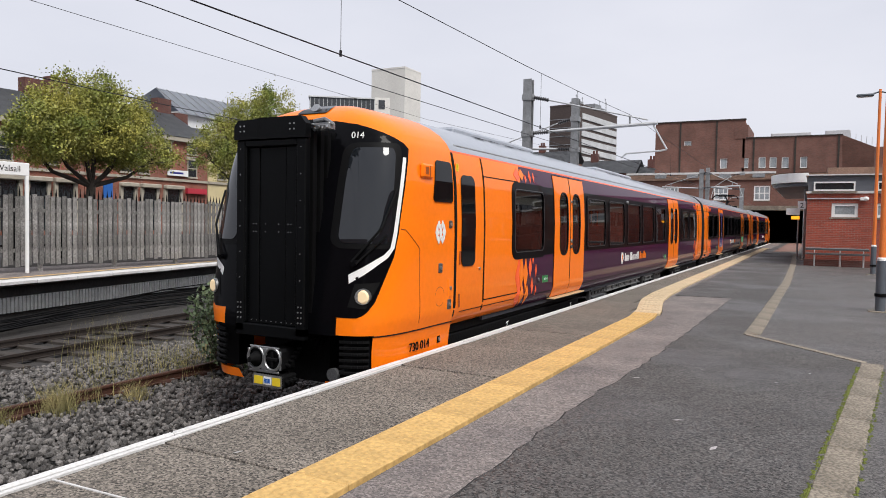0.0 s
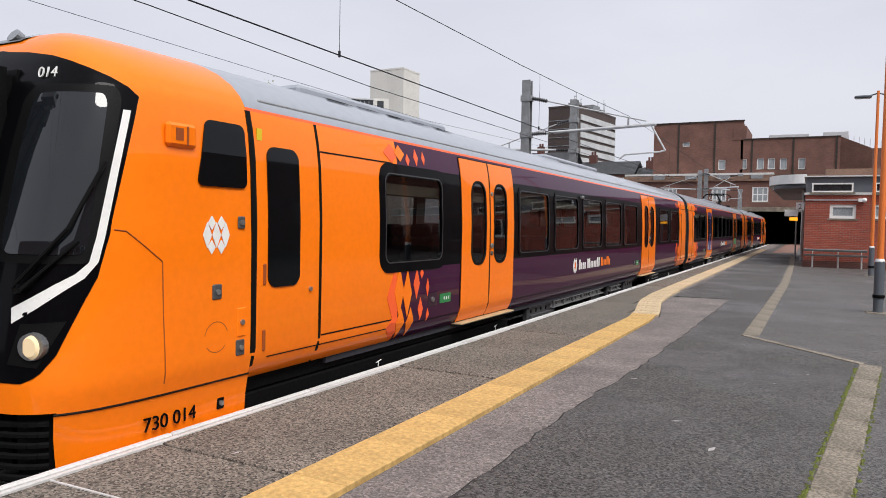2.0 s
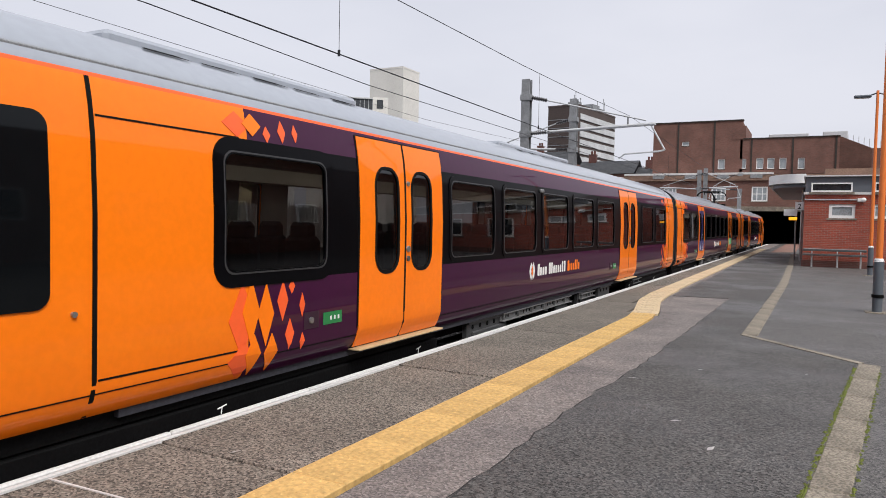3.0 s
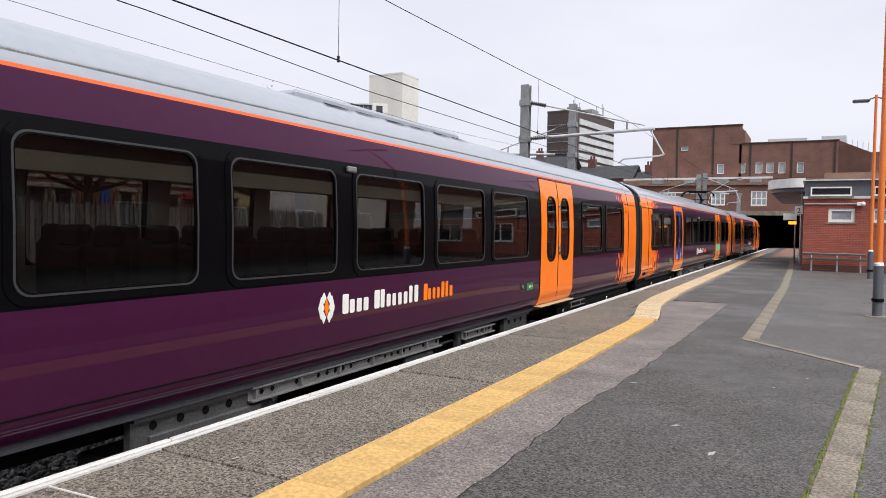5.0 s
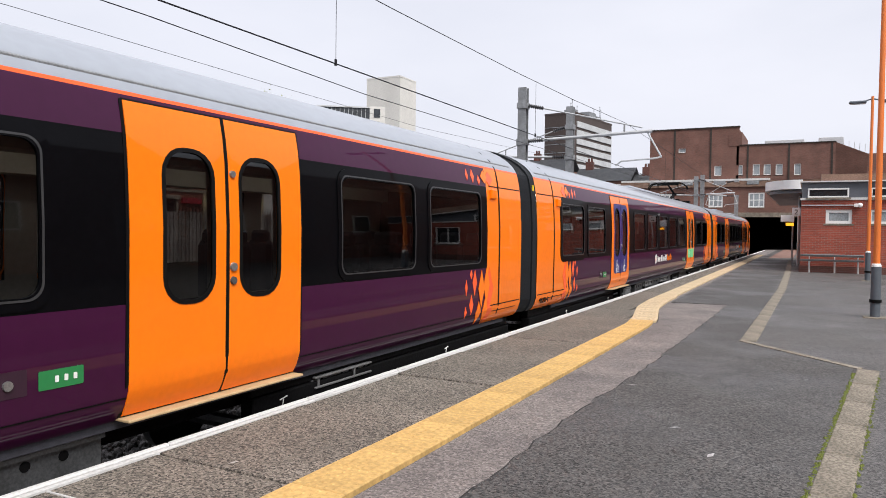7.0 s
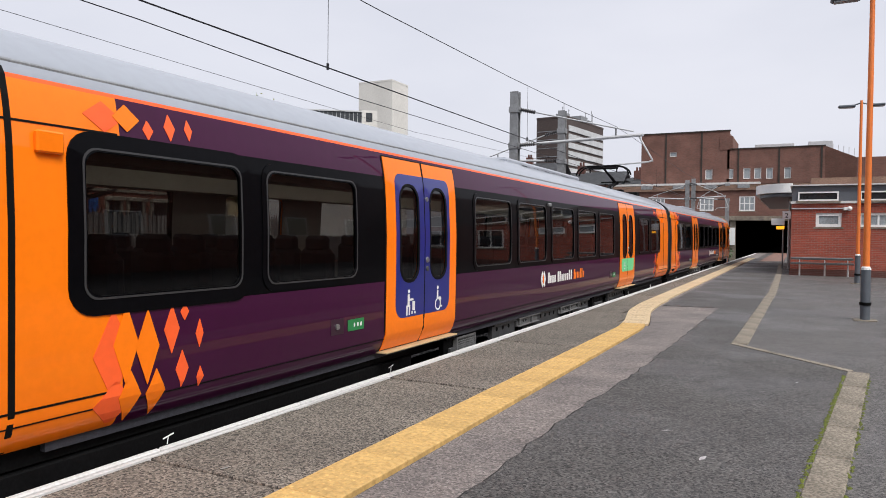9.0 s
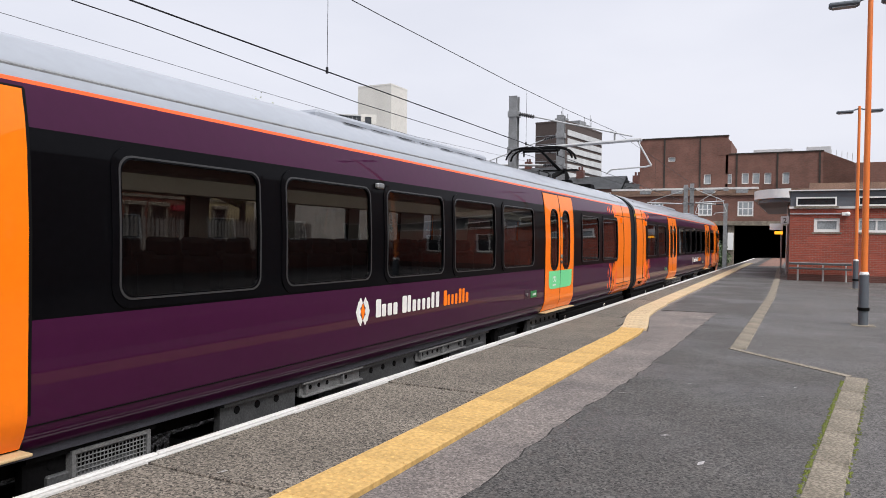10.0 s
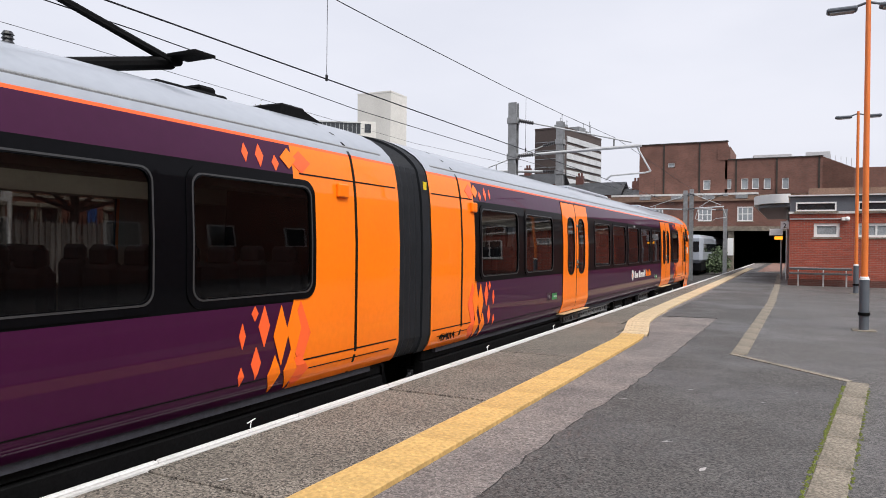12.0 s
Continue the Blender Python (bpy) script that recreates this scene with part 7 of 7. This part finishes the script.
    box(bm, -0.15, 0.20, 52.95, 53.2, 3.06, 3.17, bevel=0.03)
    p = part("pantograph_base", bm, DARK_METAL, car, "black pantograph base", at=at)
    bm = bmesh.new()
    box(bm, -0.50, 0.50, 53.85, 54.25, 2.96, 3.125, bevel=0.02)
    wedge = [bm.verts.new(q) for q in ((-0.46, 54.25, 3.115), (0.46, 54.25, 3.115), (0.40, 54.85, 3.0), (-0.40, 54.85, 3.0), (-0.46, 54.25, 2.96), (0.46, 54.25, 2.96))]
    for q in ((0, 1, 2, 3), (1, 5, 2), (0, 3, 4), (4, 5, 1, 0)):
        bm.faces.new([wedge[k] for k in q])
    part("roof_box", bm, DARK_METAL, car, "dark roof box", at=at)
    for x in (-0.5, 0.5):
        for y in (51.0,):
            bm = bmesh.new()
            for k in range(4):
                rod(bm, (x * 0.6, y, 3.02 + k * 0.03), (x * 0.6, y, 3.045 + k * 0.03), 0.045, 0.03, seg=10)
            part("insulator", bm, INSULATOR, p, at=at)
    bm = bmesh.new()
    rod(bm, (0, 51.6, 3.06), (0, 52.78, 3.355), 0.065, seg=10)
    part("lower_arm", bm, DARK_METAL, car, "black pantograph lower arm", at=at)
    bm = bmesh.new()
    rod(bm, (0, 52.78, 3.37), (0, 51.15, 3.72), 0.045, 0.03, seg=10)
    rod(bm, (-0.10, 52.78, 3.37), (0.10, 52.78, 3.37), 0.06, seg=10)
    rod(bm, (0.1, 52.74, 3.33), (0.05, 51.25, 3.66), 0.012)
    part("upper_arm", bm, DARK_METAL, car, "black pantograph upper arm", at=at)
    for x in (-1, 1):
        bm = bmesh.new()
        box(bm, min(x * 0.08, x * 0.45), max(x * 0.08, x * 0.45), 52.66, 52.92, 3.385, 3.41)
        part("wing", bm, DARK_METAL, car, "black pantograph wing", at=at)
    for y in (51.0, 51.3):
        bm = bmesh.new()
        tube(bm, [(-0.82, y, 3.50), (-0.78, y, 3.62), (-0.66, y, 3.725), (-0.46, y, 3.775), (0.46, y, 3.775), (0.66, y, 3.725), (0.78, y, 3.62), (0.82, y, 3.50)], 0.024, seg=6)
        part("collector", bm, DARK_METAL, car, "curved black collector strip", at=at)
    bm = bmesh.new()
    for x in (-0.42, 0.0, 0.42):
        rod(bm, (x, 51.0, 3.735), (x, 51.3, 3.735), 0.02)
        if x:
            rod(bm, (x, 51.15, 3.74), (x, 51.15, 3.58), 0.02)
    tube(bm, [(-0.45, 51.15, 3.71), (0.45, 51.15, 3.71)], 0.03)
    part("head_frame", bm, DARK_METAL, car, "pantograph head frame", at=at)
    bm = bmesh.new()
    tube(bm, [(0.3, 50.2, 3.05), (0.3, 50.2, 3.15), (0.3, 50.9, 3.15), (0.3, 50.9, 3.05)], 0.012)
    part("roof_rail", bm, DARK_METAL, car, at=at)


between_cars()
car_details()


# ---- pieces of the platform ----


def platform_pieces():
    g = random.Random(21)
    course = lambda y: float(np.interp(y, (12.4, 13.4, 15.3, 17.0, 21, 60), (-2.83, -2.94, -3.27, -3.38, -3.42, -3.62)))
    # paving slabs between the white edge and the tactile strip
    y = -3.0
    shared = {}
    while y < 60:
        ln = 1.6
        bend = course(y + 0.8)
        key = round(bend, 2)
        if key not in shared:
            bm = bmesh.new()
            box(bm, -4.005, bend, 0.006, ln - 0.006, -0.05, 0.0, bevel=0.006)
            o = part("paving_slab", bm, PAVING, PLATFORM)
            shared[key] = o.data
        else:
            o = new("paving_slab", shared[key])
            o.parent = PLATFORM
        o.matrix_basis = pose(0, y, g.uniform(-.002, .002), g.uniform(-.06, .06), g.uniform(-.06, .06))
        y += ln
    # white edge: coping nose and inner line
    bm = bmesh.new()
    box(bm, -4.165, -4.112, 0.004, 1.596, -0.10, 0.003, bevel=0.012)
    nose = part("edge_coping", bm, LINE, PLATFORM, "white painted platform edge").data
    bm = bmesh.new()
    box(bm, -4.070, -4.034, 0.002, 1.598, -0.04, 0.0015, bevel=0.003)
    inner = part("edge_line", bm, LINE, PLATFORM, "white painted line").data
    for i in range(1, 54):
        for me, nm in ((nose, "edge_coping"), (inner, "edge_line")):
            o = new(nm, me)
            o.parent = PLATFORM
            o.matrix_basis = pose(0, -6 + i * 1.6, g.uniform(-.002, .001), 0, 0, 0)
    # tactile tiles
    bm = bmesh.new()
    box(bm, 0, 0.415, 0.003, 0.413, -0.04, 0.004, bevel=0.004)
    for i in range(6):
        for j in range(6):
            bmesh.ops.create_cone(bm, cap_ends=True, segments=5, radius1=0.016, radius2=0.010, depth=0.005, matrix=Matrix.Translation((0.035 + i * 0.069, 0.035 + j * 0.069, 0.0065)))
    tile = part("tactile_tile", bm, TACTILE, PLATFORM)
    tile.location = (-2.83, -2.0, 0)
    y = -2.0 + 0.416
    bm = bmesh.new()
    box(bm, 0, 0.415, 0.003, 0.413, -0.04, 0.005, bevel=0.004)
    plain = part("tactile_tile", bm, TACTILE_WORN, PLATFORM, "worn pale tactile tile")
    plain.location = (-3.62, 59.5, 0)
    bm = bmesh.new()
    box(bm, 0, 0.46, 0.003, 0.413, -0.04, 0.005, bevel=0.004)
    for i in range(6):
        box(bm, 0.03 + i * 0.07, 0.06 + i * 0.07, 0.01, 0.40, 0.005, 0.010)
    pale = part("tactile_tile", bm, TACTILE_WORN, PLATFORM, "worn pale ribbed tile")
    pale.location = (-3.62, 59.92, 0)
    while y < 59:
        x = course(y)
        a = math.degrees(math.atan2(course(y) - course(y + 0.416), 0.416))
        o = new("tactile_tile", tile.data if y < 12.6 else pale.data if y < 18 else plain.data)
        o.parent = PLATFORM
        o.matrix_basis = pose(x, y, g.uniform(-.001, .002), g.uniform(-.1, .1), g.uniform(-.1, .1), a)
        y += 0.416
    # kerb stones
    def kerb(x0, y0, x1, y1, w, n):
        bm = bmesh.new()
        ln = math.hypot(x1 - x0, y1 - y0) / n
        box(bm, -w / 2, w / 2, 0.006, ln - 0.006, -0.06, 0.014, bevel=0.012)
        me = part("kerb_stone", bm, KERB, PLATFORM).data
        bpy.data.objects.remove([o for o in PLATFORM.children if o.data is me][0])
        a = math.degrees(math.atan2(-(x1 - x0), y1 - y0))
        for i in range(n):
            o = new("kerb_stone", me)
            o.parent = PLATFORM
            o.matrix_basis = pose(x0 + (x1 - x0) * i / n, y0 + (y1 - y0) * i / n, g.uniform(-.003, .003), 0, 0, a + g.uniform(-.2, .2))
    kerb(-0.775, 11.3, -0.69, 22.8, 0.23, 12)
    kerb(-0.69, 22.8, -0.80, 34.0, 0.23, 12)
    kerb(-0.80, 34.0, -1.05, 48.5, 0.23, 15)
    kerb(-0.36, 0.0, 0.65, 9.65, 0.235, 10)
    # moss along the kerb
    vs, fs = [], []
    for i in range(900):
        t = g.uniform(0.1, 0.97)
        x, y = -0.36 + 1.01 * t - 0.125 + g.gauss(0, 0.010), 9.65 * t
        if g.random() < 0.25:
            x += 0.25
        r, k = g.uniform(0.006, 0.018), len(vs)
        vs += [(x - r, y, 0.004), (x, y - r * 2, 0.004), (x + r, y, 0.004), (x, y + r * 2, 0.004), (x, y, 0.004 + r * 0.8)]
        fs += [(k, k + 1, k + 4), (k + 1, k + 2, k + 4), (k + 2, k + 3, k + 4), (k + 3, k, k + 4)]
    me = bpy.data.meshes.new("moss")
    me.from_pydata(vs, [], fs)
    me.materials.append(MOSS)
    tagged(new("moss", me), "bright green moss along the kerb joint", "moss", kind="stuff")
    # pale leaves and dropped bits
    for x, y, s, a in ((-0.94, 5.92, 0.05, 20), (-0.59, 5.30, 0.06, 70), (-0.3, 7.9, 0.03, 10), (0.0, 8.6, 0.03, 50), (-1.6, 7.35, 0.05, 0), (0.3, 6.9, 0.03, 90), (-1.05, 8.2, 0.035, 30), (-3.4, 3.5, 0.04, 60)):
        bm = bmesh.new()
        bm.faces.new([bm.verts.new(q) for q in ((-s, 0, 0.006), (-s * 0.2, -s * 0.4, 0.010), (s, 0, 0.012), (s * 0.1, s * 0.4, 0.009))])
        bmesh.ops.solidify(bm, geom=list(bm.faces), thickness=0.002)
        l = tagged(part("leaf", bm, LINE), "small pale fallen leaf on the asphalt", "leaf", "fallen leaves")
        l.matrix_basis = pose(x, y, 0, 0, 0, a)


platform_pieces()


def motions():
    for car, yc in CARS:
        walk(car, [(t, pose(TRACK, yc - s, RAIL)) for t, _, _, _, s in PATH])


motions()
